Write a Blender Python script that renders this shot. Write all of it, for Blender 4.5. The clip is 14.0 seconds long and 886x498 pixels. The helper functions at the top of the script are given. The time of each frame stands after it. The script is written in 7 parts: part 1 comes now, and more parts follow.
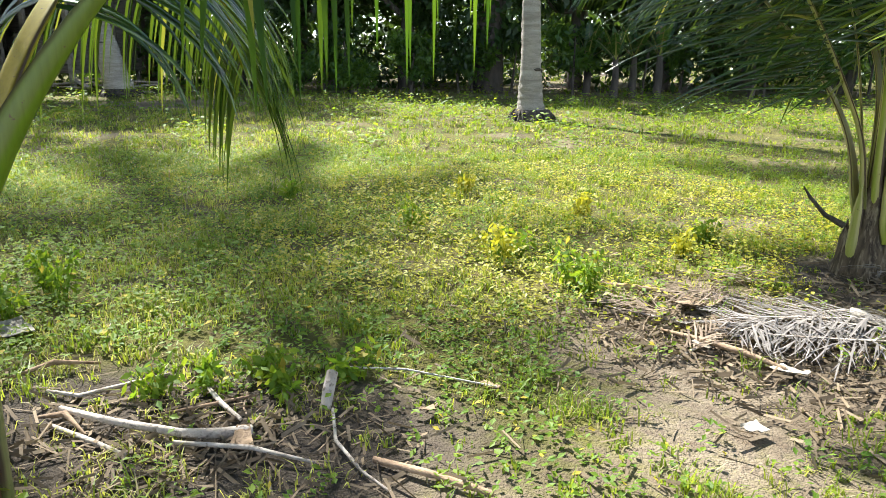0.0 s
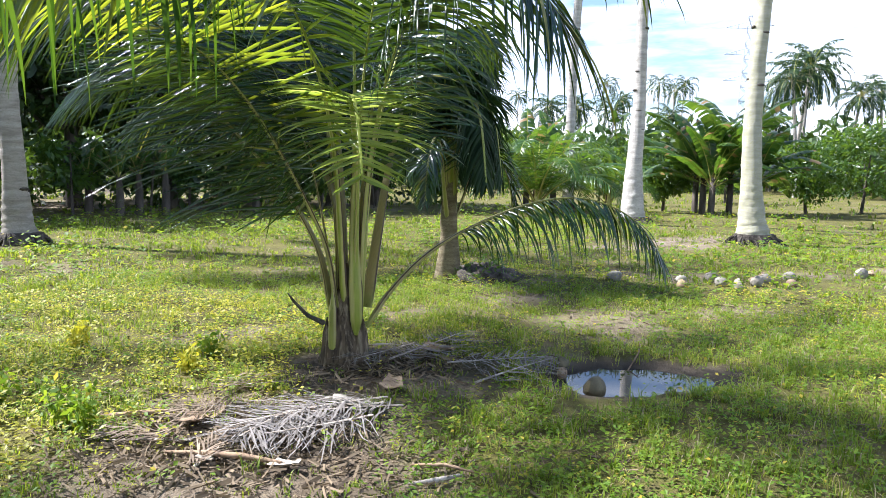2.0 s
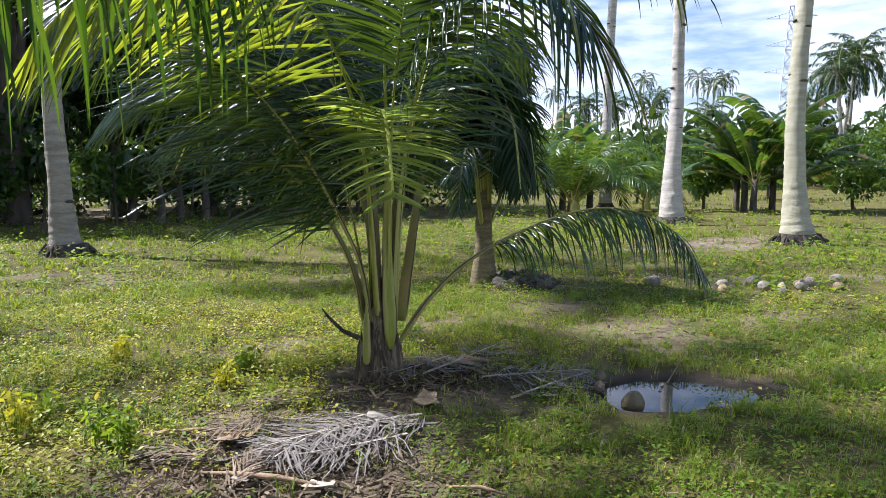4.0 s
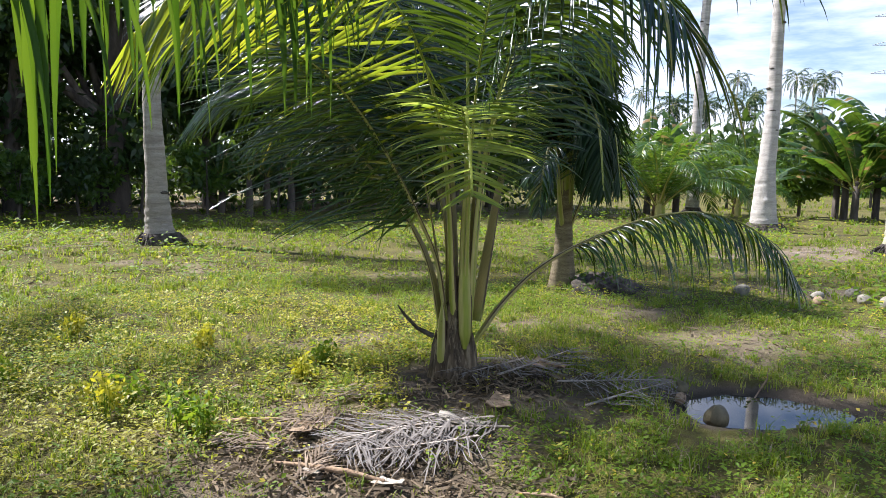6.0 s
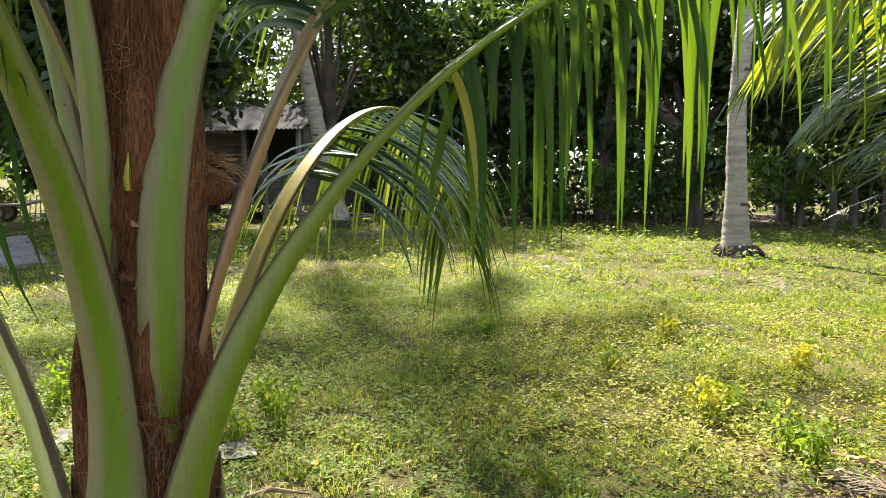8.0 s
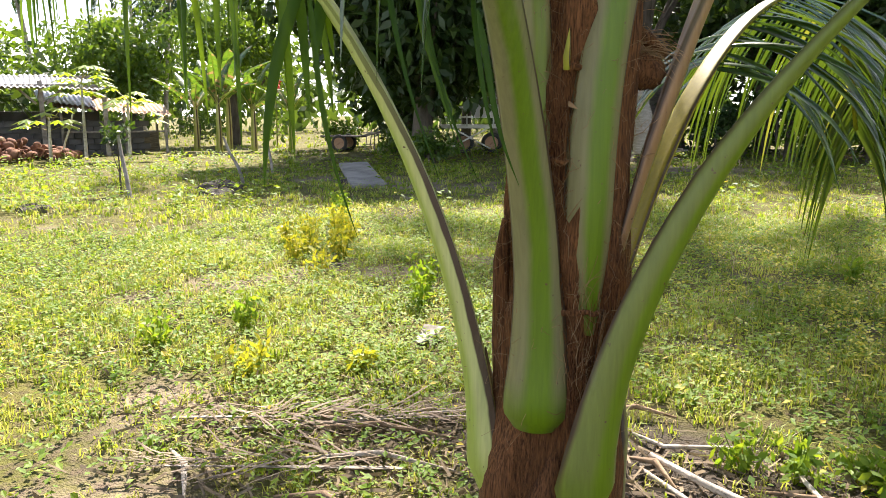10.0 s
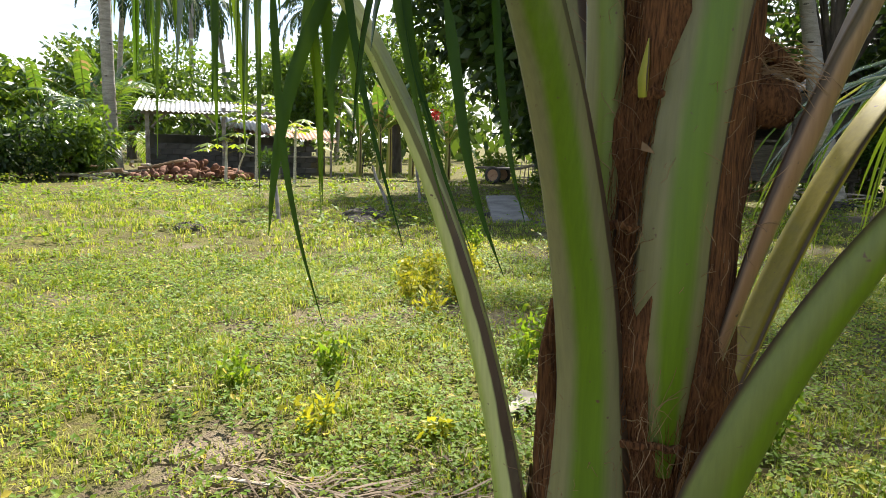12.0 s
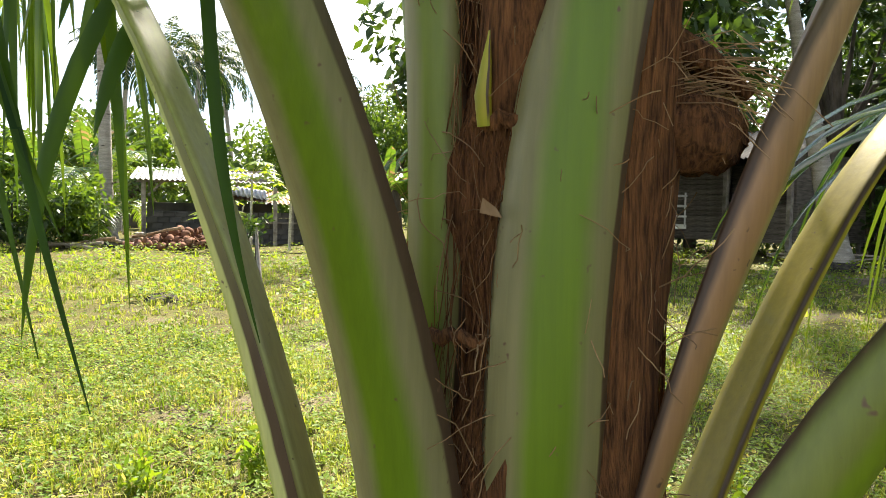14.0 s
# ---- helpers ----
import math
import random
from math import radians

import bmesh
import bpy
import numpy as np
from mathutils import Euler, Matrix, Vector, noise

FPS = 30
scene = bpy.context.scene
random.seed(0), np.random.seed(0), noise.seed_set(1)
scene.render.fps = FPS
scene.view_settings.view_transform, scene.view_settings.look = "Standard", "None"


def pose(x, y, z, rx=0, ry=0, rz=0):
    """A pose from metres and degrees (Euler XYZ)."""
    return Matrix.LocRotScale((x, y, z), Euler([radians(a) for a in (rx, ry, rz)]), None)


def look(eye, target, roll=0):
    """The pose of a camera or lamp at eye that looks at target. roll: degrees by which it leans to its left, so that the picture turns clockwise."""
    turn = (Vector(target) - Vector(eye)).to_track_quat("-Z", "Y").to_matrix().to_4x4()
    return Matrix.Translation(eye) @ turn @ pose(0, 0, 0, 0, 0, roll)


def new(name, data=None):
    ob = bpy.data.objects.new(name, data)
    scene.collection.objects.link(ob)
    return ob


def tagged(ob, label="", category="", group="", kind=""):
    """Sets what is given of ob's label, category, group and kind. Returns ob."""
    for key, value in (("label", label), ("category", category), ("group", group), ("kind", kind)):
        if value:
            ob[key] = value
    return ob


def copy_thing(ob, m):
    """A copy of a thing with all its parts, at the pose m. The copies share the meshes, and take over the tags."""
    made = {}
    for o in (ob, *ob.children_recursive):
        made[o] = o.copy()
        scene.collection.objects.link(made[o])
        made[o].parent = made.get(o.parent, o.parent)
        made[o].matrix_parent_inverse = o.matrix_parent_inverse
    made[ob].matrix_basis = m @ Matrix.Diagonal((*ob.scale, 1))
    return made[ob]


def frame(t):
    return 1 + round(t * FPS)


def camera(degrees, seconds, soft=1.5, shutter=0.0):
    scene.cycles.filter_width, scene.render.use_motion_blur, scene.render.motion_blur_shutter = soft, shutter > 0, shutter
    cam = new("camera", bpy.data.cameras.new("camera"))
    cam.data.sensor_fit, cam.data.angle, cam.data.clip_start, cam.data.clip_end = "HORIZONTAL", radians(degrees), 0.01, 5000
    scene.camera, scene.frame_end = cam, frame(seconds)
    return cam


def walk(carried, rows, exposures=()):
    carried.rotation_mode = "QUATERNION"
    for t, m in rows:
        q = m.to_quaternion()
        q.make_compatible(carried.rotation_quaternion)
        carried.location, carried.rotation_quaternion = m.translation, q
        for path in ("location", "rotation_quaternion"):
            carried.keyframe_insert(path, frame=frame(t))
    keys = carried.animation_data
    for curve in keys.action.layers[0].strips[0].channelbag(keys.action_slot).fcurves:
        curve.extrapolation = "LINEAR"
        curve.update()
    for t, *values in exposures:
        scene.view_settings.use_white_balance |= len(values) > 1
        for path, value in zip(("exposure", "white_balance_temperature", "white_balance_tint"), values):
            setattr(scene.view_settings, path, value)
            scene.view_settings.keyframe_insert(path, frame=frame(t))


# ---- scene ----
cam = camera(63.8, 14.0, soft=0.65)
PATH = [
    (0, (0.255, 0.167, 1.27), (0.208, 2.091, 0.728), 0.7),
    (0.5, (0.24, 0.002, 1.308), (0.764, 1.869, 0.817), 1.0),
    (1, (0.281, -0.01, 1.325), (1.134, 1.722, 0.806), 0.7),
    (1.5, (0.32, -0.001, 1.356), (1.396, 1.653, 1.028), 2.6),
    (2, (0.384, -0.031, 1.333), (1.543, 1.584, 1.118), 1.1),
    (2.2, (0.394, -0.091, 1.392), (1.561, 1.518, 1.174), 1.3),
    (4.3, (0.43, -0.004, 1.417), (1.482, 1.684, 1.213), 0.3),
    (4.5, (0.432, -0.001, 1.41), (1.474, 1.696, 1.215), 0.9),
    (5, (0.462, 0.023, 1.412), (1.466, 1.74, 1.201), 1.3),
    (5.5, (0.451, 0.022, 1.412), (1.392, 1.773, 1.196), 1.2),
    (6, (0.463, 0.031, 1.413), (1.343, 1.813, 1.193), 1.1),
    (6.5, (0.454, 0.034, 1.414), (1.176, 1.88, 1.148), 1.1),
    (7, (0.386, 0.075, 1.399), (0.769, 2.022, 1.146), 1.9),
    (7.5, (0.292, 0.123, 1.385), (0.193, 2.108, 1.163), 1.1),
    (7.6, (0.276, 0.131, 1.38), (0.082, 2.11, 1.171), 1.1),
    (8, (0.199, 0.142, 1.378), (-0.379, 2.047, 1.178), 0.1),
    (8.5, (0.122, 0.133, 1.371), (-0.802, 1.891, 1.14), 0.9),
    (9, (0.046, 0.098, 1.325), (-1.15, 1.671, 1.015), 0.3),
    (9.2, (0.009, 0.082, 1.299), (-1.245, 1.602, 0.958), -0.3),
    (11.3, (-0.347, 0.241, 1.19), (-1.629, 1.725, 0.799), -0.0),
    (11.5, (-0.344, 0.336, 1.181), (-1.735, 1.732, 0.839), -2.3),
    (12, (-0.302, 0.635, 1.256), (-1.883, 1.825, 0.968), 1.6),
    (12.5, (-0.377, 0.878, 1.241), (-1.937, 2.117, 1.063), 0.4),
    (13, (-0.419, 1.0, 1.26), (-2.029, 2.174, 1.091), 2.2),
    (13.5, (-0.46, 1.056, 1.298), (-2.089, 2.215, 1.228), -1.1),
    (14, (-0.51, 1.161, 1.259), (-2.121, 2.341, 1.15), 0.9),
]
walk(cam, [(t, look(eye, target, roll)) for t, eye, target, roll in PATH],
     [(0, 1.82, 6150, 10), (0.5, 1.92, 6000, 10), (1.0, 1.76, 5800, 14), (2.0, 1.64, 5750, 16), (4.3, 1.07, 5820, 18), (5.0, 1.10, 5850, 18), (6.5, 1.36, 6050, 18), (7.5, 1.72, 6500, 16), (9.0, 2.08, 6900, 17),
      (11.3, 1.62, 6550, 16), (12.5, 1.42, 6700, 10), (13.5, 1.64, 6950, 11), (14.0, 1.90, 7000, 12)])

# ---------------------------------------------------------------- light
SUN_AZ, SUN_EL = 126.0, 50.0          # degrees: from +x towards +y, and above the horizon
world = bpy.data.worlds.new("world")
scene.world = world
world.use_nodes = True
wt = world.node_tree
wt.nodes.clear()
w_out = wt.nodes.new("ShaderNodeOutputWorld")
w_bg = wt.nodes.new("ShaderNodeBackground")
w_sky = wt.nodes.new("ShaderNodeTexSky")
w_sky.sky_type, w_sky.sun_disc = "NISHITA", False
w_sky.sun_elevation, w_sky.sun_rotation = radians(SUN_EL), radians(90.0 - SUN_AZ)
w_sky.air_density, w_sky.dust_density, w_sky.ozone_density = 1.0, 0.6, 1.2
w_tc = wt.nodes.new("ShaderNodeTexCoord")
w_map = wt.nodes.new("ShaderNodeMapping")
w_map.inputs["Scale"].default_value = (1.0, 1.0, 5.0)
w_map.inputs["Location"].default_value = (0.3, 0.1, 0.35)
w_noise = wt.nodes.new("ShaderNodeTexNoise")
w_noise.inputs["Scale"].default_value = 2.2
w_noise.inputs["Detail"].default_value = 7.0
w_noise.inputs["Roughness"].default_value = 0.55
w_ramp = wt.nodes.new("ShaderNodeValToRGB")
w_ramp.color_ramp.elements[0].position = 0.44
w_ramp.color_ramp.elements[1].position = 0.60
w_mix = wt.nodes.new("ShaderNodeMix")
w_mix.data_type = "RGBA"
w_mix.inputs[7].default_value = (10.2, 10.5, 10.8, 1.0)
wt.links.new(w_tc.outputs["Generated"], w_map.inputs["Vector"])
wt.links.new(w_map.outputs["Vector"], w_noise.inputs["Vector"])
w_sep = wt.nodes.new("ShaderNodeSeparateXYZ")
wt.links.new(w_tc.outputs["Generated"], w_sep.inputs[0])
w_low = wt.nodes.new("ShaderNodeMath")          # clouds crowd together towards the horizon
w_low.operation = "MULTIPLY_ADD"
w_low.inputs[1].default_value, w_low.inputs[2].default_value = -0.30, 0.09
wt.links.new(w_sep.outputs[2], w_low.inputs[0])
w_sum = wt.nodes.new("ShaderNodeMath")
wt.links.new(w_noise.outputs["Fac"], w_sum.inputs[0])
wt.links.new(w_low.outputs[0], w_sum.inputs[1])
wt.links.new(w_sum.outputs[0], w_ramp.inputs["Fac"])
wt.links.new(w_ramp.outputs["Color"], w_mix.inputs[0])
wt.links.new(w_sky.outputs["Color"], w_mix.inputs[6])
wt.links.new(w_mix.outputs[2], w_bg.inputs["Color"])
w_bg.inputs["Strength"].default_value = 0.075
wt.links.new(w_bg.outputs["Background"], w_out.inputs["Surface"])

sun = new("sun", bpy.data.lights.new("sun", "SUN"))
sun.data.energy, sun.data.angle, sun.data.color = 5.0, radians(2.0), (1.0, 0.95, 0.86)
to_sun = Vector((math.cos(radians(SUN_EL)) * math.cos(radians(SUN_AZ)), math.cos(radians(SUN_EL)) * math.sin(radians(SUN_AZ)), math.sin(radians(SUN_EL))))
sun.matrix_world = look(to_sun * 60, (0, 0, 0))


# ---------------------------------------------------------------- mesh and material tools
class Geo:
    """Collects faces of three or four corners, with one uv a corner, for one mesh."""

    def __init__(self):
        self.v, self.f, self.uv, self.n = [], [], [], 0

    def add(self, verts, faces, uv=None):
        verts = np.asarray(verts, dtype=np.float64).reshape(-1, 3)
        self.v.append(verts)
        for fs in (faces if isinstance(faces, list) else [faces]):
            self.f.append(np.asarray(fs, dtype=np.int64) + self.n)
        self.uv.append(np.zeros((len(verts), 2)) if uv is None else np.asarray(uv, dtype=np.float64))
        self.n += len(verts)
        return self

    def mesh(self, name, smooth=True):
        me = bpy.data.meshes.new(name)
        v = np.concatenate(self.v)
        corner = np.concatenate([f.ravel() for f in self.f])
        total = np.concatenate([np.full(len(f), f.shape[1]) for f in self.f])
        start = np.concatenate([[0], np.cumsum(total)[:-1]])
        me.vertices.add(len(v))
        me.vertices.foreach_set("co", v.ravel())
        me.loops.add(len(corner))
        me.loops.foreach_set("vertex_index", corner.astype(np.int32))
        me.polygons.add(len(total))
        me.polygons.foreach_set("loop_start", start.astype(np.int32))
        me.polygons.foreach_set("loop_total", total.astype(np.int32))
        me.polygons.foreach_set("use_smooth", np.full(len(total), smooth, dtype=bool))
        layer = me.uv_layers.new(name="UVMap")
        layer.data.foreach_set("uv", np.concatenate(self.uv)[corner].ravel())
        me.update(calc_edges=True)
        me.validate()
        return me


def thing(name, at, label, category, group="", kind="", turn=0.0):
    ob = new(name)
    ob.empty_display_size = 0.1
    ob.matrix_basis = pose(*at, 0, 0, turn)
    return tagged(ob, label, category, group, kind)


def part(name, geo, material, parent=None, label="", smooth=True):
    me = geo.mesh(name, smooth)
    me.materials.append(material)
    ob = new(name, me)
    ob.parent = parent
    return tagged(ob, label)


def hash2(i, j, seed):
    h = (i * 374761393 + j * 668265263 + seed * 1442695041) & 0xFFFFFFFF
    h = ((h ^ (h >> 13)) * 1274126177) & 0xFFFFFFFF
    return ((h ^ (h >> 16)) & 0xFFFF) / 65535.0


def vnoise(x, y, scale, seed=0):
    """Smooth value noise from 0 to 1 with bumps of that many metres."""
    x, y = np.asarray(x, dtype=np.float64) / scale, np.asarray(y, dtype=np.float64) / scale
    i, j = np.floor(x).astype(np.int64), np.floor(y).astype(np.int64)
    fx, fy = x - i, y - j
    fx, fy = fx * fx * (3 - 2 * fx), fy * fy * (3 - 2 * fy)
    a, b = hash2(i, j, seed), hash2(i + 1, j, seed)
    c, d = hash2(i, j + 1, seed), hash2(i + 1, j + 1, seed)
    return (a * (1 - fx) + b * fx) * (1 - fy) + (c * (1 - fx) + d * fx) * fy


def node_material(name):
    m = bpy.data.materials.new(name)
    m.use_nodes = True
    nt = m.node_tree
    nt.nodes.clear()
    return m, nt, nt.nodes.new("ShaderNodeOutputMaterial")


def mk(nt, kind, **inputs):
    n = nt.nodes.new(kind)
    for key, value in inputs.items():
        sock = n.inputs[key.replace("_", " ")]
        if isinstance(value, bpy.types.NodeSocket):
            nt.links.new(value, sock)
        else:
            sock.default_value = value
    return n


def rgb(c):
    return (c[0], c[1], c[2], 1.0)


def mixed(nt, fac, a, b):
    n = nt.nodes.new("ShaderNodeMix")
    n.data_type = "RGBA"
    for sock, value in ((n.inputs[0], fac), (n.inputs[6], a), (n.inputs[7], b)):
        if isinstance(value, bpy.types.NodeSocket):
            nt.links.new(value, sock)
        else:
            sock.default_value = value if isinstance(value, float) else rgb(value)
    return n.outputs[2]


def ramp(nt, fac, lo, hi):
    n = nt.nodes.new("ShaderNodeMapRange")
    nt.links.new(fac, n.inputs[0])
    n.inputs[1].default_value, n.inputs[2].default_value = lo, hi
    return n.outputs[0]


def noise_of(nt, scale, detail=4.0, stretch=None, coords="Object", rough=0.6):
    tc = nt.nodes.new("ShaderNodeTexCoord")
    vec = tc.outputs[coords]
    if stretch:
        mp = mk(nt, "ShaderNodeMapping", Vector=vec)
        mp.inputs["Scale"].default_value = stretch
        vec = mp.outputs[0]
    return mk(nt, "ShaderNodeTexNoise", Vector=vec, Scale=scale, Detail=detail, Roughness=rough).outputs["Fac"]


def bumped(nt, height, strength=0.3, distance=0.01):
    return mk(nt, "ShaderNodeBump", Height=height, Strength=strength, Distance=distance).outputs[0]


def leaf_material(name, dark, light, through_dark, through_light, share=0.4, rough=0.4, patch=0.6, spec=0.5, dry=None):
    """A leaf: glossy above, light shining through, each leaf and each patch of its own colour."""
    m, nt, out = node_material(name)
    both = mk(nt, "ShaderNodeMath", Value=nt.nodes.new("ShaderNodeNewGeometry").outputs["Random Per Island"])
    nt.links.new(nt.nodes.new("ShaderNodeObjectInfo").outputs["Random"], both.inputs[1])
    one = mk(nt, "ShaderNodeMath", Value=both.outputs[0])
    one.operation = "FRACT"
    isl = one.outputs[0]
    big = noise_of(nt, patch, 3.0)
    fac = mk(nt, "ShaderNodeMath", Value=isl)
    fac.operation = "MULTIPLY_ADD"
    fac.inputs[1].default_value = 0.7
    big2 = mk(nt, "ShaderNodeMath", Value=ramp(nt, big, 0.3, 0.7))
    big2.operation = "MULTIPLY"
    big2.inputs[1].default_value = 0.5
    nt.links.new(big2.outputs[0], fac.inputs[2])
    col, thr = mixed(nt, fac.outputs[0], dark, light), mixed(nt, fac.outputs[0], through_dark, through_light)
    if dry:
        sel = ramp(nt, isl, 1.0 - dry[0], 1.0 - dry[0] + 0.02)
        col, thr = mixed(nt, sel, col, dry[1]), mixed(nt, sel, thr, dry[1])
    pb = mk(nt, "ShaderNodeBsdfPrincipled", Base_Color=col, Roughness=rough)
    pb.inputs["Specular IOR Level"].default_value = spec
    tr = mk(nt, "ShaderNodeBsdfTranslucent", Color=thr)
    sh = mk(nt, "ShaderNodeMixShader", Fac=share)
    nt.links.new(pb.outputs[0], sh.inputs[1])
    nt.links.new(tr.outputs[0], sh.inputs[2])
    nt.links.new(sh.outputs[0], out.inputs["Surface"])
    return m


def rough_material(name, a, b, scale=6.0, rough=0.85, bump=0.4, dist=0.01, stretch=None, third=None, spec=0.3, metal=0.0, fine=40.0):
    """A weathered surface of two or three colours at two scales, with relief."""
    m, nt, out = node_material(name)
    n1, n2 = noise_of(nt, scale, 5.0, stretch), noise_of(nt, fine, 4.0, stretch)
    col = mixed(nt, ramp(nt, n1, 0.35, 0.65), a, b)
    rnd = nt.nodes.new("ShaderNodeObjectInfo").outputs["Random"]
    hv = mk(nt, "ShaderNodeHueSaturation", Color=col)
    vv = mk(nt, "ShaderNodeMapRange")
    nt.links.new(rnd, vv.inputs[0])
    vv.inputs[3].default_value, vv.inputs[4].default_value = 0.8, 1.2
    nt.links.new(vv.outputs[0], hv.inputs["Value"])
    col = hv.outputs[0]
    if third:
        col = mixed(nt, ramp(nt, n2, 0.52, 0.68), col, third)
    both = mk(nt, "ShaderNodeMath", Value=n1)
    nt.links.new(n2, both.inputs[1])
    pb = mk(nt, "ShaderNodeBsdfPrincipled", Base_Color=col, Roughness=rough, Metallic=metal, Normal=bumped(nt, both.outputs[0], bump, dist))
    pb.inputs["Specular IOR Level"].default_value = spec
    nt.links.new(pb.outputs[0], out.inputs["Surface"])
    return m


# ---------------------------------------------------------------- materials
FROND = leaf_material("palm_leaflet", (0.018, 0.058, 0.016), (0.045, 0.110, 0.020), (0.07, 0.17, 0.010), (0.27, 0.39, 0.018), share=0.36, rough=0.34, patch=0.8, spec=0.5)
# young palm's dark copy: the shade inside its crown is put into the colour
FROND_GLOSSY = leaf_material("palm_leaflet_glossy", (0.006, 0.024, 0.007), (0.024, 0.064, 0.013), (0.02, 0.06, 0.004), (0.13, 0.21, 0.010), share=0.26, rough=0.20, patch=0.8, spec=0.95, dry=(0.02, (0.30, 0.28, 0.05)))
# darker copy: shade in the second and far palms' crowns put into the colour
FROND_SHADE = leaf_material("palm_leaflet_shaded", (0.008, 0.026, 0.009), (0.020, 0.052, 0.012), (0.012, 0.04, 0.004), (0.06, 0.11, 0.008), share=0.24, rough=0.5, patch=0.8, spec=0.25)
FROND_HANGING = leaf_material("palm_leaflet_hanging", (0.014, 0.05, 0.009), (0.05, 0.12, 0.014), (0.03, 0.09, 0.004), (0.17, 0.27, 0.012), share=0.5, rough=0.5, patch=0.8, spec=0.22, dry=(0.03, (0.42, 0.36, 0.05)))
# darker copy for near fronds under others, their shade put into the colour
FROND_DARK = leaf_material("palm_leaflet_dark_shaded", (0.014, 0.045, 0.013), (0.035, 0.085, 0.018), (0.04, 0.10, 0.008), (0.15, 0.22, 0.012), share=0.25, rough=0.22, patch=0.8, spec=1.0, dry=(0.04, (0.35, 0.36, 0.04)))
# brighter copy: sun shining through one high frond is put into the colours
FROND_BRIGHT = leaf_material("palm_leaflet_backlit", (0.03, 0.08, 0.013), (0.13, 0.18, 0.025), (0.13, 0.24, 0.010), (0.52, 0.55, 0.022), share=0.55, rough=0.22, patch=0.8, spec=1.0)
# lightest copy, for the bowed front frond, daylight put into its colours
FROND_FRONT_LIT = leaf_material("palm_leaflet_front_lit", (0.04, 0.09, 0.02), (0.13, 0.19, 0.05), (0.20, 0.32, 0.03), (0.62, 0.70, 0.11), share=0.68, rough=0.25, patch=0.8, spec=0.8)
FROND_YELLOW = leaf_material("palm_leaflet_yellow", (0.018, 0.06, 0.013), (0.13, 0.18, 0.025), (0.09, 0.19, 0.010), (0.52, 0.55, 0.025), share=0.4, rough=0.42, patch=0.8, spec=0.3, dry=(0.02, (0.45, 0.36, 0.04)))
GRASS = leaf_material("grass_blade", (0.045, 0.105, 0.012), (0.22, 0.29, 0.035), (0.16, 0.31, 0.012), (0.48, 0.52, 0.035), share=0.45, rough=0.5, patch=0.5, spec=0.35, dry=(0.11, (0.42, 0.36, 0.20)))
DRY_GRASS = leaf_material("dry_grass_blade", (0.20, 0.24, 0.04), (0.50, 0.50, 0.13), (0.36, 0.44, 0.04), (0.68, 0.66, 0.10), share=0.45, rough=0.6, patch=0.5, spec=0.25, dry=(0.16, (0.40, 0.31, 0.16)))
WEED = leaf_material("weed_leaf", (0.05, 0.13, 0.012), (0.18, 0.27, 0.025), (0.15, 0.32, 0.012), (0.42, 0.50, 0.025), share=0.45, rough=0.55, patch=0.7, spec=0.3, dry=(0.05, (0.5, 0.4, 0.05)))
WEED_YELLOW = leaf_material("weed_leaf_yellow", (0.24, 0.27, 0.02), (0.4, 0.38, 0.03), (0.45, 0.45, 0.02), (0.65, 0.58, 0.03), share=0.45, rough=0.5)
TREE_LEAF = leaf_material("tree_leaf", (0.011, 0.030, 0.009), (0.034, 0.074, 0.015), (0.03, 0.075, 0.007), (0.13, 0.22, 0.014), share=0.3, rough=0.45, patch=0.4)
WOODS_LEAF = leaf_material("woods_leaf", (0.022, 0.050, 0.018), (0.055, 0.10, 0.026), (0.05, 0.11, 0.01), (0.16, 0.24, 0.02), share=0.3, rough=0.55, patch=0.1, spec=0.3)
BUSH_LEAF = leaf_material("bush_leaf", (0.025, 0.065, 0.012), (0.07, 0.14, 0.02), (0.08, 0.18, 0.01), (0.26, 0.38, 0.02), share=0.38, rough=0.42, patch=0.5)
PAPAYA_LEAF = leaf_material("papaya_leaf", (0.08, 0.16, 0.02), (0.2, 0.28, 0.03), (0.25, 0.42, 0.02), (0.5, 0.55, 0.03), share=0.5, rough=0.45)
BANANA_LEAF = leaf_material("banana_leaf", (0.016, 0.05, 0.012), (0.055, 0.12, 0.022), (0.05, 0.14, 0.010), (0.20, 0.30, 0.022), share=0.42, rough=0.35, patch=0.5, spec=0.6, dry=(0.08, (0.3, 0.2, 0.08)))
DRY_LEAF = leaf_material("dry_leaflet", (0.04, 0.034, 0.03), (0.31, 0.285, 0.26), (0.2, 0.16, 0.1), (0.4, 0.32, 0.2), share=0.12, rough=0.7, patch=4.0, spec=0.25)
DRY_BROWN = leaf_material("dry_brown_leaflet", (0.08, 0.056, 0.04), (0.32, 0.25, 0.18), (0.12, 0.09, 0.05), (0.3, 0.24, 0.15), share=0.1, rough=0.8, patch=4.0, spec=0.2)
STRAW = leaf_material("dead_straw", (0.05, 0.036, 0.022), (0.26, 0.20, 0.13), (0.14, 0.1, 0.05), (0.3, 0.24, 0.14), share=0.1, rough=0.8, patch=4.0, spec=0.2)
BARK = rough_material("palm_bark", (0.25, 0.225, 0.19), (0.42, 0.39, 0.34), 3.0, 0.9, 0.5, 0.02, (1, 1, 6), (0.16, 0.14, 0.11))
BARK_PALE = rough_material("palm_bark_pale", (0.33, 0.31, 0.28), (0.54, 0.51, 0.46), 2.0, 0.9, 0.6, 0.02, (1, 1, 5), (0.20, 0.18, 0.145))
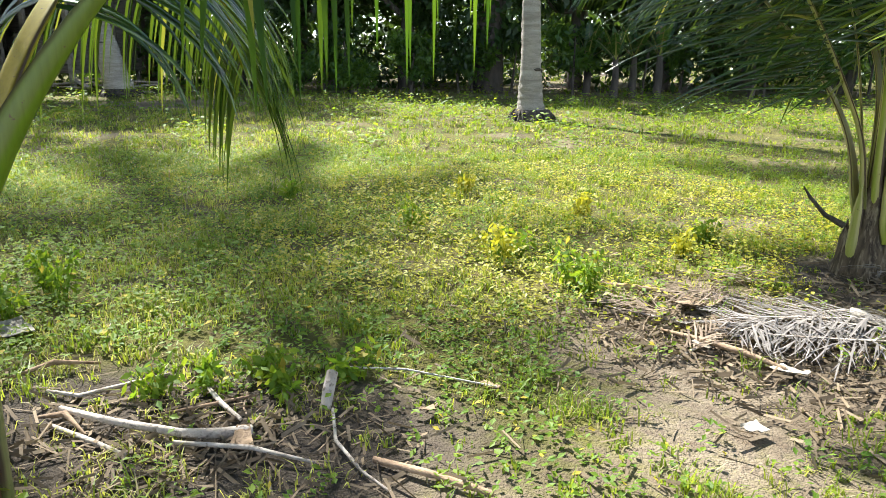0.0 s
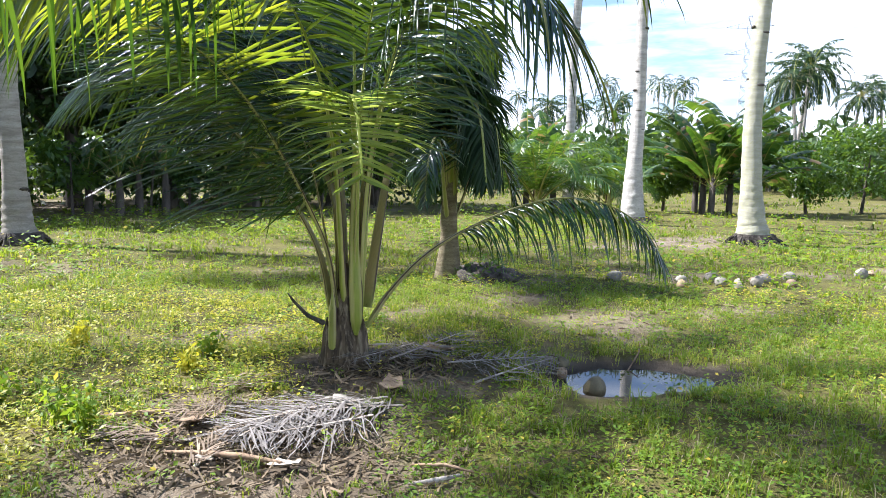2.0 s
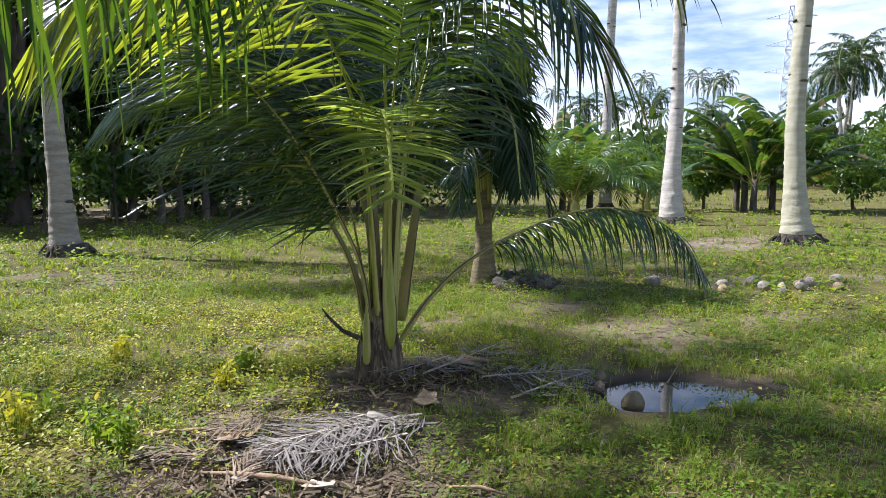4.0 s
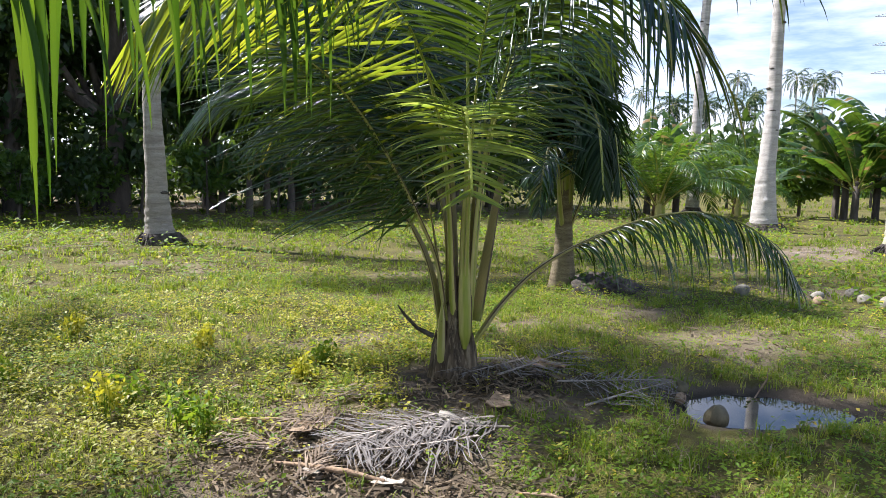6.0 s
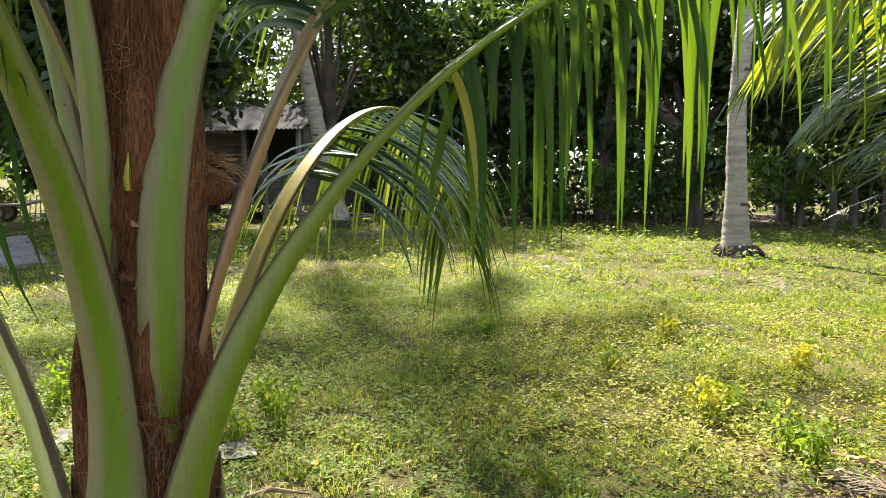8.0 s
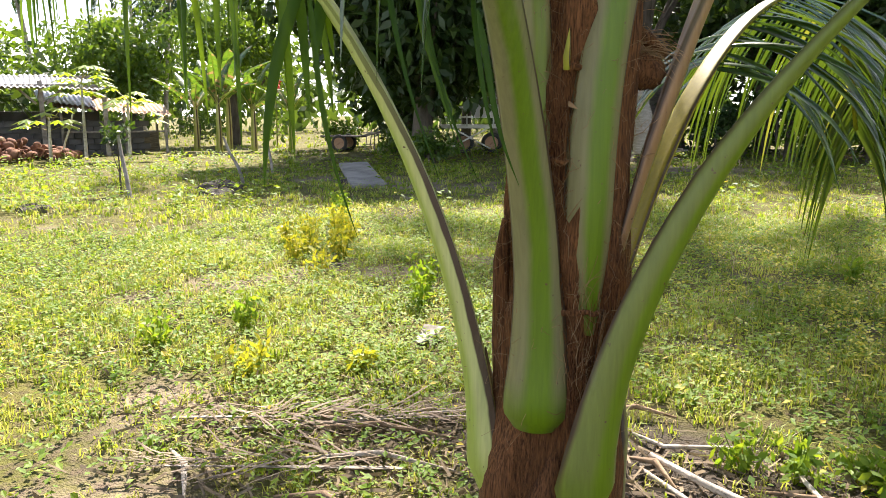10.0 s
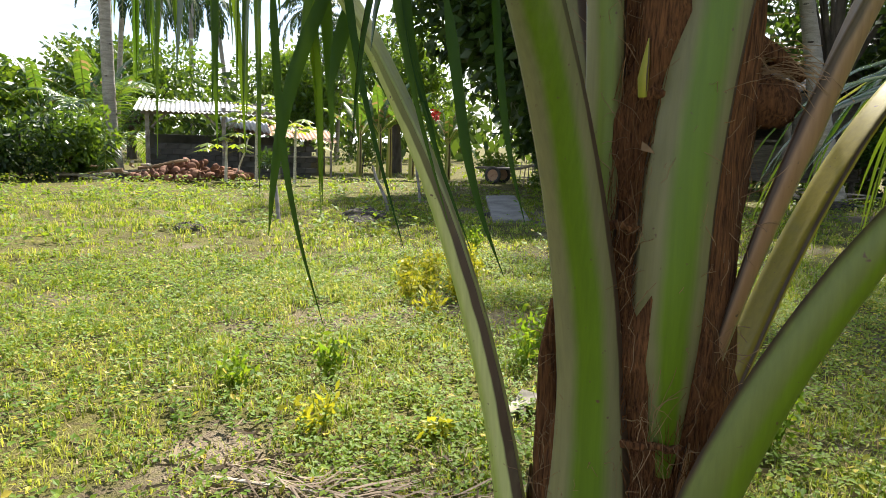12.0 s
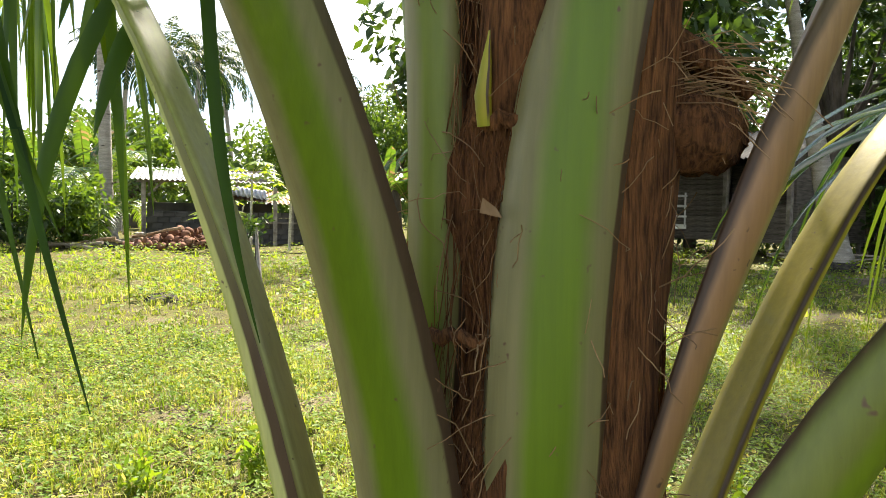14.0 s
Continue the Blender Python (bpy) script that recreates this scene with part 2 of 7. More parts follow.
BARK_MOSSY = rough_material("palm_bark_mossy", (0.40, 0.39, 0.30), (0.58, 0.55, 0.45), 2.2, 0.9, 0.5, 0.02, (1, 1, 5), (0.36, 0.36, 0.12))
ROOT = rough_material("palm_root_mass", (0.04, 0.034, 0.028), (0.12, 0.105, 0.085), 9.0, 0.95, 0.8, 0.03)
TREE_BARK = rough_material("tree_bark", (0.05, 0.042, 0.035), (0.13, 0.11, 0.09), 4.0, 0.95, 0.7, 0.03, (1, 1, 0.3))
FIBRE = rough_material("palm_fibre", (0.066, 0.026, 0.010), (0.27, 0.115, 0.042), 210.0, 0.95, 1.0, 0.006, (1, 1, 0.09), None, fine=700.0)
SHEATH = rough_material("old_sheath", (0.045, 0.032, 0.022), (0.16, 0.12, 0.075), 26.0, 0.9, 0.8, 0.01, (1, 1, 0.2), (0.26, 0.21, 0.14))
SHEATH_GREY = rough_material("ringed_stem", (0.15, 0.115, 0.065), (0.33, 0.28, 0.17), 3.0, 0.9, 0.7, 0.015, (1, 1, 7), (0.06, 0.045, 0.03))
FIBRE_PALE = rough_material("palm_fibre_pale", (0.22, 0.125, 0.06), (0.42, 0.27, 0.14), 14.0, 0.9, 0.6, 0.008, (1, 1, 0.2))
PALE_SCRAP = rough_material("bleached_sheath", (0.38, 0.34, 0.27), (0.58, 0.53, 0.44), 14.0, 0.85, 0.5, 0.01, None, (0.3, 0.25, 0.18))
HUSK = rough_material("coconut_husk", (0.22, 0.15, 0.09), (0.42, 0.31, 0.2), 9.0, 0.9, 0.6, 0.01, None, (0.12, 0.08, 0.05))
HUSK_GREY = rough_material("coconut_grey", (0.17, 0.155, 0.125), (0.36, 0.33, 0.27), 9.0, 0.9, 0.6, 0.01)
HUSK_DARK = rough_material("coconut_wet", (0.075, 0.065, 0.035), (0.18, 0.15, 0.085), 12.0, 0.6, 0.5, 0.01)
DEAD_WOOD = rough_material("dead_wood", (0.28, 0.23, 0.18), (0.52, 0.46, 0.39), 10.0, 0.85, 0.6, 0.01, (1, 1, 1), (0.14, 0.11, 0.08))
DEAD_BROWN = rough_material("dead_brown", (0.16, 0.10, 0.06), (0.34, 0.24, 0.15), 10.0, 0.85, 0.6, 0.01)
PLANK = rough_material("grey_plank", (0.10, 0.09, 0.075), (0.24, 0.21, 0.18), 3.0, 0.9, 0.5, 0.01, (1, 1, 8))
POST = rough_material("weathered_post", (0.16, 0.14, 0.12), (0.34, 0.31, 0.27), 5.0, 0.9, 0.5, 0.01)
TIN = rough_material("roof_tin", (0.50, 0.51, 0.52), (0.66, 0.66, 0.66), 1.5, 0.38, 0.2, 0.01, None, (0.4, 0.3, 0.22), 0.5, 0.7, 5.0)
RUST = rough_material("roof_rust", (0.30, 0.17, 0.10), (0.42, 0.28, 0.18), 1.5, 0.7, 0.3, 0.01, None, (0.2, 0.1, 0.06), 0.3, 0.2, 6.0)
WALL_DARK = rough_material("dark_block_wall", (0.06, 0.06, 0.06), (0.13, 0.125, 0.12), 1.2, 0.9, 0.4, 0.01)
CONCRETE = rough_material("concrete_slab", (0.13, 0.12, 0.105), (0.25, 0.235, 0.21), 2.5, 0.9, 0.4, 0.01, None, (0.25, 0.23, 0.2))
# pale bluish: the haze of distance is put into the colour
STEEL_HAZED = rough_material("pylon_steel_hazed", (0.50, 0.53, 0.58), (0.62, 0.65, 0.7), 1.0, 0.6, 0.1, 0.01, None, None, 0.4, 0.5)
RUBBER = rough_material("tyre_rubber", (0.03, 0.03, 0.03), (0.06, 0.055, 0.05), 8.0, 0.8, 0.3, 0.01)
WHITE_PAINT = rough_material("white_paint", (0.62, 0.61, 0.58), (0.76, 0.75, 0.72), 2.0, 0.6, 0.2, 0.005)
RED_PETAL = rough_material("red_petal", (0.6, 0.03, 0.03), (0.75, 0.08, 0.06), 8.0, 0.6, 0.1, 0.005)


def petiole_material(name, green, pale, brown):
    """A frond's stalk: a bright green band along it, greyish bloom beside, brown towards one edge and the foot."""
    m, nt, out = node_material(name)
    tc = nt.nodes.new("ShaderNodeTexCoord")
    sep = mk(nt, "ShaderNodeSeparateXYZ", Vector=tc.outputs["UV"])
    wob = noise_of(nt, 3.0, 3.0)
    u = mk(nt, "ShaderNodeMath", Value=wob)
    u.operation = "MULTIPLY_ADD"
    u.inputs[1].default_value = 0.10
    nt.links.new(sep.outputs[0], u.inputs[2])
    cr = nt.nodes.new("ShaderNodeValToRGB")
    nt.links.new(u.outputs[0], cr.inputs[0])
    el = cr.color_ramp.elements
    rim = (0.07, 0.04, 0.022)
    stops = [(0.0, rim), (0.035, rim), (0.06, brown), (0.11, pale), (0.18, brown), (0.44, brown), (0.50, rim), (0.565, rim), (0.60, pale), (0.73, pale), (0.78, green), (0.87, green), (0.93, pale), (0.985, pale), (1.0, rim)]
    el[0].position, el[0].color = stops[0][0], rgb(stops[0][1])
    el[1].position, el[1].color = stops[-1][0], rgb(stops[-1][1])
    for pos, c in stops[1:-1]:
        e = el.new(pos)
        e.color = rgb(c)
    blot = noise_of(nt, 5.0, 5.0, (1, 1, 0.35))
    col = mixed(nt, ramp(nt, blot, 0.66, 1.0), cr.outputs[0], green)
    foot = mk(nt, "ShaderNodeMapRange")
    nt.links.new(sep.outputs[1], foot.inputs[0])
    foot.inputs[1].default_value, foot.inputs[2].default_value, foot.inputs[3].default_value, foot.inputs[4].default_value = 0.9, 1.9, 0.0, 1.0
    col = mixed(nt, foot.outputs[0], col, green)
    heel = mk(nt, "ShaderNodeMapRange")
    nt.links.new(sep.outputs[1], heel.inputs[0])
    heel.inputs[1].default_value, heel.inputs[2].default_value, heel.inputs[3].default_value, heel.inputs[4].default_value = 0.04, 0.15, 0.85, 0.0
    col = mixed(nt, heel.outputs[0], col, green)
    spots = noise_of(nt, 55.0, 2.0)
    col = mixed(nt, ramp(nt, spots, 0.70, 0.76), col, (0.12, 0.07, 0.04))
    streak = noise_of(nt, 90.0, 4.0, (1, 1, 0.04))
    bloom = noise_of(nt, 9.0, 5.0, (1, 1, 0.25))
    col = mixed(nt, ramp(nt, bloom, 0.62, 1.1), col, (0.24, 0.235, 0.13))
    shade = mk(nt, "ShaderNodeHueSaturation", Color=col)
    vary = mk(nt, "ShaderNodeMapRange")
    nt.links.new(streak, vary.inputs[0])
    vary.inputs[1].default_value, vary.inputs[2].default_value, vary.inputs[3].default_value, vary.inputs[4].default_value = 0.3, 0.7, 0.87, 1.10
    nt.links.new(vary.outputs[0], shade.inputs["Value"])
    col = shade.outputs[0]
    pb = mk(nt, "ShaderNodeBsdfPrincipled", Base_Color=col, Roughness=0.48, Normal=bumped(nt, streak, 0.12, 0.004))
    pb.inputs["Specular IOR Level"].default_value = 0.45
    nt.links.new(pb.outputs[0], out.inputs["Surface"])
    return m


PETIOLE = petiole_material("petiole_green", (0.11, 0.185, 0.003), (0.20, 0.185, 0.08), (0.13, 0.06, 0.028))
PETIOLE_GREEN = petiole_material("petiole_olive", (0.13, 0.205, 0.004), (0.155, 0.182, 0.032), (0.13, 0.06, 0.028))
PETIOLE_BROWN = petiole_material("petiole_brown", (0.15, 0.20, 0.02), (0.21, 0.20, 0.072), (0.13, 0.06, 0.028))
# lighter copy for the outer stalk: patches of sun put into the colour
PETIOLE_SUN_MOTTLED = petiole_material("petiole_sun_mottled", (0.32, 0.40, 0.07), (0.50, 0.52, 0.20), (0.30, 0.26, 0.09))
PETIOLE_PINK = petiole_material("petiole_pinkish", (0.27, 0.23, 0.08), (0.33, 0.185, 0.085), (0.19, 0.085, 0.04))
PETIOLE_YELLOW = petiole_material("petiole_yellow", (0.29, 0.28, 0.014), (0.33, 0.29, 0.02), (0.28, 0.22, 0.015))
PETIOLE_FAR = petiole_material("petiole_far", (0.26, 0.30, 0.035), (0.40, 0.37, 0.12), (0.25, 0.21, 0.06))
PETIOLE_PALE = petiole_material("petiole_pale", (0.28, 0.29, 0.06), (0.40, 0.36, 0.15), (0.30, 0.25, 0.09))


def ground_material():
    m, nt, out = node_material("ground_soil_and_moss")
    att = nt.nodes.new("ShaderNodeAttribute")
    att.attribute_name = "bare"
    n1, n2, n3 = noise_of(nt, 1.4, 5.0), noise_of(nt, 14.0, 6.0), noise_of(nt, 90.0, 3.0)
    soil = mixed(nt, ramp(nt, n1, 0.35, 0.65), (0.13, 0.10, 0.066), (0.27, 0.22, 0.155))
    soil = mixed(nt, ramp(nt, n2, 0.5, 0.72), soil, (0.13, 0.095, 0.065))
    turf = mixed(nt, ramp(nt, n1, 0.3, 0.7), (0.07, 0.074, 0.016), (0.17, 0.155, 0.04))
    turf = mixed(nt, ramp(nt, n2, 0.48, 0.7), turf, (0.085, 0.062, 0.034))
    add = mk(nt, "ShaderNodeMath", Value=n2)
    add.operation = "MULTIPLY_ADD"
    add.inputs[1].default_value = 0.7
    nt.links.new(att.outputs["Fac"], add.inputs[2])
    col = mixed(nt, ramp(nt, add.outputs[0], 0.62, 0.92), turf, soil)
    # darkens wet mud, and soil where shade is put into the colour
    wet_and_shade = nt.nodes.new("ShaderNodeAttribute")
    wet_and_shade.attribute_name = "wet_and_shade"
    col = mixed(nt, wet_and_shade.outputs["Fac"], col, (0.055, 0.045, 0.035))
    hsum = mk(nt, "ShaderNodeMath", Value=n2)
    nt.links.new(n3, hsum.inputs[1])
    pb = mk(nt, "ShaderNodeBsdfPrincipled", Base_Color=col, Roughness=0.95, Normal=bumped(nt, hsum.outputs[0], 0.8, 0.03))
    pb.inputs["Specular IOR Level"].default_value = 0.2
    nt.links.new(pb.outputs[0], out.inputs["Surface"])
    return m


def water_material():
    m, nt, out = node_material("puddle_water")
    rip = noise_of(nt, 5.0, 2.0)
    pb = mk(nt, "ShaderNodeBsdfPrincipled", Base_Color=(0.03, 0.032, 0.03, 1), Roughness=0.03, Normal=bumped(nt, rip, 0.02, 0.01))
    pb.inputs["IOR"].default_value = 1.33
    pb.inputs["Specular IOR Level"].default_value = 1.0
    nt.links.new(pb.outputs[0], out.inputs["Surface"])
    return m


# ---------------------------------------------------------------- ground
PUDDLE = (4.16, 3.0)


def puddle_reach(x, y):
    """1 at the water's edge, less inside, more outside."""
    dx, dy = x - PUDDLE[0], y - PUDDLE[1]
    u, v = dx * 0.79 - dy * 0.61, dx * 0.61 + dy * 0.79
    a = np.arctan2(v, u)
    return np.hypot(u / 0.49, v / 0.35) / (1 + 0.13 * np.sin(2 * a + 0.6) + 0.08 * np.sin(3 * a + 2) + 0.05 * np.sin(7 * a))


def height(x, y):
    x, y = np.asarray(x, dtype=np.float64), np.asarray(y, dtype=np.float64)
    h = 0.05 * (vnoise(x, y, 1.7, 3) - 0.5) + 0.025 * (vnoise(x, y, 0.45, 4) - 0.5)
    far = np.clip((np.hypot(x, y) - 12) / 20, 0, 1)
    h = h + far * 0.25 * (vnoise(x, y, 9.0, 5) - 0.5)
    p = puddle_reach(x, y)
    h = np.where(p < 2.2, h * np.clip((p - 1) / 1.2, 0, 1), h)
    h = h - 0.10 * np.clip((1.40 - p) / 0.75, 0, 1) ** 1.3
    return h


def blob(x, y, cx, cy, rx, ry):
    return np.clip(1.25 - np.hypot((x - cx) / rx, (y - cy) / ry), 0, 1)


def bare(x, y):
    """How bare the soil is, from 0 (thick turf) to 1."""
    x, y = np.asarray(x, dtype=np.float64), np.asarray(y, dtype=np.float64)
    b = 0.10 + 0.9 * np.clip(vnoise(x, y, 0.8, 11) - 0.56, 0, 1)
    b = b + 0.36 * blob(x, y, 1.4, 2.3, 1.5, 0.75) + 0.3 * blob(x, y, 1.8, 3.5, 1.4, 1.0) + 0.9 * blob(x, y, -0.85, 2.3, 1.1, 0.5)
    b = b + 0.25 * blob(x, y, -2.4, 1.7, 1.3, 0.9) + 0.15 * blob(x, y, 3.2, 4.3, 1.1, 0.8) + 0.25 * blob(x, y, 0.8, 0.8, 3.0, 1.6)
    b = b + 0.6 * blob(x, y, -9.3, 9.6, 3.2, 1.3) + 0.6 * blob(x, y, 12.6, 8.9, 2.6, 1.0) + 0.5 * blob(x, y, -6.5, 16.0, 3.0, 1.6)
    b = b + 0.3 * np.clip((y - 19.0) / 3.0, 0, 1) * np.clip((16 - x) / 3, 0, 1) * np.clip((x + 16) / 3, 0, 1)
    b = b + 0.1 * blob(x, y, 6.6, 6.2, 2.0, 1.0) + 0.15 * blob(x, y, 9.0, 5.2, 1.8, 0.9)
    b = b + 0.6 * blob(x, y, 1.65, 3.25, 0.8, 0.6) + 0.75 * blob(x, y, 2.72, 4.15, 0.6, 0.55) + 0.35 * blob(x, y, 3.2, 3.6, 0.7, 0.4)
    b = b - 0.35 * (vnoise(x, y, 0.5, 12) - 0.4)
    p = puddle_reach(x, y)
    return np.clip(np.maximum(b, np.clip(1.75 - p, 0, 1) * 1.2), 0, 1)


def grid_lines(lo, hi, mid, fine, grow):
    out, x, d = [mid], mid, fine
    while x < hi:
        d = fine if abs(x - mid) < 7 else d * grow
        x += d
        out.append(x)
    x, d = mid, fine
    while x > lo:
        d = fine if abs(x - mid) < 7 else d * grow
        x -= d
        out.append(x)
    return np.array(sorted(out))


gx, gy = grid_lines(-900, 900, 0.5, 0.125, 1.07), grid_lines(-900, 900, 3.0, 0.125, 1.07)
GX, GY = np.meshgrid(gx, gy)
gz = height(GX, GY)
cols = len(gx)
ii = (np.arange(len(gy) - 1)[:, None] * cols + np.arange(cols - 1)[None, :]).ravel()
ground_geo = Geo().add(np.stack([GX, GY, gz], -1), np.stack([ii, ii + 1, ii + cols + 1, ii + cols], -1))
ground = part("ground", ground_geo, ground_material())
tagged(ground, "uneven weedy grass ground with bare sandy soil patches", "ground", kind="structure")
# wet mud at the puddle; elsewhere dark soil with shade put into its tone
for att_name, values in (("bare", bare(GX, GY)), ("wet_and_shade", np.maximum(np.clip((1.5 - puddle_reach(GX, GY)) * 2.2, 0, 1), 0.92 * np.clip(2.0 * blob(GX, GY, -0.85, 2.3, 1.2, 0.55), 0, 1) + 0.75 * np.clip(1.6 * blob(GX, GY, 1.85, 3.3, 0.75, 0.5), 0, 1) + 0.85 * np.clip(1.8 * blob(GX, GY, 2.7, 4.15, 0.6, 0.45), 0, 1) + 0.6 * np.clip(1.5 * blob(GX, GY, 3.3, 4.0, 0.7, 0.4), 0, 1)))):
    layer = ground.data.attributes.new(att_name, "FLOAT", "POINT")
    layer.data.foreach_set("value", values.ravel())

wa = np.linspace(0, 2 * math.pi, 65)[:-1]
water = Geo().add(np.stack([PUDDLE[0] + np.r_[0, 0.9 * np.cos(wa)], PUDDLE[1] + np.r_[0, 0.9 * np.sin(wa)], np.full(65, -0.048)], -1),
                  np.stack([np.zeros(64, int), 1 + np.arange(64), 1 + (np.arange(64) + 1) % 64], -1))
tagged(part("puddle_water", water, water_material()), "still muddy rain puddle reflecting the sky", "puddle", kind="structure")


def on_ground(x, y, dz=0.0):
    return (x, y, float(height(x, y)) + dz)


# ---------------------------------------------------------------- palms
def frond_line(base, az, el, b, c, b2, length, n=40, lowest=-78, turning=2.1, c2=0.0, face=None):
    """A frond's midline: it starts at az and el (degrees), bends down by b and b2 and sideways by c, all a metre."""
    d = length / n
    s = (np.arange(n) + 0.5) * d
    e = np.radians(np.maximum(el - b * s - b2 * s * s, lowest))
    a = np.radians(az + c * np.minimum(s, turning) + c2 * np.clip(s - 1.7, 0, 1.5))
    step = np.stack([np.cos(e) * np.cos(a), np.cos(e) * np.sin(a), np.sin(e)], -1)
    pts = np.concatenate([[np.zeros(3)], np.cumsum(step * d, 0)]) + np.asarray(base)
    tan = np.concatenate([step, step[-1:]])
    a2 = np.r_[a, a[-1]]
    if face is not None:                       # the stalk's outer side looks that way at its foot
        near = np.clip((1.7 - np.r_[s, length]) / 0.7, 0, 1)
        a2 = a2 + near * np.radians((face - az + 180) % 360 - 180)
    side = np.stack([-np.sin(a2), np.cos(a2), np.zeros(n + 1)], -1)
    return pts, tan, side, np.cross(tan, side) / (np.linalg.norm(np.cross(tan, side), axis=1)[:, None] + 1e-9), np.linspace(0, length, n + 1)


def curve_line(points, n=44, twist=0.0):
    """A frond's midline as a smooth curve through a few points; twist: degrees by which the blade turns about it."""
    p = np.asarray(points, float)
    p = np.concatenate([[2 * p[0] - p[1]], p, [2 * p[-1] - p[-2]]])
    rows = []
    for k in range(1, len(p) - 2):
        for q in np.linspace(0, 1, 16, endpoint=False):
            rows.append(0.5 * (2 * p[k] + (p[k + 1] - p[k - 1]) * q + (2 * p[k - 1] - 5 * p[k] + 4 * p[k + 1] - p[k + 2]) * q ** 2 + (3 * p[k] - p[k - 1] - 3 * p[k + 1] + p[k + 2]) * q ** 3))
    rows = np.array(rows + [p[-2]])
    along = np.r_[0, np.cumsum(np.linalg.norm(np.diff(rows, axis=0), axis=1))]
    s = np.linspace(0, along[-1], n + 1)
    pts = np.stack([np.interp(s, along, rows[:, k]) for k in range(3)], -1)
    for _ in range(3):
        pts[1:-1] = (pts[:-2] + 2 * pts[1:-1] + pts[2:]) / 4
    tan = np.gradient(pts, axis=0)
    tan /= np.linalg.norm(tan, axis=1)[:, None]
    way = (pts[-1] - pts[0]) * np.array([1, 1, 0])
    flat = tan * np.array([1, 1, 0]) + 0.3 * way / (np.linalg.norm(way) + 1e-9)
    side = np.stack([-flat[:, 1], flat[:, 0], np.zeros(n + 1)], -1)
    side /= np.linalg.norm(side, axis=1)[:, None]
    up = np.cross(tan, side)
    up /= np.linalg.norm(up, axis=1)[:, None]
    c, d = math.cos(radians(twist)), math.sin(radians(twist))
    side, up = c * side + d * up, c * up - d * side
    return pts, tan, side, up, s


def stalk(line, widths, thick=0.55, ring=14):
    """The stalk and midrib: rounded below, channelled above. widths: rows of (metres along, width)."""
    pts, tan, side, up, s = line
    w = np.interp(s, [q[0] for q in widths], [q[1] for q in widths])
    a = np.linspace(0, 2 * math.pi, ring + 1)
    cx = 0.5 * np.cos(a)
    cy = np.where(np.sin(a) < 0, thick * 0.8 * np.sin(a), 0.10 * np.sin(a) - 0.16 * thick * np.exp(-(np.cos(a) / 0.45) ** 2) * (np.sin(a) > 0.01))
    v = pts[:, None] + w[:, None, None] * (cx[None, :, None] * side[:, None] + cy[None, :, None] * up[:, None])
    n, k = len(pts), ring + 1
    i = (np.arange(n - 1)[:, None] * k + np.arange(ring)[None]).ravel()
    uv = np.stack([np.tile(a / (2 * math.pi), n), np.repeat(s, k)], -1)
    g = Geo().add(v, np.stack([i, i + 1, i + k + 1, i + k], -1), uv)
    g.add(np.stack([v[0].mean(0), *v[0][:-1]]), np.array([[0, 1 + (q + 1) % ring, 1 + q] for q in range(ring)]))
    return g


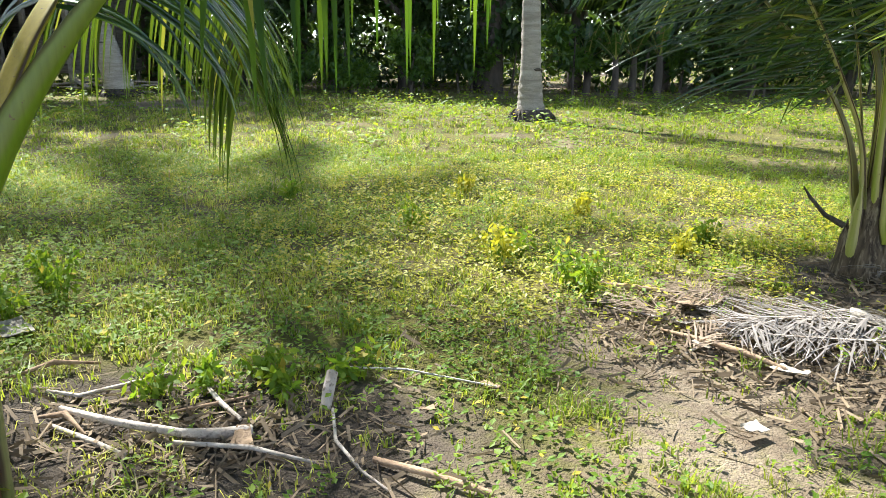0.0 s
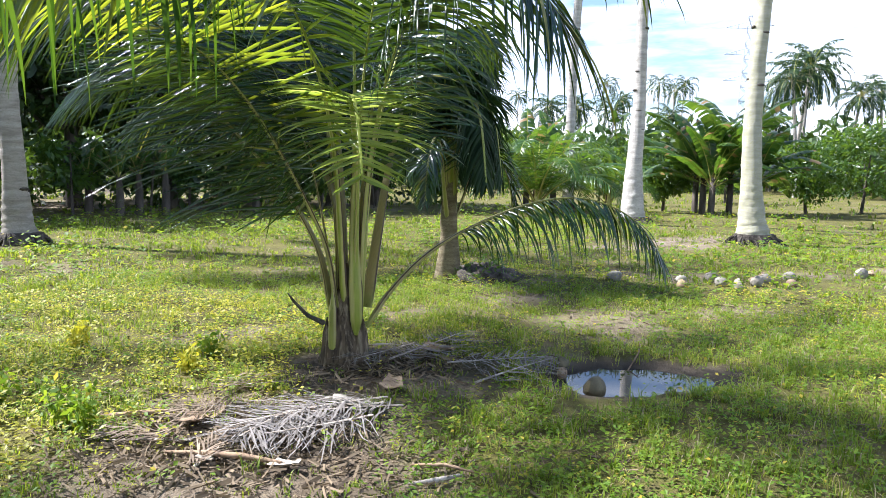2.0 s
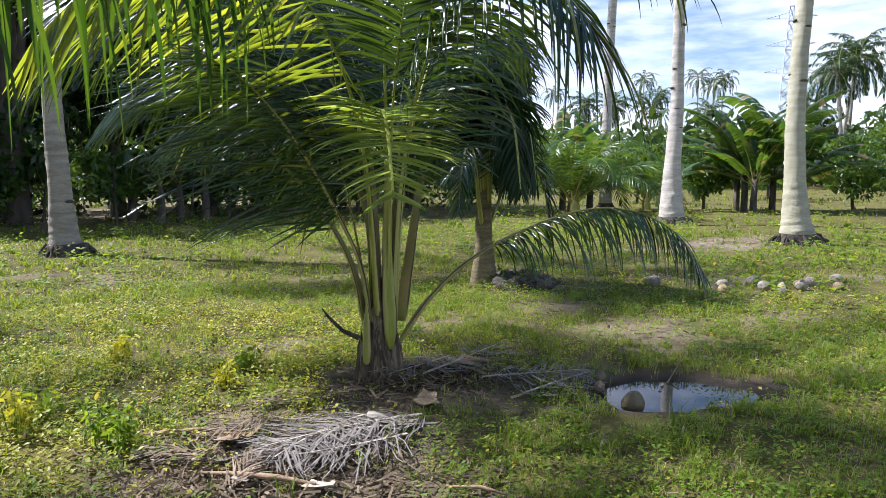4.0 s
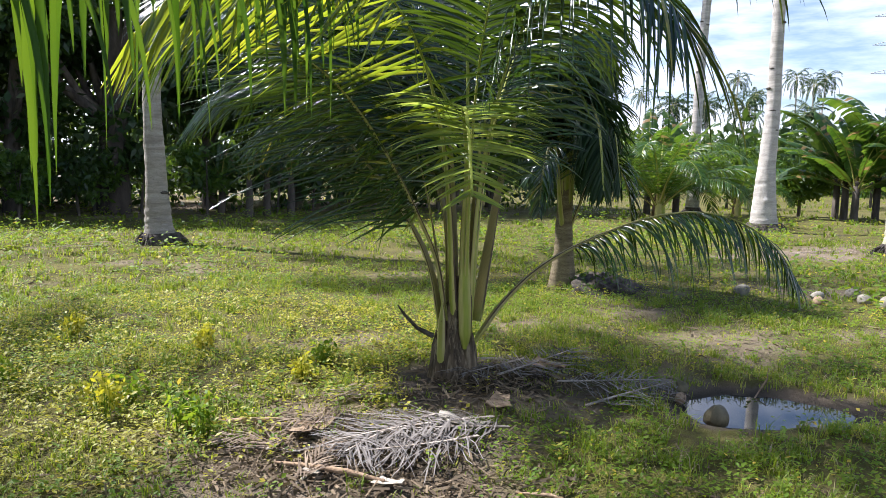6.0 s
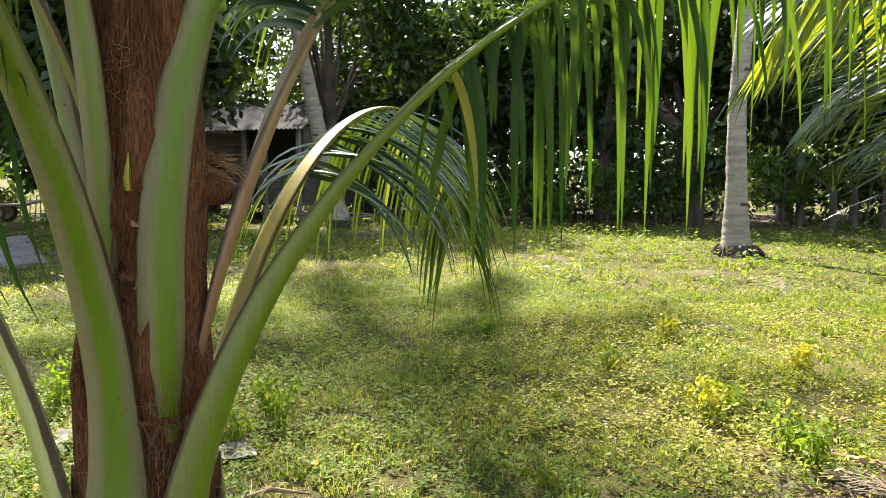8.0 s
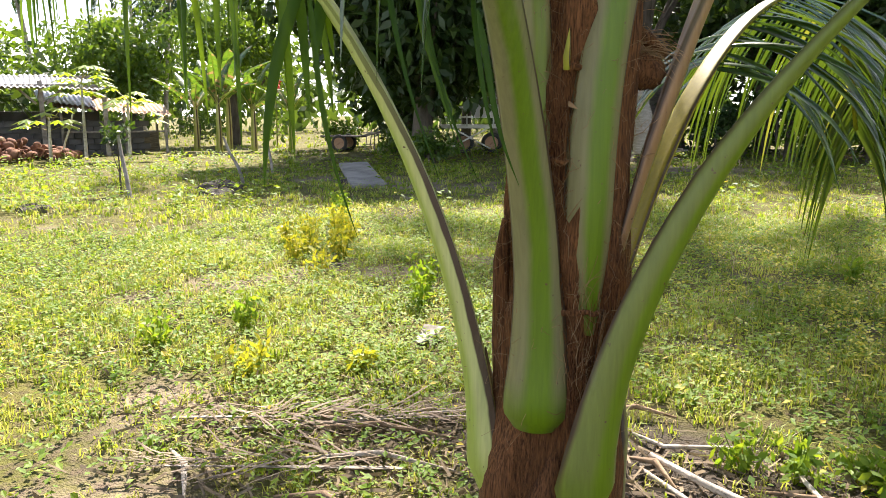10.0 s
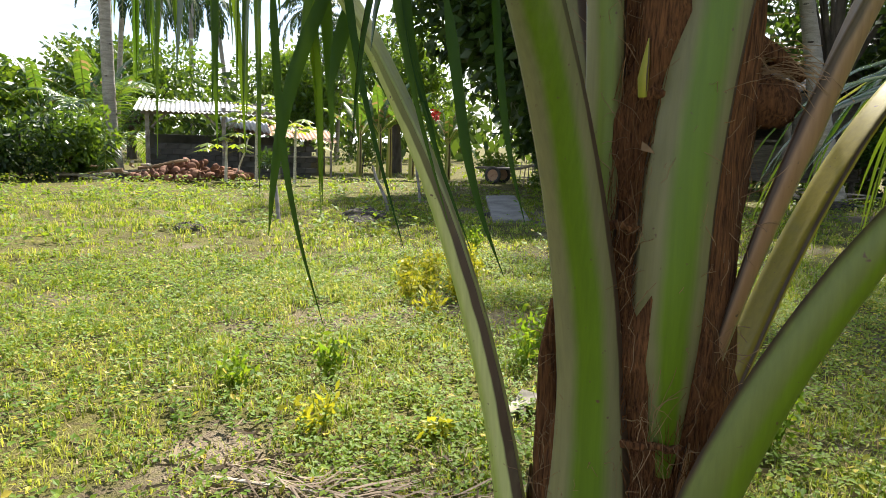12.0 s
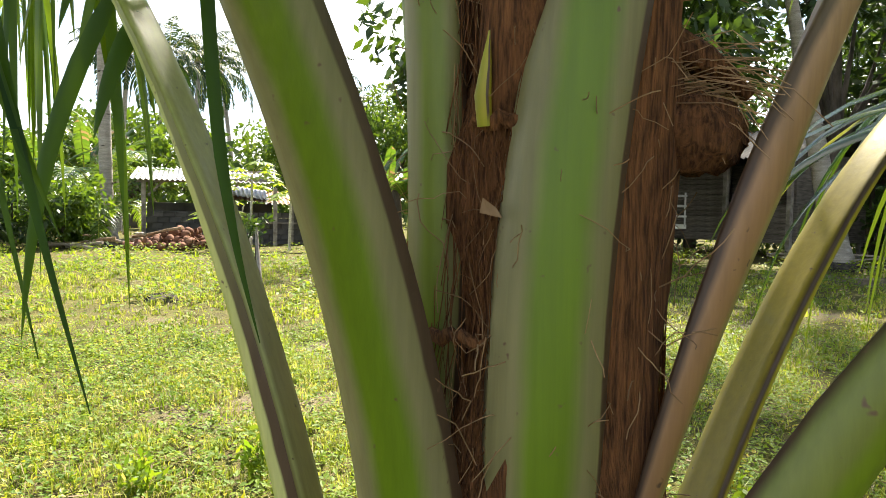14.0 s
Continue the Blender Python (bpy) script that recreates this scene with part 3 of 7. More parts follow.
def leaflets(line, start, count, longest, width, sag, rng, spread=1.0, forward=0.55, lift=0.25, steps=6, fold=0.35, ragged=0.1, side_gain=(1.0, 1.0), tip_len=0.3, mess=0.0, drop=0.0, root_len=0.62):
    """All the leaflets of a frond, both rows, hanging by their weight."""
    pts, tan, side, up, s = line
    g = Geo()
    length = s[-1]
    for sign, gain in ((1, side_gain[0]), (-1, side_gain[1])):
        if gain <= 0:
            continue
        q = np.linspace(start, length * 0.995, count) + rng.uniform(-0.4, 0.4, count) * (length - start) / count
        q = np.clip(q, start, length * 0.999)
        f = (q - start) / (length - start)
        at = np.stack([np.interp(q, s, pts[:, k]) for k in range(3)], -1)
        T, S, U = (np.stack([np.interp(q, s, m[:, k]) for k in range(3)], -1) for m in (tan, side, up))
        T /= np.linalg.norm(T, axis=1)[:, None]
        size = longest * gain * np.interp(f, [0, 0.12, 0.35, 0.7, 1.0], [root_len, max(root_len, 0.86), 1.0, 0.82, tip_len]) * (1 + rng.uniform(-ragged, ragged, count))
        fw = forward + 0.75 * f ** 3 + rng.normal(0, 0.07, count)
        d = sign * spread * S + fw[:, None] * T + (lift + rng.normal(0, 0.12, count))[:, None] * U
        if drop:
            d = d + np.array([0, 0, -1.0]) * (drop * rng.uniform(0.8, 1.2, count))[:, None]
        if mess:
            d = d + rng.normal(0, mess, (count, 3)) * np.array([1, 1, 0.3])
        d /= np.linalg.norm(d, axis=1)[:, None]
        seg = size / steps
        sg = sag * (1 + rng.uniform(-0.35, 0.35, count))
        rot = rng.normal(0, 0.35, count)
        pos, rows = at.copy(), []
        for k in range(steps + 1):
            x = k / steps
            wd = width * (0.75 + 0.25 * gain) * np.interp(x, [0, 0.08, 0.3, 0.65, 0.9, 1.0], [0.45, 0.85, 1.0, 0.72, 0.3, 0.04])
            W = T - (T * d).sum(1)[:, None] * d
            W /= np.linalg.norm(W, axis=1)[:, None] + 1e-9
            B = np.cross(d, W)
            W = np.cos(rot)[:, None] * W + np.sin(rot)[:, None] * B
            B = np.cross(d, W)
            B *= np.where(B[:, 2:] < 0, -1, 1)
            rows.append(np.stack([pos - W * wd / 2 - B * wd * fold * 0.5, pos + B * wd * fold * 0.2, pos + W * wd / 2 - B * wd * fold * 0.5], 1))
            d = d + np.array([0, 0, -1.0]) * (sg * seg / 0.12 * (0.25 + x))[:, None] * 0.16
            d /= np.linalg.norm(d, axis=1)[:, None]
            pos = pos + d * seg[:, None]
        v = np.stack(rows, 1)                      # count, steps + 1, 3, xyz
        k = np.arange(steps)[:, None] * 3 + np.arange(2)[None]
        quad = np.stack([k, k + 1, k + 4, k + 3], -1).reshape(-1, 4)
        faces = (np.arange(count)[:, None, None] * (steps + 1) * 3 + quad[None]).reshape(-1, 4)
        g.add(v, faces)
    return g


def add_frond(palm, line, widths, start, count, longest, width, sag, rng, petiole, leaf, label="", single=False, ring=12, **more):
    """single: each leaflet becomes a part of its own."""
    fr = part("frond", stalk(line, widths, ring=ring), petiole, palm, label)
    g = leaflets(line, start, count, longest, width, sag, rng, **more)
    if not single:
        part("leaf_blade", g, leaf, fr)
        return fr
    for v, f in zip(g.v, g.f):
        k = len(v) // count
        q = f[:len(f) // count] - f.min()
        for j in range(count):
            part("leaflet", Geo().add(v[j * k:(j + 1) * k], q), leaf, fr)
    return fr


def round_column(path, radii, ring=20, wob=0.0, seed=0, cap=True):
    """A trunk or stem through the points of path, with those radii."""
    path, radii = np.asarray(path, float), np.asarray(radii, float)
    n = len(path)
    tan = np.gradient(path, axis=0)
    tan /= np.linalg.norm(tan, axis=1)[:, None]
    ref = np.array([0.0, 1.0, 0.0]) if abs(tan[0, 1]) < 0.8 else np.array([1.0, 0, 0])
    sx = np.cross(ref, tan)
    sx /= np.linalg.norm(sx, axis=1)[:, None]
    sy = np.cross(tan, sx)
    a = np.linspace(0, 2 * math.pi, ring + 1)
    rr = radii[:, None] * np.ones((n, ring + 1))
    if wob:
        dist = np.r_[0, np.cumsum(np.linalg.norm(np.diff(path, axis=0), axis=1))]
        rr *= 1 + wob * (vnoise(np.cos(a)[None] * 3 + 9, dist[:, None] * 6 + np.sin(a)[None] * 3, 1.0, seed) - 0.5)
    v = path[:, None] + rr[..., None] * (np.cos(a)[None, :, None] * sx[:, None] + np.sin(a)[None, :, None] * sy[:, None])
    k = ring + 1
    i = (np.arange(n - 1)[:, None] * k + np.arange(ring)[None]).ravel()
    g = Geo().add(v, np.stack([i, i + 1, i + k + 1, i + k], -1), np.stack([np.tile(a / 6.2832, n), np.repeat(np.linspace(0, 1, n), k)], -1))
    if cap:
        for row, order in ((0, -1), (n - 1, 1)):
            c = np.stack([path[row], *v[row][:-1]])
            tri = np.array([[0, 1 + q, 1 + (q + 1) % ring] for q in range(ring)])
            g.add(c, tri if order > 0 else tri[:, ::-1])
    return g


def stem_foot(palm, center, rows, material, name="trunk", wob=0.25, seed=1, lean=(0, 0), label=""):
    z = np.array([r[0] for r in rows], float)
    zz = np.linspace(z[0], z[-1], 46)
    rr = np.interp(zz, z, [r[1] for r in rows])
    p = np.stack([center[0] + lean[0] * zz, center[1] + lean[1] * zz, zz], -1)
    return part(name, round_column(p, rr, 28, wob, seed), material, palm, label)


def widths(k, rows):
    return [(s, w * k) for s, w in rows]


def shifted(v, at):
    return (v[0] - at[0], v[1] - at[1], v[2] - at[2])


# ---- the young palm with thick stalks in the foreground
NEAR = (-1.15, 1.75, 0.0)
palm = thing("coconut_palm", NEAR, "young coconut palm with thick green stalks and brown fibre", "palm tree")
rng = np.random.default_rng(11)
stem_foot(palm, (0.0, -0.02), [(-0.05, 0.2), (0.2, 0.18), (0.5, 0.16), (0.9, 0.148), (1.3, 0.135), (1.8, 0.11), (2.3, 0.07), (2.6, 0.03)], FIBRE, "fibre_sheath", 0.6, 5, (0.02, 0.02), "brown fibrous sheath round the stem")
W_LONG = [(0.4, 0.14), (0.8, 0.117), (1.3, 0.088), (2.0, 0.05), (3.0, 0.026), (4.4, 0.006)]
W_BLUNT = [(0, 0.13), (0.010, 0.175), (0.035, 0.20), (0.09, 0.205), (0.2, 0.175)] + W_LONG
W_SLIM = [(0, 0.02), (0.35, 0.03), (0.65, 0.07), (0.9, 0.10)] + W_LONG[2:]
W_SHARP = [(0, 0.03), (0.08, 0.065), (0.2, 0.10), (0.3, 0.12)] + W_LONG[1:]


def near_frond(base, bend, length, wk, s0, sag, pm, lm, one, limp=False):
    """bend: azimuth, rise, bends down, sideways, down again, sideways again, and where the outer side faces."""
    az, el, b, c, b2, c2, facing = bend
    line = frond_line(shifted(base, NEAR), az, el, b, c, b2, length, 48, -62, c2=c2, face=facing)
    few = length < 2.3
    hang = az in (38, 208)
    more = dict(drop=0.7, tip_len=0.85) if limp else {}
    more.setdefault("drop", 1.2 if hang else 0.0)
    more.setdefault("mess", 0.24 if hang else 0.0)
    more.setdefault("tip_len", 0.6 if few else (0.85 if hang else 0.3))
    fr = add_frond(palm, line, widths(wk, W_SLIM if pm is PETIOLE_PINK else (W_BLUNT if base[2] < 0.45 else W_SHARP)), s0, 8 if few else int((34 + (length - s0) * 18) * ((0.72 if az == 38 else 0.44) if hang else 1.0)), 0.62 if few else (0.6 if hang else 0.88), 0.02 if few else ((0.03 if az == 38 else 0.036) if hang else (0.024 if limp else 0.034)), sag, rng, pm, lm, single=one, steps=8, lift=-0.6 if few else (0.0 if hang else 0.25), spread=0.35 if few else (0.3 if hang else 1.0), forward=0.12 if hang else 0.55, ragged=0.65 if hang else 0.1,
              **more, side_gain=(0.45, 1.0) if few else (1.0, 1.0))
    return fr


# base, bend, length, width factor, where leaflets start, sag, stalk, leaf, leaflets apart
near_frond((-1.283, 1.642, 0.18), (208, 87, 20.6, -5.3, 1.7, -20, 236), 4.3, 0.86, 1.5, 6.0, PETIOLE_SUN_MOTTLED, FROND_HANGING, True)
drooping = near_frond((-1.123, 1.596, 0.426), (259, 95, 25.6, 22.0, 6.0, 0, 290), 2.0, 0.88, 1.22, 9.0, PETIOLE, FROND_DARK, False)
near_frond((-1.026, 1.687, 0.68), (77, 95.6, 16.6, -16.0, 4.5, 0, 318), 3.3, 1.05, 1.5, 2.0, PETIOLE, FROND, False)
near_frond((-0.989, 1.605, 0.22), (38, 87.5, 34.3, 5.0, -3.45, -10, 335), 4.5, 0.84, 1.7, 6.5, PETIOLE_GREEN, FROND_HANGING, True)
near_frond((-1.163, 1.963, 0.50), (77, 68, 4.5, 2.8, 18.2, 0, None), 2.75, 0.64, 1.05, 3.0, PETIOLE_YELLOW, FROND_DARK, False, True)
near_frond((-1.024, 1.688, 0.424), (63, 85, 18.4, 7.6, 1.5, 0, 20), 2.9, 0.88, 1.5, 2.0, PETIOLE_PINK, FROND, False)
near_frond((-1.22, 1.72, 0.70), (165, 86, 8.0, 4.0, 6.0, 0, 240), 4.2, 0.85, 1.6, 2.2, PETIOLE_BROWN, FROND, False)
near_frond((-1.155, 1.625, 0.88), (215, 91, 3.0, 6.0, 6.0, 0, 300), 3.7, 0.58, 1.5, 2.6, PETIOLE_BROWN, FROND_YELLOW, False)
near_frond((-1.17, 1.71, 1.15), (236, 84, 20.0, -4.0, 9.0, 0, None), 2.8, 0.4, 0.8, 5.0, PETIOLE_BROWN, FROND, False)
near_frond((-1.205, 1.665, 0.80), (185, 93, 4.0, -6.0, 6.0, 0, 280), 4.0, 0.62, 1.5, 2.4, PETIOLE_BROWN, FROND, False)
near_frond((-1.10, 1.78, 0.95), (20, 90, 4.0, -6.0, 7.0, 0, None), 4.2, 0.7, 1.6, 2.2, PETIOLE, FROND, False)
near_frond((-1.14, 1.80, 1.0), (120, 92, 6.0, 6.0, 7.0, 0, None), 4.0, 0.7, 1.5, 2.0, PETIOLE, FROND, False)
# two added behind the stem, to shade the stalks and fibre
near_frond((-1.16, 1.80, 1.05), (135, 84, 9.0, 3.0, 4.5, 0, None), 3.7, 0.6, 1.0, 2.6, PETIOLE_BROWN, FROND_DARK, False)
near_frond((-1.14, 1.80, 1.1), (104, 84, 10.0, -3.0, 4.5, 0, None), 3.7, 0.6, 1.0, 2.6, PETIOLE_BROWN, FROND_DARK, False)
near_frond((-1.13, 1.75, 1.2), (80, 90, 1.0, 0.0, 3.0, 0, None), 3.6, 0.5, 1.4, 0.6, PETIOLE, FROND, False)
# two more added high up, out of sight, to shade the soil below
near_frond((-1.19, 1.80, 0.75), (126, 88, 8.0, 0.0, 4.0, 0, None), 5.0, 0.7, 1.6, 1.6, PETIOLE_BROWN, FROND, False)
near_frond((-1.21, 1.78, 0.8), (146, 88, 8.0, 0.0, 4.2, 0, None), 4.8, 0.7, 1.6, 1.6, PETIOLE_BROWN, FROND, False)
# long limp leaflets under the stalk that leans out
for k, way in enumerate((((-1.04, 1.15, 1.78), (-1.13, 1.10, 1.66), (-1.178, 1.112, 1.497), (-1.14, 1.13, 1.30), (-1.08, 1.155, 1.12)),
            ((-1.05, 1.20, 1.74), (-1.13, 1.19, 1.63), (-1.165, 1.20, 1.45), (-1.12, 1.23, 1.25), (-1.06, 1.255, 1.11)),
            ((-1.05, 1.18, 1.76), (-1.14, 1.16, 1.66), (-1.169, 1.181, 1.506), (-1.13, 1.20, 1.32), (-1.075, 1.225, 1.15)),
            ((-1.405, 1.114, 1.503), (-1.390, 1.114, 1.364), (-1.374, 1.117, 1.232), (-1.348, 1.133, 1.093), (-1.315, 1.159, 0.962)),
            ((-0.964, 1.128, 1.420), (-0.948, 1.135, 1.325), (-0.937, 1.140, 1.254), (-0.921, 1.152, 1.180), (-0.899, 1.172, 1.110)),
            ((-1.169, 1.371, 1.517), (-1.156, 1.373, 1.403), (-1.142, 1.377, 1.302), (-1.126, 1.387, 1.214), (-1.108, 1.400, 1.139)),
            ((-1.167, 1.196, 1.468), (-1.158, 1.199, 1.401), (-1.145, 1.210, 1.352), (-1.127, 1.227, 1.292), (-1.108, 1.244, 1.235)))):
    q = np.linspace(0, 4, 17)
    c = np.stack([np.interp(q, np.arange(5), [w[k] - NEAR[k] for w in way]) for k in range(3)], -1)
    for _ in range(3):
        c[1:-1] = (c[:-2] + 2 * c[1:-1] + c[2:]) / 4
    wd = np.interp(q, [0, 0.4, 2.0, 4.0], [0.006, 0.016, 0.014, 0.001])[:, None] * (1.0 if k < 3 else 0.85)
    side = np.array([0.55, 0.83, 0.0]) * wd / 2
    fold = np.array([0.83, -0.55, 0.0]) * wd * 0.25
    i = (np.arange(16)[:, None] * 3 + np.arange(2)[None]).ravel()
    part("leaflet", Geo().add(np.stack([c - side + fold, c, c + side + fold], 1), np.stack([i, i + 1, i + 4, i + 3], -1)), FROND_HANGING, drooping)

# clasping bases of older stalks round the foot of the stem
for az, zt, wd, tilt, pm in ((200, 0.62, 0.2, 0.10, PETIOLE_BROWN), (300, 0.42, 0.24, 0.05, FIBRE), (345, 0.6, 0.2, 0.12, FIBRE), (120, 0.7, 0.2, 0.1, PETIOLE_BROWN), (60, 0.6, 0.2, 0.1, PETIOLE_BROWN)):
    base = (0.15 * math.cos(radians(az)), 0.15 * math.sin(radians(az)), -0.04)
    line = frond_line(base, az, 86, 4, 0, 3, zt, 10)
    part("stalk_base", stalk(line, [(0, wd), (zt * 0.6, wd * 0.7), (zt, wd * 0.05)], 0.4), pm, palm)

# torn fibre: cup, strap and loose strands
CUP = np.array([0.172, 0.09, 1.346])
ua, va = np.meshgrid(np.linspace(0, 2 * math.pi, 33), np.linspace(0.62, math.pi, 15))
cup_r = 0.046 * (1 + 0.22 * (vnoise(np.cos(ua) * 3 + 8, va * 4 + np.sin(ua) * 3, 0.6, 9) - 0.5) + 0.10 * (vnoise(ua * 9, va * 2, 0.5, 19) - 0.5))
cup_v = np.stack([cup_r * np.cos(ua) * np.sin(va), cup_r * np.sin(ua) * np.sin(va), cup_r * 1.15 * np.cos(va)], -1)
cup_m = np.array(Vector((-0.62, -0.66, 0.25)).to_track_quat("Z", "Y").to_matrix())
cup_v = cup_v.reshape(-1, 3) @ cup_m.T + CUP
ci = (np.arange(14)[:, None] * 33 + np.arange(32)[None]).ravel()
cq = np.stack([ci, ci + 33, ci + 34, ci + 1], -1)
part("fibre_cup", Geo().add(cup_v, cq).add(CUP + (cup_v - CUP) * 0.86, cq[:, ::-1]), FIBRE, palm, "torn brown cup of matted fibre")
strap = round_column([(0.04, -0.03, 1.50), (0.08, 0.00, 1.49), (0.13, 0.04, 1.465), (0.18, 0.09, 1.425), (0.215, 0.125, 1.385)], [0.010, 0.018, 0.02, 0.017, 0.008], 14, 0.6, 12)
part("fibre_strap", strap, FIBRE, palm, "dry brown strap of leaf sheath")
strands = Geo()
thin = []
for k in range(620):
    z0, a0 = rng.uniform(0.45, 1.75), rng.uniform(-2.6, 0.8)
    r0 = np.interp(z0, [0.5, 0.9, 1.3, 1.8], [0.185, 0.16, 0.14, 0.115])
    p = np.array([r0 * math.cos(a0) + 0.02 * z0, r0 * math.sin(a0) - 0.02 + 0.02 * z0, z0])
    d = np.array([rng.normal(0, 0.35), rng.normal(0, 0.35), rng.normal(0.6, 0.8)])
    rows = [p]
    for q in range(6):
        d = d + rng.normal(0, 0.3, 3)
        rows.append(rows[-1] + d / np.linalg.norm(d) * rng.uniform(0.008, 0.022))
    thin.append((rows, rng.uniform(0.0004, 0.0008)))
for k in range(200):                                     # the tuft that sweeps over the cup
    jig = rng.normal(0, 0.017, 3)
    way = np.array([(-0.11, -0.075, 0.0), (-0.075, -0.055, 0.025), (-0.035, -0.03, 0.045), (0.0, 0.0, 0.055), (0.03, 0.02, 0.045), (0.05, 0.035, 0.015)])
    n0 = int(rng.integers(3, 7))
    thin.append(([CUP + w + jig * (0.6 + 0.25 * q) + rng.normal(0, 0.003, 3) for q, w in enumerate(way[:n0])], 0.0006))
for rows, rad in thin:
    gq = round_column(np.array(rows), np.full(len(rows), rad), 4, cap=False)
    strands.add(gq.v[0], gq.f[0])
threads = Geo()
for k in range(1500):                                    # threads that run up the sheath
    z0, a0 = rng.uniform(0.1, 1.9), rng.uniform(-2.2, 1.4)
    zz = z0 + np.linspace(0, rng.uniform(0.08, 0.3), 5)
    rr = np.interp(zz, [0.0, 0.2, 0.5, 0.9, 1.3, 1.8], [0.195, 0.18, 0.16, 0.148, 0.135, 0.11]) + rng.uniform(0.001, 0.010)
    aa = a0 + np.cumsum(rng.normal(0, 0.02, 5) + rng.normal(0, 0.07))
    gq = round_column(np.stack([rr * np.cos(aa) + 0.02 * zz, rr * np.sin(aa) - 0.02 + 0.02 * zz, zz], -1), np.full(5, rng.uniform(0.0003, 0.0009)), 4, cap=False)
    threads.add(gq.v[0], gq.f[0])
tagged(part("fibre_thread", threads, FIBRE, palm, "brown fibre threads along the sheath"), kind="stuff")
tagged(part("loose_fibre", strands, FIBRE_PALE, palm, "pale loose fibre strands"), kind="stuff")
# young spear and dry stubs
part("leaf_spear", round_column([(0.075, -0.125, 1.345), (0.077, -0.13, 1.375), (0.079, -0.128, 1.405), (0.08, -0.125, 1.44)], [0.008, 0.009, 0.006, 0.001], 10), PETIOLE_YELLOW, palm, "pale green pointed spear")
flap = np.array([(0.092, -0.140, 1.272), (0.101, -0.130, 1.262), (0.112, -0.131, 1.252), (0.095, -0.146, 1.257)])
part("fibre_flap", Geo().add(flap, np.array([[0, 1, 3], [1, 2, 3]])).add(flap + np.array([-0.004, 0.004, 0.0]), np.array([[0, 3, 1], [1, 3, 2]])), FIBRE_PALE, palm, "pale torn flap of sheath")
for z0, a0, a1 in ((1.345, -1.35, -0.75), (0.74, -1.2, -0.35), (1.12, -1.7, -1.1)):          # ragged rims of old sheaths
    aa = np.linspace(a0, a1, 13)
    rim_r = np.interp(z0, [0.5, 0.9, 1.3, 1.8], [0.16, 0.148, 0.135, 0.11]) + 0.006
    rim = np.stack([rim_r * np.cos(aa) + 0.02 * z0, rim_r * np.sin(aa) - 0.02 + 0.02 * z0, z0 + 0.010 * vnoise(aa * 12, aa * 0 + z0, 0.6, 33)], -1)
    part("sheath_rim", round_column(rim, np.interp(aa, [a0, a0 + 0.1, a1 - 0.1, a1], [0.002, 0.007, 0.007, 0.002]), 8, 0.7, 7), FIBRE, palm, "ragged rim of an old leaf sheath")
part("dry_stub", round_column([(-0.11, -0.10, 0.45), (-0.115, -0.115, 0.65), (-0.11, -0.125, 0.85), (-0.09, -0.135, 0.97)], [0.03, 0.024, 0.02, 0.010], 12, 0.6, 3), FIBRE, palm, "dry brown stalk stub")
# ---- the young palm in the open, with one low arching frond
Y1 = (2.66, 4.28, 0.0)
young = thing("coconut_palm", Y1, "young coconut palm with arching glossy green fronds", "palm tree")
rng = np.random.default_rng(21)
stem_foot(young, (0, 0), [(-0.08, 0.17), (0.0, 0.165), (0.07, 0.15), (0.2, 0.125), (0.4, 0.09), (0.55, 0.05), (0.7, 0.02)], SHEATH, "fibre_sheath", 0.4, 6)
W_YOUNG = [(0, 0.08), (0.1, 0.10), (0.35, 0.085), (0.8, 0.066), (1.2, 0.05), (2.0, 0.026), (3.0, 0.015), (4.4, 0.005)]
W_FRONT = [(0, 0.03), (0.1, 0.09), (0.3, 0.10), (0.6, 0.075), (0.9, 0.06), (1.3, 0.042), (2.0, 0.022), (3.0, 0.012)]


def young_frond(points, s0, longest, sag, leaf, count=70, forward=0.5, lift=0.1, spread=1.0, width=0.024, twist=0.0, wk=1.0, single=False, stem=None, gain=(1.0, 1.0), label="", ragged=0.12, tip_len=0.3, drop=0.0, wide=None, root_len=0.62):
    if s0 > 0.8 and wide is None and stem is None:          # stalks of the heart stand close together
        points = [(x * k, y * k, z) for (x, y, z), k in zip(points, [float(np.interp(q[2], [0.3, 1.0, 1.5], [0.7, 0.6, 1.0])) for q in points])]
        wk *= 0.72
    line = curve_line(points, 48, twist)
    return add_frond(young, line, wide or widths(wk, W_YOUNG), s0, count, longest, width, sag, rng, stem or PETIOLE_FAR, leaf, label, single=single, steps=7, forward=forward, lift=lift, spread=spread, side_gain=gain, ragged=ragged, tip_len=tip_len, drop=drop, root_len=root_len, ring=8)


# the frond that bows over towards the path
young_frond([(0.02, -0.12, 0.22), (0.04, -0.05, 0.98), (0.07, -0.01, 1.44), (0.02, -0.04, 1.75), (-0.08, -0.21, 1.82), (-0.18, -0.45, 1.74), (-0.29, -0.70, 1.55), (-0.38, -0.91, 1.28)], 1.34, 0.56, 1.1, FROND_FRONT_LIT, 44, 0.05, 0.22, 1.0, 0.021, single=True, wide=W_FRONT, root_len=0.9, tip_len=0.35)
# low ones leaning out over the meadow
young_frond([(-0.08, 0.03, 0.36), (-0.13, 0.12, 0.77), (-0.26, 0.28, 1.12), (-0.44, 0.54, 1.45), (-0.67, 0.83, 1.80), (-0.94, 1.14, 2.08), (-1.25, 1.45, 2.25)], 0.72, 0.85, 0.25, FROND_GLOSSY, 64, 0.75, 0.0, 0.6, 0.019, drop=0.75, stem=PETIOLE_PALE, wk=0.75, ragged=0.3, root_len=0.5)
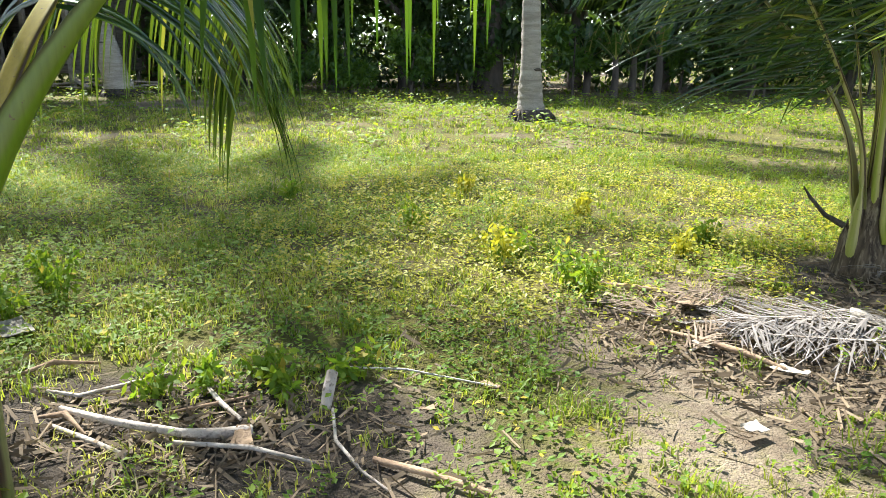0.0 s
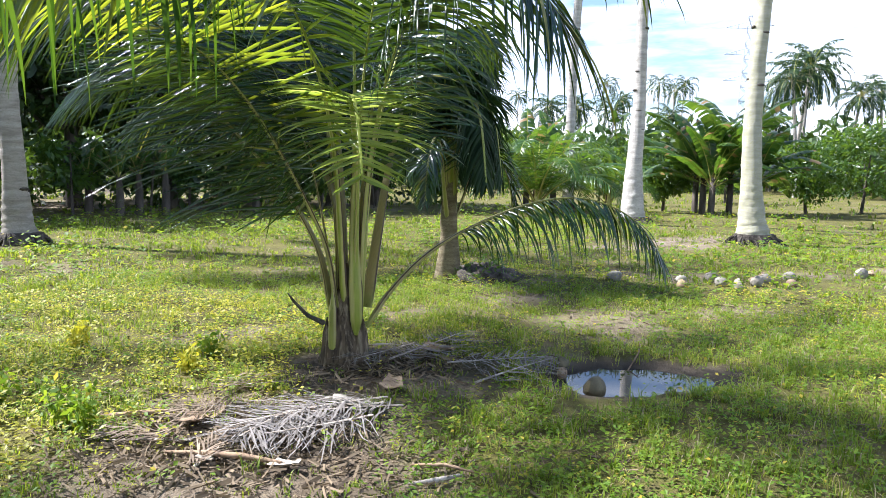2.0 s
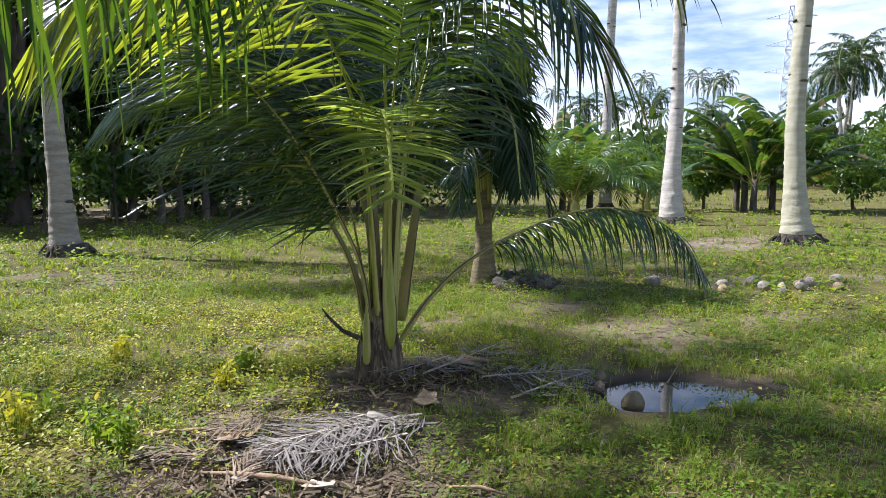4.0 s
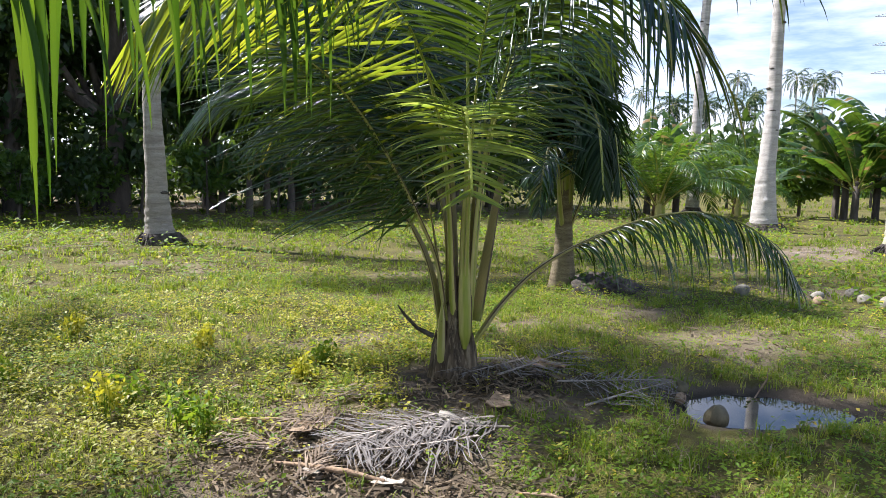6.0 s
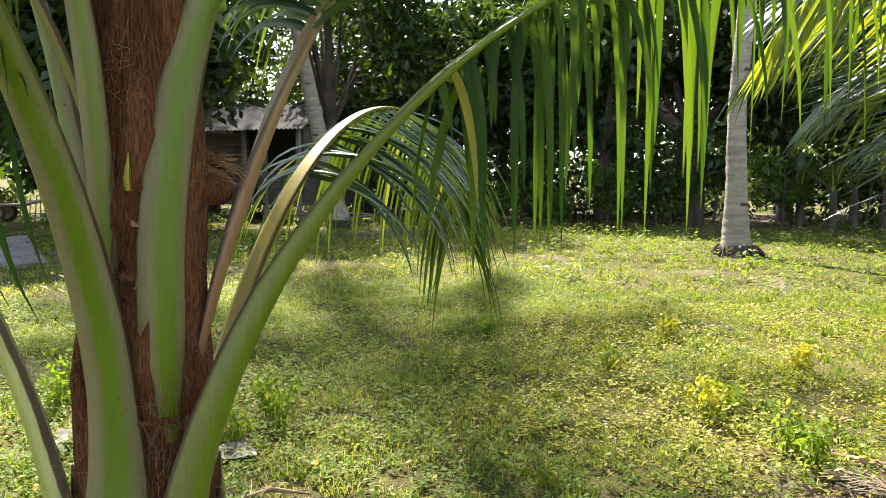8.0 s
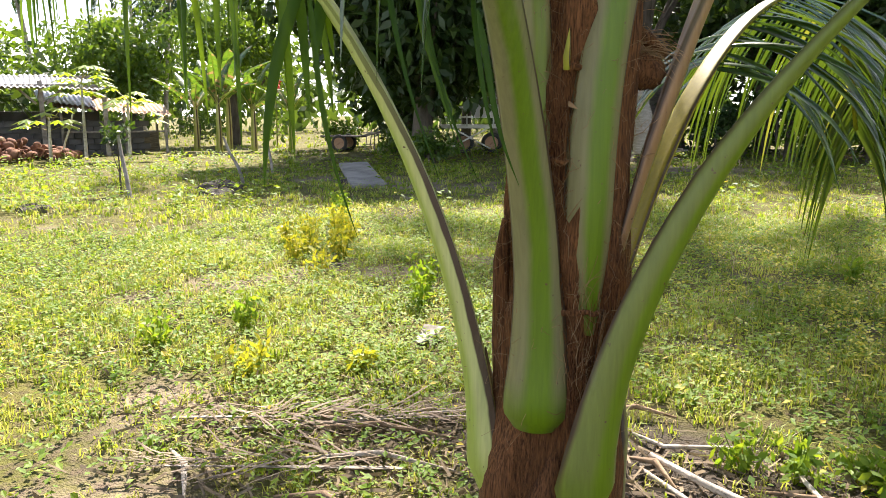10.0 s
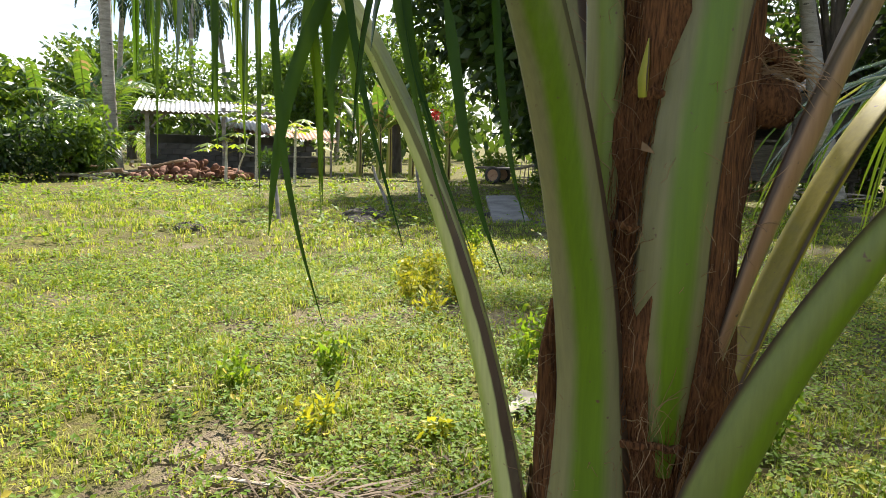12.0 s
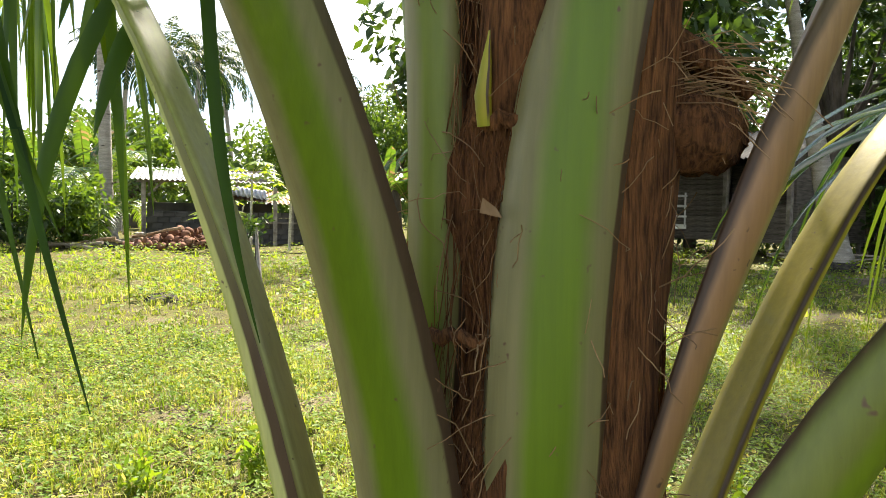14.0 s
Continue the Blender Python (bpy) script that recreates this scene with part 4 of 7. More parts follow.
young_frond([(-0.07, -0.03, 0.41), (-0.11, 0.03, 0.79), (-0.21, 0.10, 1.07), (-0.38, 0.14, 1.40), (-0.62, 0.12, 1.74), (-0.90, 0.08, 2.00), (-1.22, 0.0, 2.14)], 0.75, 0.8, 0.25, FROND_GLOSSY, 60, 0.75, 0.0, 0.6, 0.019, drop=0.75, stem=PETIOLE_PALE, wk=0.7, ragged=0.3, root_len=0.5)
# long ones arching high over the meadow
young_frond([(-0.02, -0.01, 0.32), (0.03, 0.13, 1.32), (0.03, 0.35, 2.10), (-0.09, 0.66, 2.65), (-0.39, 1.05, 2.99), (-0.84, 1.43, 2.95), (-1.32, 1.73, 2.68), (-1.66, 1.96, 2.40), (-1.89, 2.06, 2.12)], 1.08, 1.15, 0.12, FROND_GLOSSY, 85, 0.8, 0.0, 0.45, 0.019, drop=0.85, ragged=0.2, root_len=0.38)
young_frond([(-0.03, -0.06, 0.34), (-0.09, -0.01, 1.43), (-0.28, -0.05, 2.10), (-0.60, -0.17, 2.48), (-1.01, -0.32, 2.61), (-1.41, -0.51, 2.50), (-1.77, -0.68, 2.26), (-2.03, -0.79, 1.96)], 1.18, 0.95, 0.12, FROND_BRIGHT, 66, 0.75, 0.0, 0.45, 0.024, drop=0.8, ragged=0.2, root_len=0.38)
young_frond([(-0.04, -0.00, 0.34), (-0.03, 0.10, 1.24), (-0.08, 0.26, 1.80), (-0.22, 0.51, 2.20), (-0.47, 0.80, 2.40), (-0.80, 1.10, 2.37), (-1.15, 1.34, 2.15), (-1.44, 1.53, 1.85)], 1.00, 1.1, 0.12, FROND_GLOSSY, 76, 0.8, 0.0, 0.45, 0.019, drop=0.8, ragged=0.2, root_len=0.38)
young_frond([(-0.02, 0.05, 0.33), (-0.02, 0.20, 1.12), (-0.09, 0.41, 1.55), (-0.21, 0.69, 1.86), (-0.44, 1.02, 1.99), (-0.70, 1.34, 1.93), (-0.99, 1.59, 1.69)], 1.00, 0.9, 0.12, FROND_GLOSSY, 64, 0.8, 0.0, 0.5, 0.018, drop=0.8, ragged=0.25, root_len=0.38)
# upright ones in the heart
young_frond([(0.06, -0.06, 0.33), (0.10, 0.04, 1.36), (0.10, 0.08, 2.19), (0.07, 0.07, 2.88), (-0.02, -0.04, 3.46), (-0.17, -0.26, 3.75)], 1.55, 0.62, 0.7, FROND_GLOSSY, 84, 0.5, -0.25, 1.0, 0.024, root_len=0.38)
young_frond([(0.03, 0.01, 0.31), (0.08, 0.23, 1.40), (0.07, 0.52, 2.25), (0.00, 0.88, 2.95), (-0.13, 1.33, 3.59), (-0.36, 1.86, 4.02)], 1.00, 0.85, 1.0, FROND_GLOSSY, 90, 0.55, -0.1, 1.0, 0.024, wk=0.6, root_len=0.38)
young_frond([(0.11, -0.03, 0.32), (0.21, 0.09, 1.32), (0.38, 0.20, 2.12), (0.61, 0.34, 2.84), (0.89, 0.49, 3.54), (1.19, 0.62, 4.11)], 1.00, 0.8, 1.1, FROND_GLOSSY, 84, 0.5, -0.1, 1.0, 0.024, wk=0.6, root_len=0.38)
# ones over the puddle side
young_frond([(0.07, -0.13, 0.34), (0.14, -0.10, 1.33), (0.22, -0.23, 2.09), (0.32, -0.47, 2.49), (0.41, -0.80, 2.60), (0.53, -1.12, 2.50), (0.60, -1.37, 2.22)], 1.5, 0.95, 2.2, FROND_GLOSSY, 60, 0.45, -0.2, 0.8, 0.022, single=True, ragged=0.3, tip_len=0.75, root_len=0.38)
young_frond([(0.10, -0.08, 0.33), (0.21, -0.01, 1.44), (0.46, 0.00, 2.30), (0.81, -0.07, 2.86), (1.27, -0.24, 3.16), (1.71, -0.51, 3.13), (2.04, -0.73, 2.87)], 1.08, 0.75, 2.0, FROND_GLOSSY, 44, 0.5, -0.2, 0.8, 0.02, tip_len=0.7, ragged=0.3, root_len=0.38)
young_frond([(0.05, -0.11, 0.34), (0.01, -0.17, 1.62), (-0.08, -0.49, 2.33), (-0.14, -0.87, 2.79), (-0.23, -1.32, 2.92), (-0.34, -1.74, 2.79)], 1.75, 0.8, 0.9, FROND_GLOSSY, 80, 0.5, -0.1, 1.0, wk=0.6, root_len=0.38)
young_frond([(0.08, -0.01, 0.31), (0.35, 0.48, 1.86), (0.86, 1.01, 2.94), (1.61, 1.49, 3.70), (2.50, 1.70, 3.98), (3.16, 1.75, 3.77)], 1.08, 0.9, 1.2, FROND_GLOSSY, 84, 0.5, -0.1, 1.0, wk=0.6, root_len=0.38)
young_frond([(0.14, -0.04, 0.39), (0.28, 0.05, 0.89), (0.45, 0.19, 1.36), (0.72, 0.39, 1.92), (1.08, 0.58, 2.38), (1.52, 0.70, 2.55), (1.91, 0.68, 2.35)], 1.00, 0.72, 1.7, FROND_GLOSSY, 60, 0.5, -0.2, 0.9, stem=PETIOLE_PALE, root_len=0.38)
young_frond([(0.06, 0.12, 0.33), (0.09, 0.45, 1.31), (0.10, 1.00, 2.00), (-0.01, 1.58, 2.47), (-0.30, 2.24, 2.68), (-0.68, 2.79, 2.51)], 1.00, 0.85, 1.5, FROND_GLOSSY, 80, 0.6, -0.2, 0.9, wk=0.6, root_len=0.38)
# more hidden behind, over the far side, added to shade the puddle side
for way in (((0.0, 0.1, 0.4), (0.05, 0.3, 1.5), (0.0, 0.8, 2.5), (-0.15, 1.4, 3.1), (-0.4, 2.0, 3.3), (-0.7, 2.5, 3.1)),
            ((-0.05, 0.05, 0.4), (-0.2, 0.2, 1.5), (-0.5, 0.5, 2.3), (-0.9, 0.85, 2.75), (-1.35, 1.15, 2.8), (-1.75, 1.35, 2.55)),
            ((0.05, 0.1, 0.4), (0.15, 0.4, 1.6), (0.25, 0.9, 2.5), (0.3, 1.5, 3.0), (0.3, 2.1, 3.1), (0.25, 2.6, 2.8))):
    young_frond(way, 1.4, 1.0, 0.4, FROND_GLOSSY, 84, 0.65, 0.0, 0.7, 0.024, drop=0.5, ragged=0.2, wk=0.5, root_len=0.4)
# the low bare-stalked one that arches beside the puddle
young_frond([(0.08, -0.14, 0.28), (0.22, -0.19, 0.51), (0.46, -0.32, 0.79), (0.75, -0.49, 0.99), (1.05, -0.67, 1.13), (1.32, -0.84, 1.18), (1.54, -1.00, 1.12), (1.73, -1.13, 0.96), (1.84, -1.23, 0.72)], 0.92, 0.52, 4.5, FROND_GLOSSY, 76, 0.3, -0.25, 0.6, 0.014, single=True, stem=PETIOLE_PALE, wk=0.72, ragged=0.3)
for az, zt, wd, pm in ((160, 0.36, 0.15, SHEATH), (330, 0.34, 0.15, SHEATH), (200, 0.45, 0.09, PETIOLE_PALE), (240, 0.3, 0.12, SHEATH), (300, 0.4, 0.12, SHEATH), (60, 0.42, 0.15, SHEATH)):
    line = frond_line((0.125 * math.cos(radians(az)), 0.125 * math.sin(radians(az)), -0.03 if pm is SHEATH else 0.10), az, 92, 8, 0, 3, zt, 10)
    part("stalk_base", stalk(line, [(0, wd * 0.7), (zt * 0.1, wd), (zt * 0.7, wd * 0.7), (zt, wd * 0.1)], 0.4), pm, young)
part("dry_stub", round_column([(-0.16, 0.0, 0.3), (-0.27, 0.02, 0.36), (-0.36, 0.04, 0.46), (-0.40, 0.05, 0.52)], [0.016, 0.012, 0.009, 0.004], 10, 0.4, 2), ROOT, young, "dark dry stub of a stalk")

# ---- the older palm behind it, with a short trunk
Y2 = (5.55, 7.05, 0.0)
second = thing("coconut_palm", Y2, "coconut palm with a short trunk and dark drooping crown", "palm tree")
rng = np.random.default_rng(31)
stem_foot(second, (0, 0), [(-0.08, 0.19), (0.15, 0.145), (0.5, 0.11), (1.0, 0.095), (1.5, 0.08), (2.0, 0.05)], SHEATH_GREY, "trunk", 0.3, 7)
for k in range(18):
    az = radians(k * 137.5 + rng.uniform(-10, 10))
    rise, reach, fall = rng.uniform(1.9, 3.15), rng.uniform(0.22, 0.62), rng.uniform(0.5, 1.1)
    way = [(0.05, 0.9 + 0.03 * k), (0.09, 1.5 + 0.02 * k), (0.30 * reach + 0.05, rise - 0.25), (0.75 * reach, rise), (1.15 * reach, rise - 0.3 * fall), (1.4 * reach, rise - fall)]
    line = curve_line([(r * math.cos(az), r * math.sin(az), z) for r, z in way], 36)
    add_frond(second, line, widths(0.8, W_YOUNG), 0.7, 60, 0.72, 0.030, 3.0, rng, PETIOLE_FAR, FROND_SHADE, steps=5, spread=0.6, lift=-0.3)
for az, rise, reach in ((215, 1.75, 0.55), (330, 1.6, 0.5)):          # two limp lower ones
    a = radians(az)
    line = curve_line([(r * math.cos(a), r * math.sin(a), z) for r, z in ((0.06, 0.75), (0.22, 1.2), (0.36, rise - 0.12), (reach, rise), (reach + 0.22, rise - 0.3), (reach + 0.3, rise - 0.75))], 36)
    add_frond(second, line, widths(0.7, W_YOUNG), 0.6, 44, 0.5, 0.026, 3.5, rng, PETIOLE_PALE, FROND_GLOSSY, steps=5, spread=0.6)

# ---- young palms and tall palms further off
def bushy_palm(at, n, size, seed, leaf, label, droop=1.4):
    p = thing("coconut_palm", at, label, "palm tree")
    r = np.random.default_rng(seed)
    stem_foot(p, (0, 0), [(-0.1, 0.2 * size), (0.4 * size, 0.15 * size), (0.9 * size, 0.08 * size)], PETIOLE_FAR, "trunk", 0.3, seed)
    for k in range(n):
        az = k * 137.5 + r.uniform(-12, 12)
        line = frond_line((0, 0, 0.25 * size), az, np.interp(k, [0, n - 1], [38, 88]), 5 / size, r.uniform(-3, 3), 9.0 / size ** 2, 3.4 * size, 30, -75)
        add_frond(p, line, [(s * size, w * size) for s, w in W_YOUNG], 0.5 * size, 48, 0.72 * size, 0.036 * size, droop, r, PETIOLE_FAR, leaf, steps=4)
    return p


bushy_palm(on_ground(15.85, 16.5), 18, 1.1, 41, FROND, "young coconut palm with long arching green fronds", 2.4)
bushy_palm(on_ground(20.4, 17.6), 11, 0.8, 42, FROND, "young coconut palm near banana plants")


def tall_palm(at, path, radii, label, seed, material=BARK_PALE, crown=14, frond_len=4.4, rings=True, root=True, cat="palm tree", leaf=FROND, leaf_n=34):
    """A full-grown palm: ringed trunk through the points of path (metres from its foot), root mass and crown."""
    p = thing("tall_coconut_palm", at, label, cat)
    r = np.random.default_rng(seed)
    path, radii = np.asarray(path, float), np.asarray(radii, float)
    t = np.linspace(0, 1, 140 if rings else 24)
    k = np.linspace(0, 1, len(path))
    fine = np.stack([np.interp(t, k, path[:, c]) for c in range(3)], -1)
    for _ in range(8 if rings else 2):
        fine[1:-1] = (fine[:-2] + fine[1:-1] * 2 + fine[2:]) / 4
    rad = np.interp(t, k, radii)
    if rings:
        rad = rad * (1 + 0.012 * np.sign(np.sin(np.cumsum(np.r_[0, np.linalg.norm(np.diff(fine, axis=0), axis=1)]) * 38 + r.normal(0, 0.7, len(t)))) + r.normal(0, 0.010, len(t)))
    tr = part("trunk", round_column(fine, rad, 24 if rings else 8, 0.08, seed), material, p)
    if rings:
        for q in range(12):
            z = r.uniform(0.6, 7)
            j = int(np.argmin(abs(fine[:, 2] - z)))
            a = r.uniform(0, 6.28)
            c = fine[j] + rad[j] * 0.98 * np.array([math.cos(a), math.sin(a), 0])
            s = r.uniform(0.03, 0.07)
            part("scar", round_column([c + np.array([-math.sin(a), math.cos(a), 0]) * s * q2 * 1.6 for q2 in (-1, -0.4, 0.4, 1)], [0.004, s * 0.5, s * 0.5, 0.004], 8), ROOT, tr, "dark notch in the bark")
    if root:
        rm = Geo()
        for q in range(70):
            a = r.uniform(0, 6.28)
            r1, r2 = radii[0] * r.uniform(0.8, 1.0), radii[0] * r.uniform(1.2, 1.7)
            z1 = r.uniform(0.05, 0.2)
            pts = [(r1 * math.cos(a), r1 * math.sin(a), z1), ((r1 + r2) / 2 * math.cos(a + 0.1), (r1 + r2) / 2 * math.sin(a + 0.1), z1 * 0.6), (r2 * math.cos(a + 0.15), r2 * math.sin(a + 0.15), -0.06)]
            gq = round_column(pts, [0.02, 0.018, 0.012], 5, cap=False)
            rm.add(gq.v[0], gq.f[0])
        gq = round_column([(0, 0, -0.1), (0, 0, 0.07), (0, 0, 0.2)], [radii[0] * 1.3, radii[0] * 1.16, radii[0] * 0.96], 20, 0.3, seed)
        for vv, ff in zip(gq.v, gq.f):
            rm.add(vv, ff - ff.min())
        part("root_mass", rm, ROOT, p, "dark matted root mass at the foot")
    top = fine[-1]
    for q in range(crown):
        az = q * 137.5 + r.uniform(-14, 14)
        el = np.interp(q, [0, crown - 1], [-15 if rings else -25, 80]) + r.uniform(-6, 6)
        line = frond_line(top + np.array([0, 0, -0.1]), az, el, 10 if rings else 11, r.uniform(-4, 4), 3.2, frond_len * r.uniform(0.85, 1.1), 18 if rings else 9, -82)
        add_frond(p, line, [(0, 0.14), (1.0, 0.08), (frond_len, 0.012)], 0.9, leaf_n, 0.85 if rings else 0.8, 0.075 if rings else 0.13, 1.9 if rings else 3.2, r, PETIOLE_FAR, leaf, steps=3 if rings else 2, ring=6)
    return p


tall_palm(on_ground(1.57, 13.95), [(0, 0, -0.1), (-0.03, 0, 0.35), (-0.06, 0, 1.2), (-0.10, 0, 2.6), (0.0, 0.1, 4.5), (0.2, 0.2, 7), (0.3, 0.3, 9.5)], [0.33, 0.24, 0.185, 0.155, 0.15, 0.14, 0.13], "tall coconut palm with pale ringed grey trunk", 51, BARK)
tall_palm(on_ground(15.58, 12.46), [(0, 0, -0.1), (-0.03, 0.02, 0.4), (0.06, 0.10, 1.5), (0.28, 0.2, 3.1), (0.42, 0.34, 5.0), (0.60, 0.5, 8), (0.7, 0.6, 11.5)], [0.40, 0.30, 0.215, 0.17, 0.15, 0.14, 0.13], "tall coconut palm with pale leaning trunk", 52)
tall_palm(on_ground(13.75, 7.89), [(0, 0, -0.1), (-0.03, 0.06, 0.4), (-0.02, 0.13, 1.1), (0.06, 0.24, 2.4), (0.22, 0.31, 3.7), (0.42, 0.36, 5.0), (0.9, 0.5, 8), (1.3, 0.6, 11)], [0.38, 0.27, 0.205, 0.175, 0.16, 0.15, 0.14, 0.13], "tall coconut palm with mossy pale trunk", 53, BARK_MOSSY)
tall_palm(on_ground(19.67, 18.9), [(0, 0, -0.1), (0.04, 0.05, 0.6), (0.12, 0.15, 1.8), (0.2, 0.22, 2.8), (0.43, 0.41, 5.4), (0.75, 0.56, 8.2), (1.0, 0.7, 11.5)], [0.28, 0.21, 0.185, 0.175, 0.165, 0.15, 0.13], "slender tall coconut palm behind young palms", 54)

# upper trunk and crown, out of sight, are bent over to shade the meadow
tall_palm(on_ground(-8.3, 18.2), [(0, 0, -0.1), (-0.12, 0.0, 0.5), (-0.3, -0.1, 1.6), (-0.65, -0.5, 4.0), (-0.6, -1.5, 6.0), (-0.1, -3.2, 8.5), (0.7, -5.0, 10.8)], [0.42, 0.32, 0.24, 0.19, 0.13, 0.10, 0.08], "leaning coconut palm near the wooden house", 55, BARK, 20, 4.2, leaf_n=30)

tall_palm(on_ground(-24.5, 5.85), [(0, 0, -0.1), (-0.05, 0.0, 0.5), (-0.08, -0.05, 1.6), (0.0, -0.1, 4.0), (0.1, -0.15, 7.0), (0.2, -0.2, 9.5), (0.3, -0.2, 11)], [0.32, 0.25, 0.2, 0.18, 0.17, 0.16, 0.14], "tall coconut palm beside the husk heap", 56, BARK)
tall_palm(on_ground(-25.4, 2.1), [(0, 0, -0.1), (0.05, 0.0, 0.5), (0.1, 0.0, 1.6), (0.1, 0.1, 4.0), (0.1, 0.15, 7.0), (0.0, 0.2, 9.5)], [0.32, 0.25, 0.2, 0.18, 0.17, 0.15], "coconut palm among bushes by the shed", 57, BARK)
bushy_palm(on_ground(-26.6, 6.0), 10, 1.35, 44, FROND, "young coconut palm with long arching fronds")

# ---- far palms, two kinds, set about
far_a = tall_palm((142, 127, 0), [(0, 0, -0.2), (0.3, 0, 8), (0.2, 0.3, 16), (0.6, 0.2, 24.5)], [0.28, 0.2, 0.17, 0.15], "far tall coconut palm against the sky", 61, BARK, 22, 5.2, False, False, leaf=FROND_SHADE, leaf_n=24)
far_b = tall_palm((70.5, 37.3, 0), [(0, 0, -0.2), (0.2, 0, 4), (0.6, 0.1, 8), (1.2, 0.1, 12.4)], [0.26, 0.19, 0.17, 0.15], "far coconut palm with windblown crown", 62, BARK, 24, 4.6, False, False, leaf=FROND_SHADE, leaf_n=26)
for x, y, sc, rz, src in ((128, 99, 0.86, 70, far_a), (122, 104, 0.72, 200, far_a), (118, 122, 0.70, 30, far_a), (124, 118, 0.66, 140, far_a), (67, 38.5, 0.62, 100, far_b), (64, 36.5, 0.5, 220, far_b), (78, 33, 0.8, 170, far_b),
                          (84, 95, 0.6, 10, far_a), (96, 72, 0.60, 250, far_a), (104, 76, 0.68, 330, far_a), (88, 50, 0.52, 15, far_a), (92, 82, 0.55, 95, far_a), (108, 92, 0.62, 160, far_a), (56, 42, 0.55, 35, far_b), (49, 26, 0.66, 80, far_b), (53, 28.5, 0.74, 260, far_b), (58, 27, 0.62, 310, far_b), (66, 58, 0.7, 0, far_b), (62, 64, 0.75, 60, far_b), (70, 66, 0.8, 120, far_b),
                          (-36.5, 8.6, 0.66, 20, far_b), (-44, 12, 0.8, 75, far_b), (-52, 17, 0.95, 150, far_b), (-58, 22, 1.0, 230, far_b), (-60, 31, 1.05, 300, far_b), (-40, 22, 0.62, 45, far_b), (-47, 27, 0.7, 190, far_b)):
    far_c = copy_thing(src, pose(x, y, 0, 0, 0, rz) @ Matrix.Scale(sc, 4))
    far_c.scale = (sc, sc, sc)

# ---------------------------------------------------------------- leafy trees, bananas
def leaf_cloud(r, centers, radii, n, size, squash=0.8):
    """Many small folded leaves in clumps."""
    pick = r.integers(0, len(centers), n)
    d = r.normal(size=(n, 3))
    d /= np.linalg.norm(d, axis=1)[:, None]
    rad = radii[pick] * r.uniform(0.45, 1.05, n) ** 0.6
    p = centers[pick] + d * rad[:, None] * np.array([1, 1, squash])
    ax = d * 0.5 + r.normal(0, 0.6, (n, 3)) + np.array([0, 0, -0.25])
    ax /= np.linalg.norm(ax, axis=1)[:, None]
    wd = np.cross(ax, r.normal(size=(n, 3)))
    wd /= np.linalg.norm(wd, axis=1)[:, None]
    L = size * r.uniform(0.7, 1.3, n)[:, None]
    v = np.stack([p, p + ax * L * 0.5 + wd * L * 0.22, p + ax * L, p + ax * L * 0.5 - wd * L * 0.22], 1)
    return Geo().add(v, np.arange(n * 4).reshape(n, 4))


def leafy_tree(name, at, trunk_h, trunk_r, top, spread, n, size, seed, label, leaf, category="tree", low=None, clumps=26, kind="", bark=None):
    t = thing(name, at, label, category, kind=kind)
    r = np.random.default_rng(seed)
    low = trunk_h if low is None else low
    lean = r.normal(0, 0.06, 2)
    pts = [(lean[0] * z, lean[1] * z, z) for z in np.linspace(-0.1, trunk_h + (top - trunk_h) * 0.5, 8)]
    part("trunk", round_column(pts, np.linspace(trunk_r, trunk_r * 0.35, 8), 12, 0.35, seed), bark or TREE_BARK, t)
    cz = (top + low) / 2
    d = r.normal(size=(clumps, 3))
    d /= np.linalg.norm(d, axis=1)[:, None]
    k = r.uniform(0.25, 1.0, clumps) ** 0.5
    cen = d * k[:, None] * np.array([spread, spread, (top - low) / 2]) * 0.82 + np.array([0, 0, cz])
    rad = r.uniform(0.22, 0.42, clumps) * spread
    for q in range(0, clumps, 4):
        p0 = np.array(pts[3 + q % 4])
        mid = (p0 + cen[q]) / 2 + np.array([0, 0, -0.1 * spread])
        part("limb", round_column([p0, mid, cen[q]], [trunk_r * 0.38, trunk_r * 0.24, trunk_r * 0.06], 7, 0.2, q), bark or TREE_BARK, t)
    part("crown", leaf_cloud(r, cen, rad, n, size), leaf, t, smooth=False)
    return t


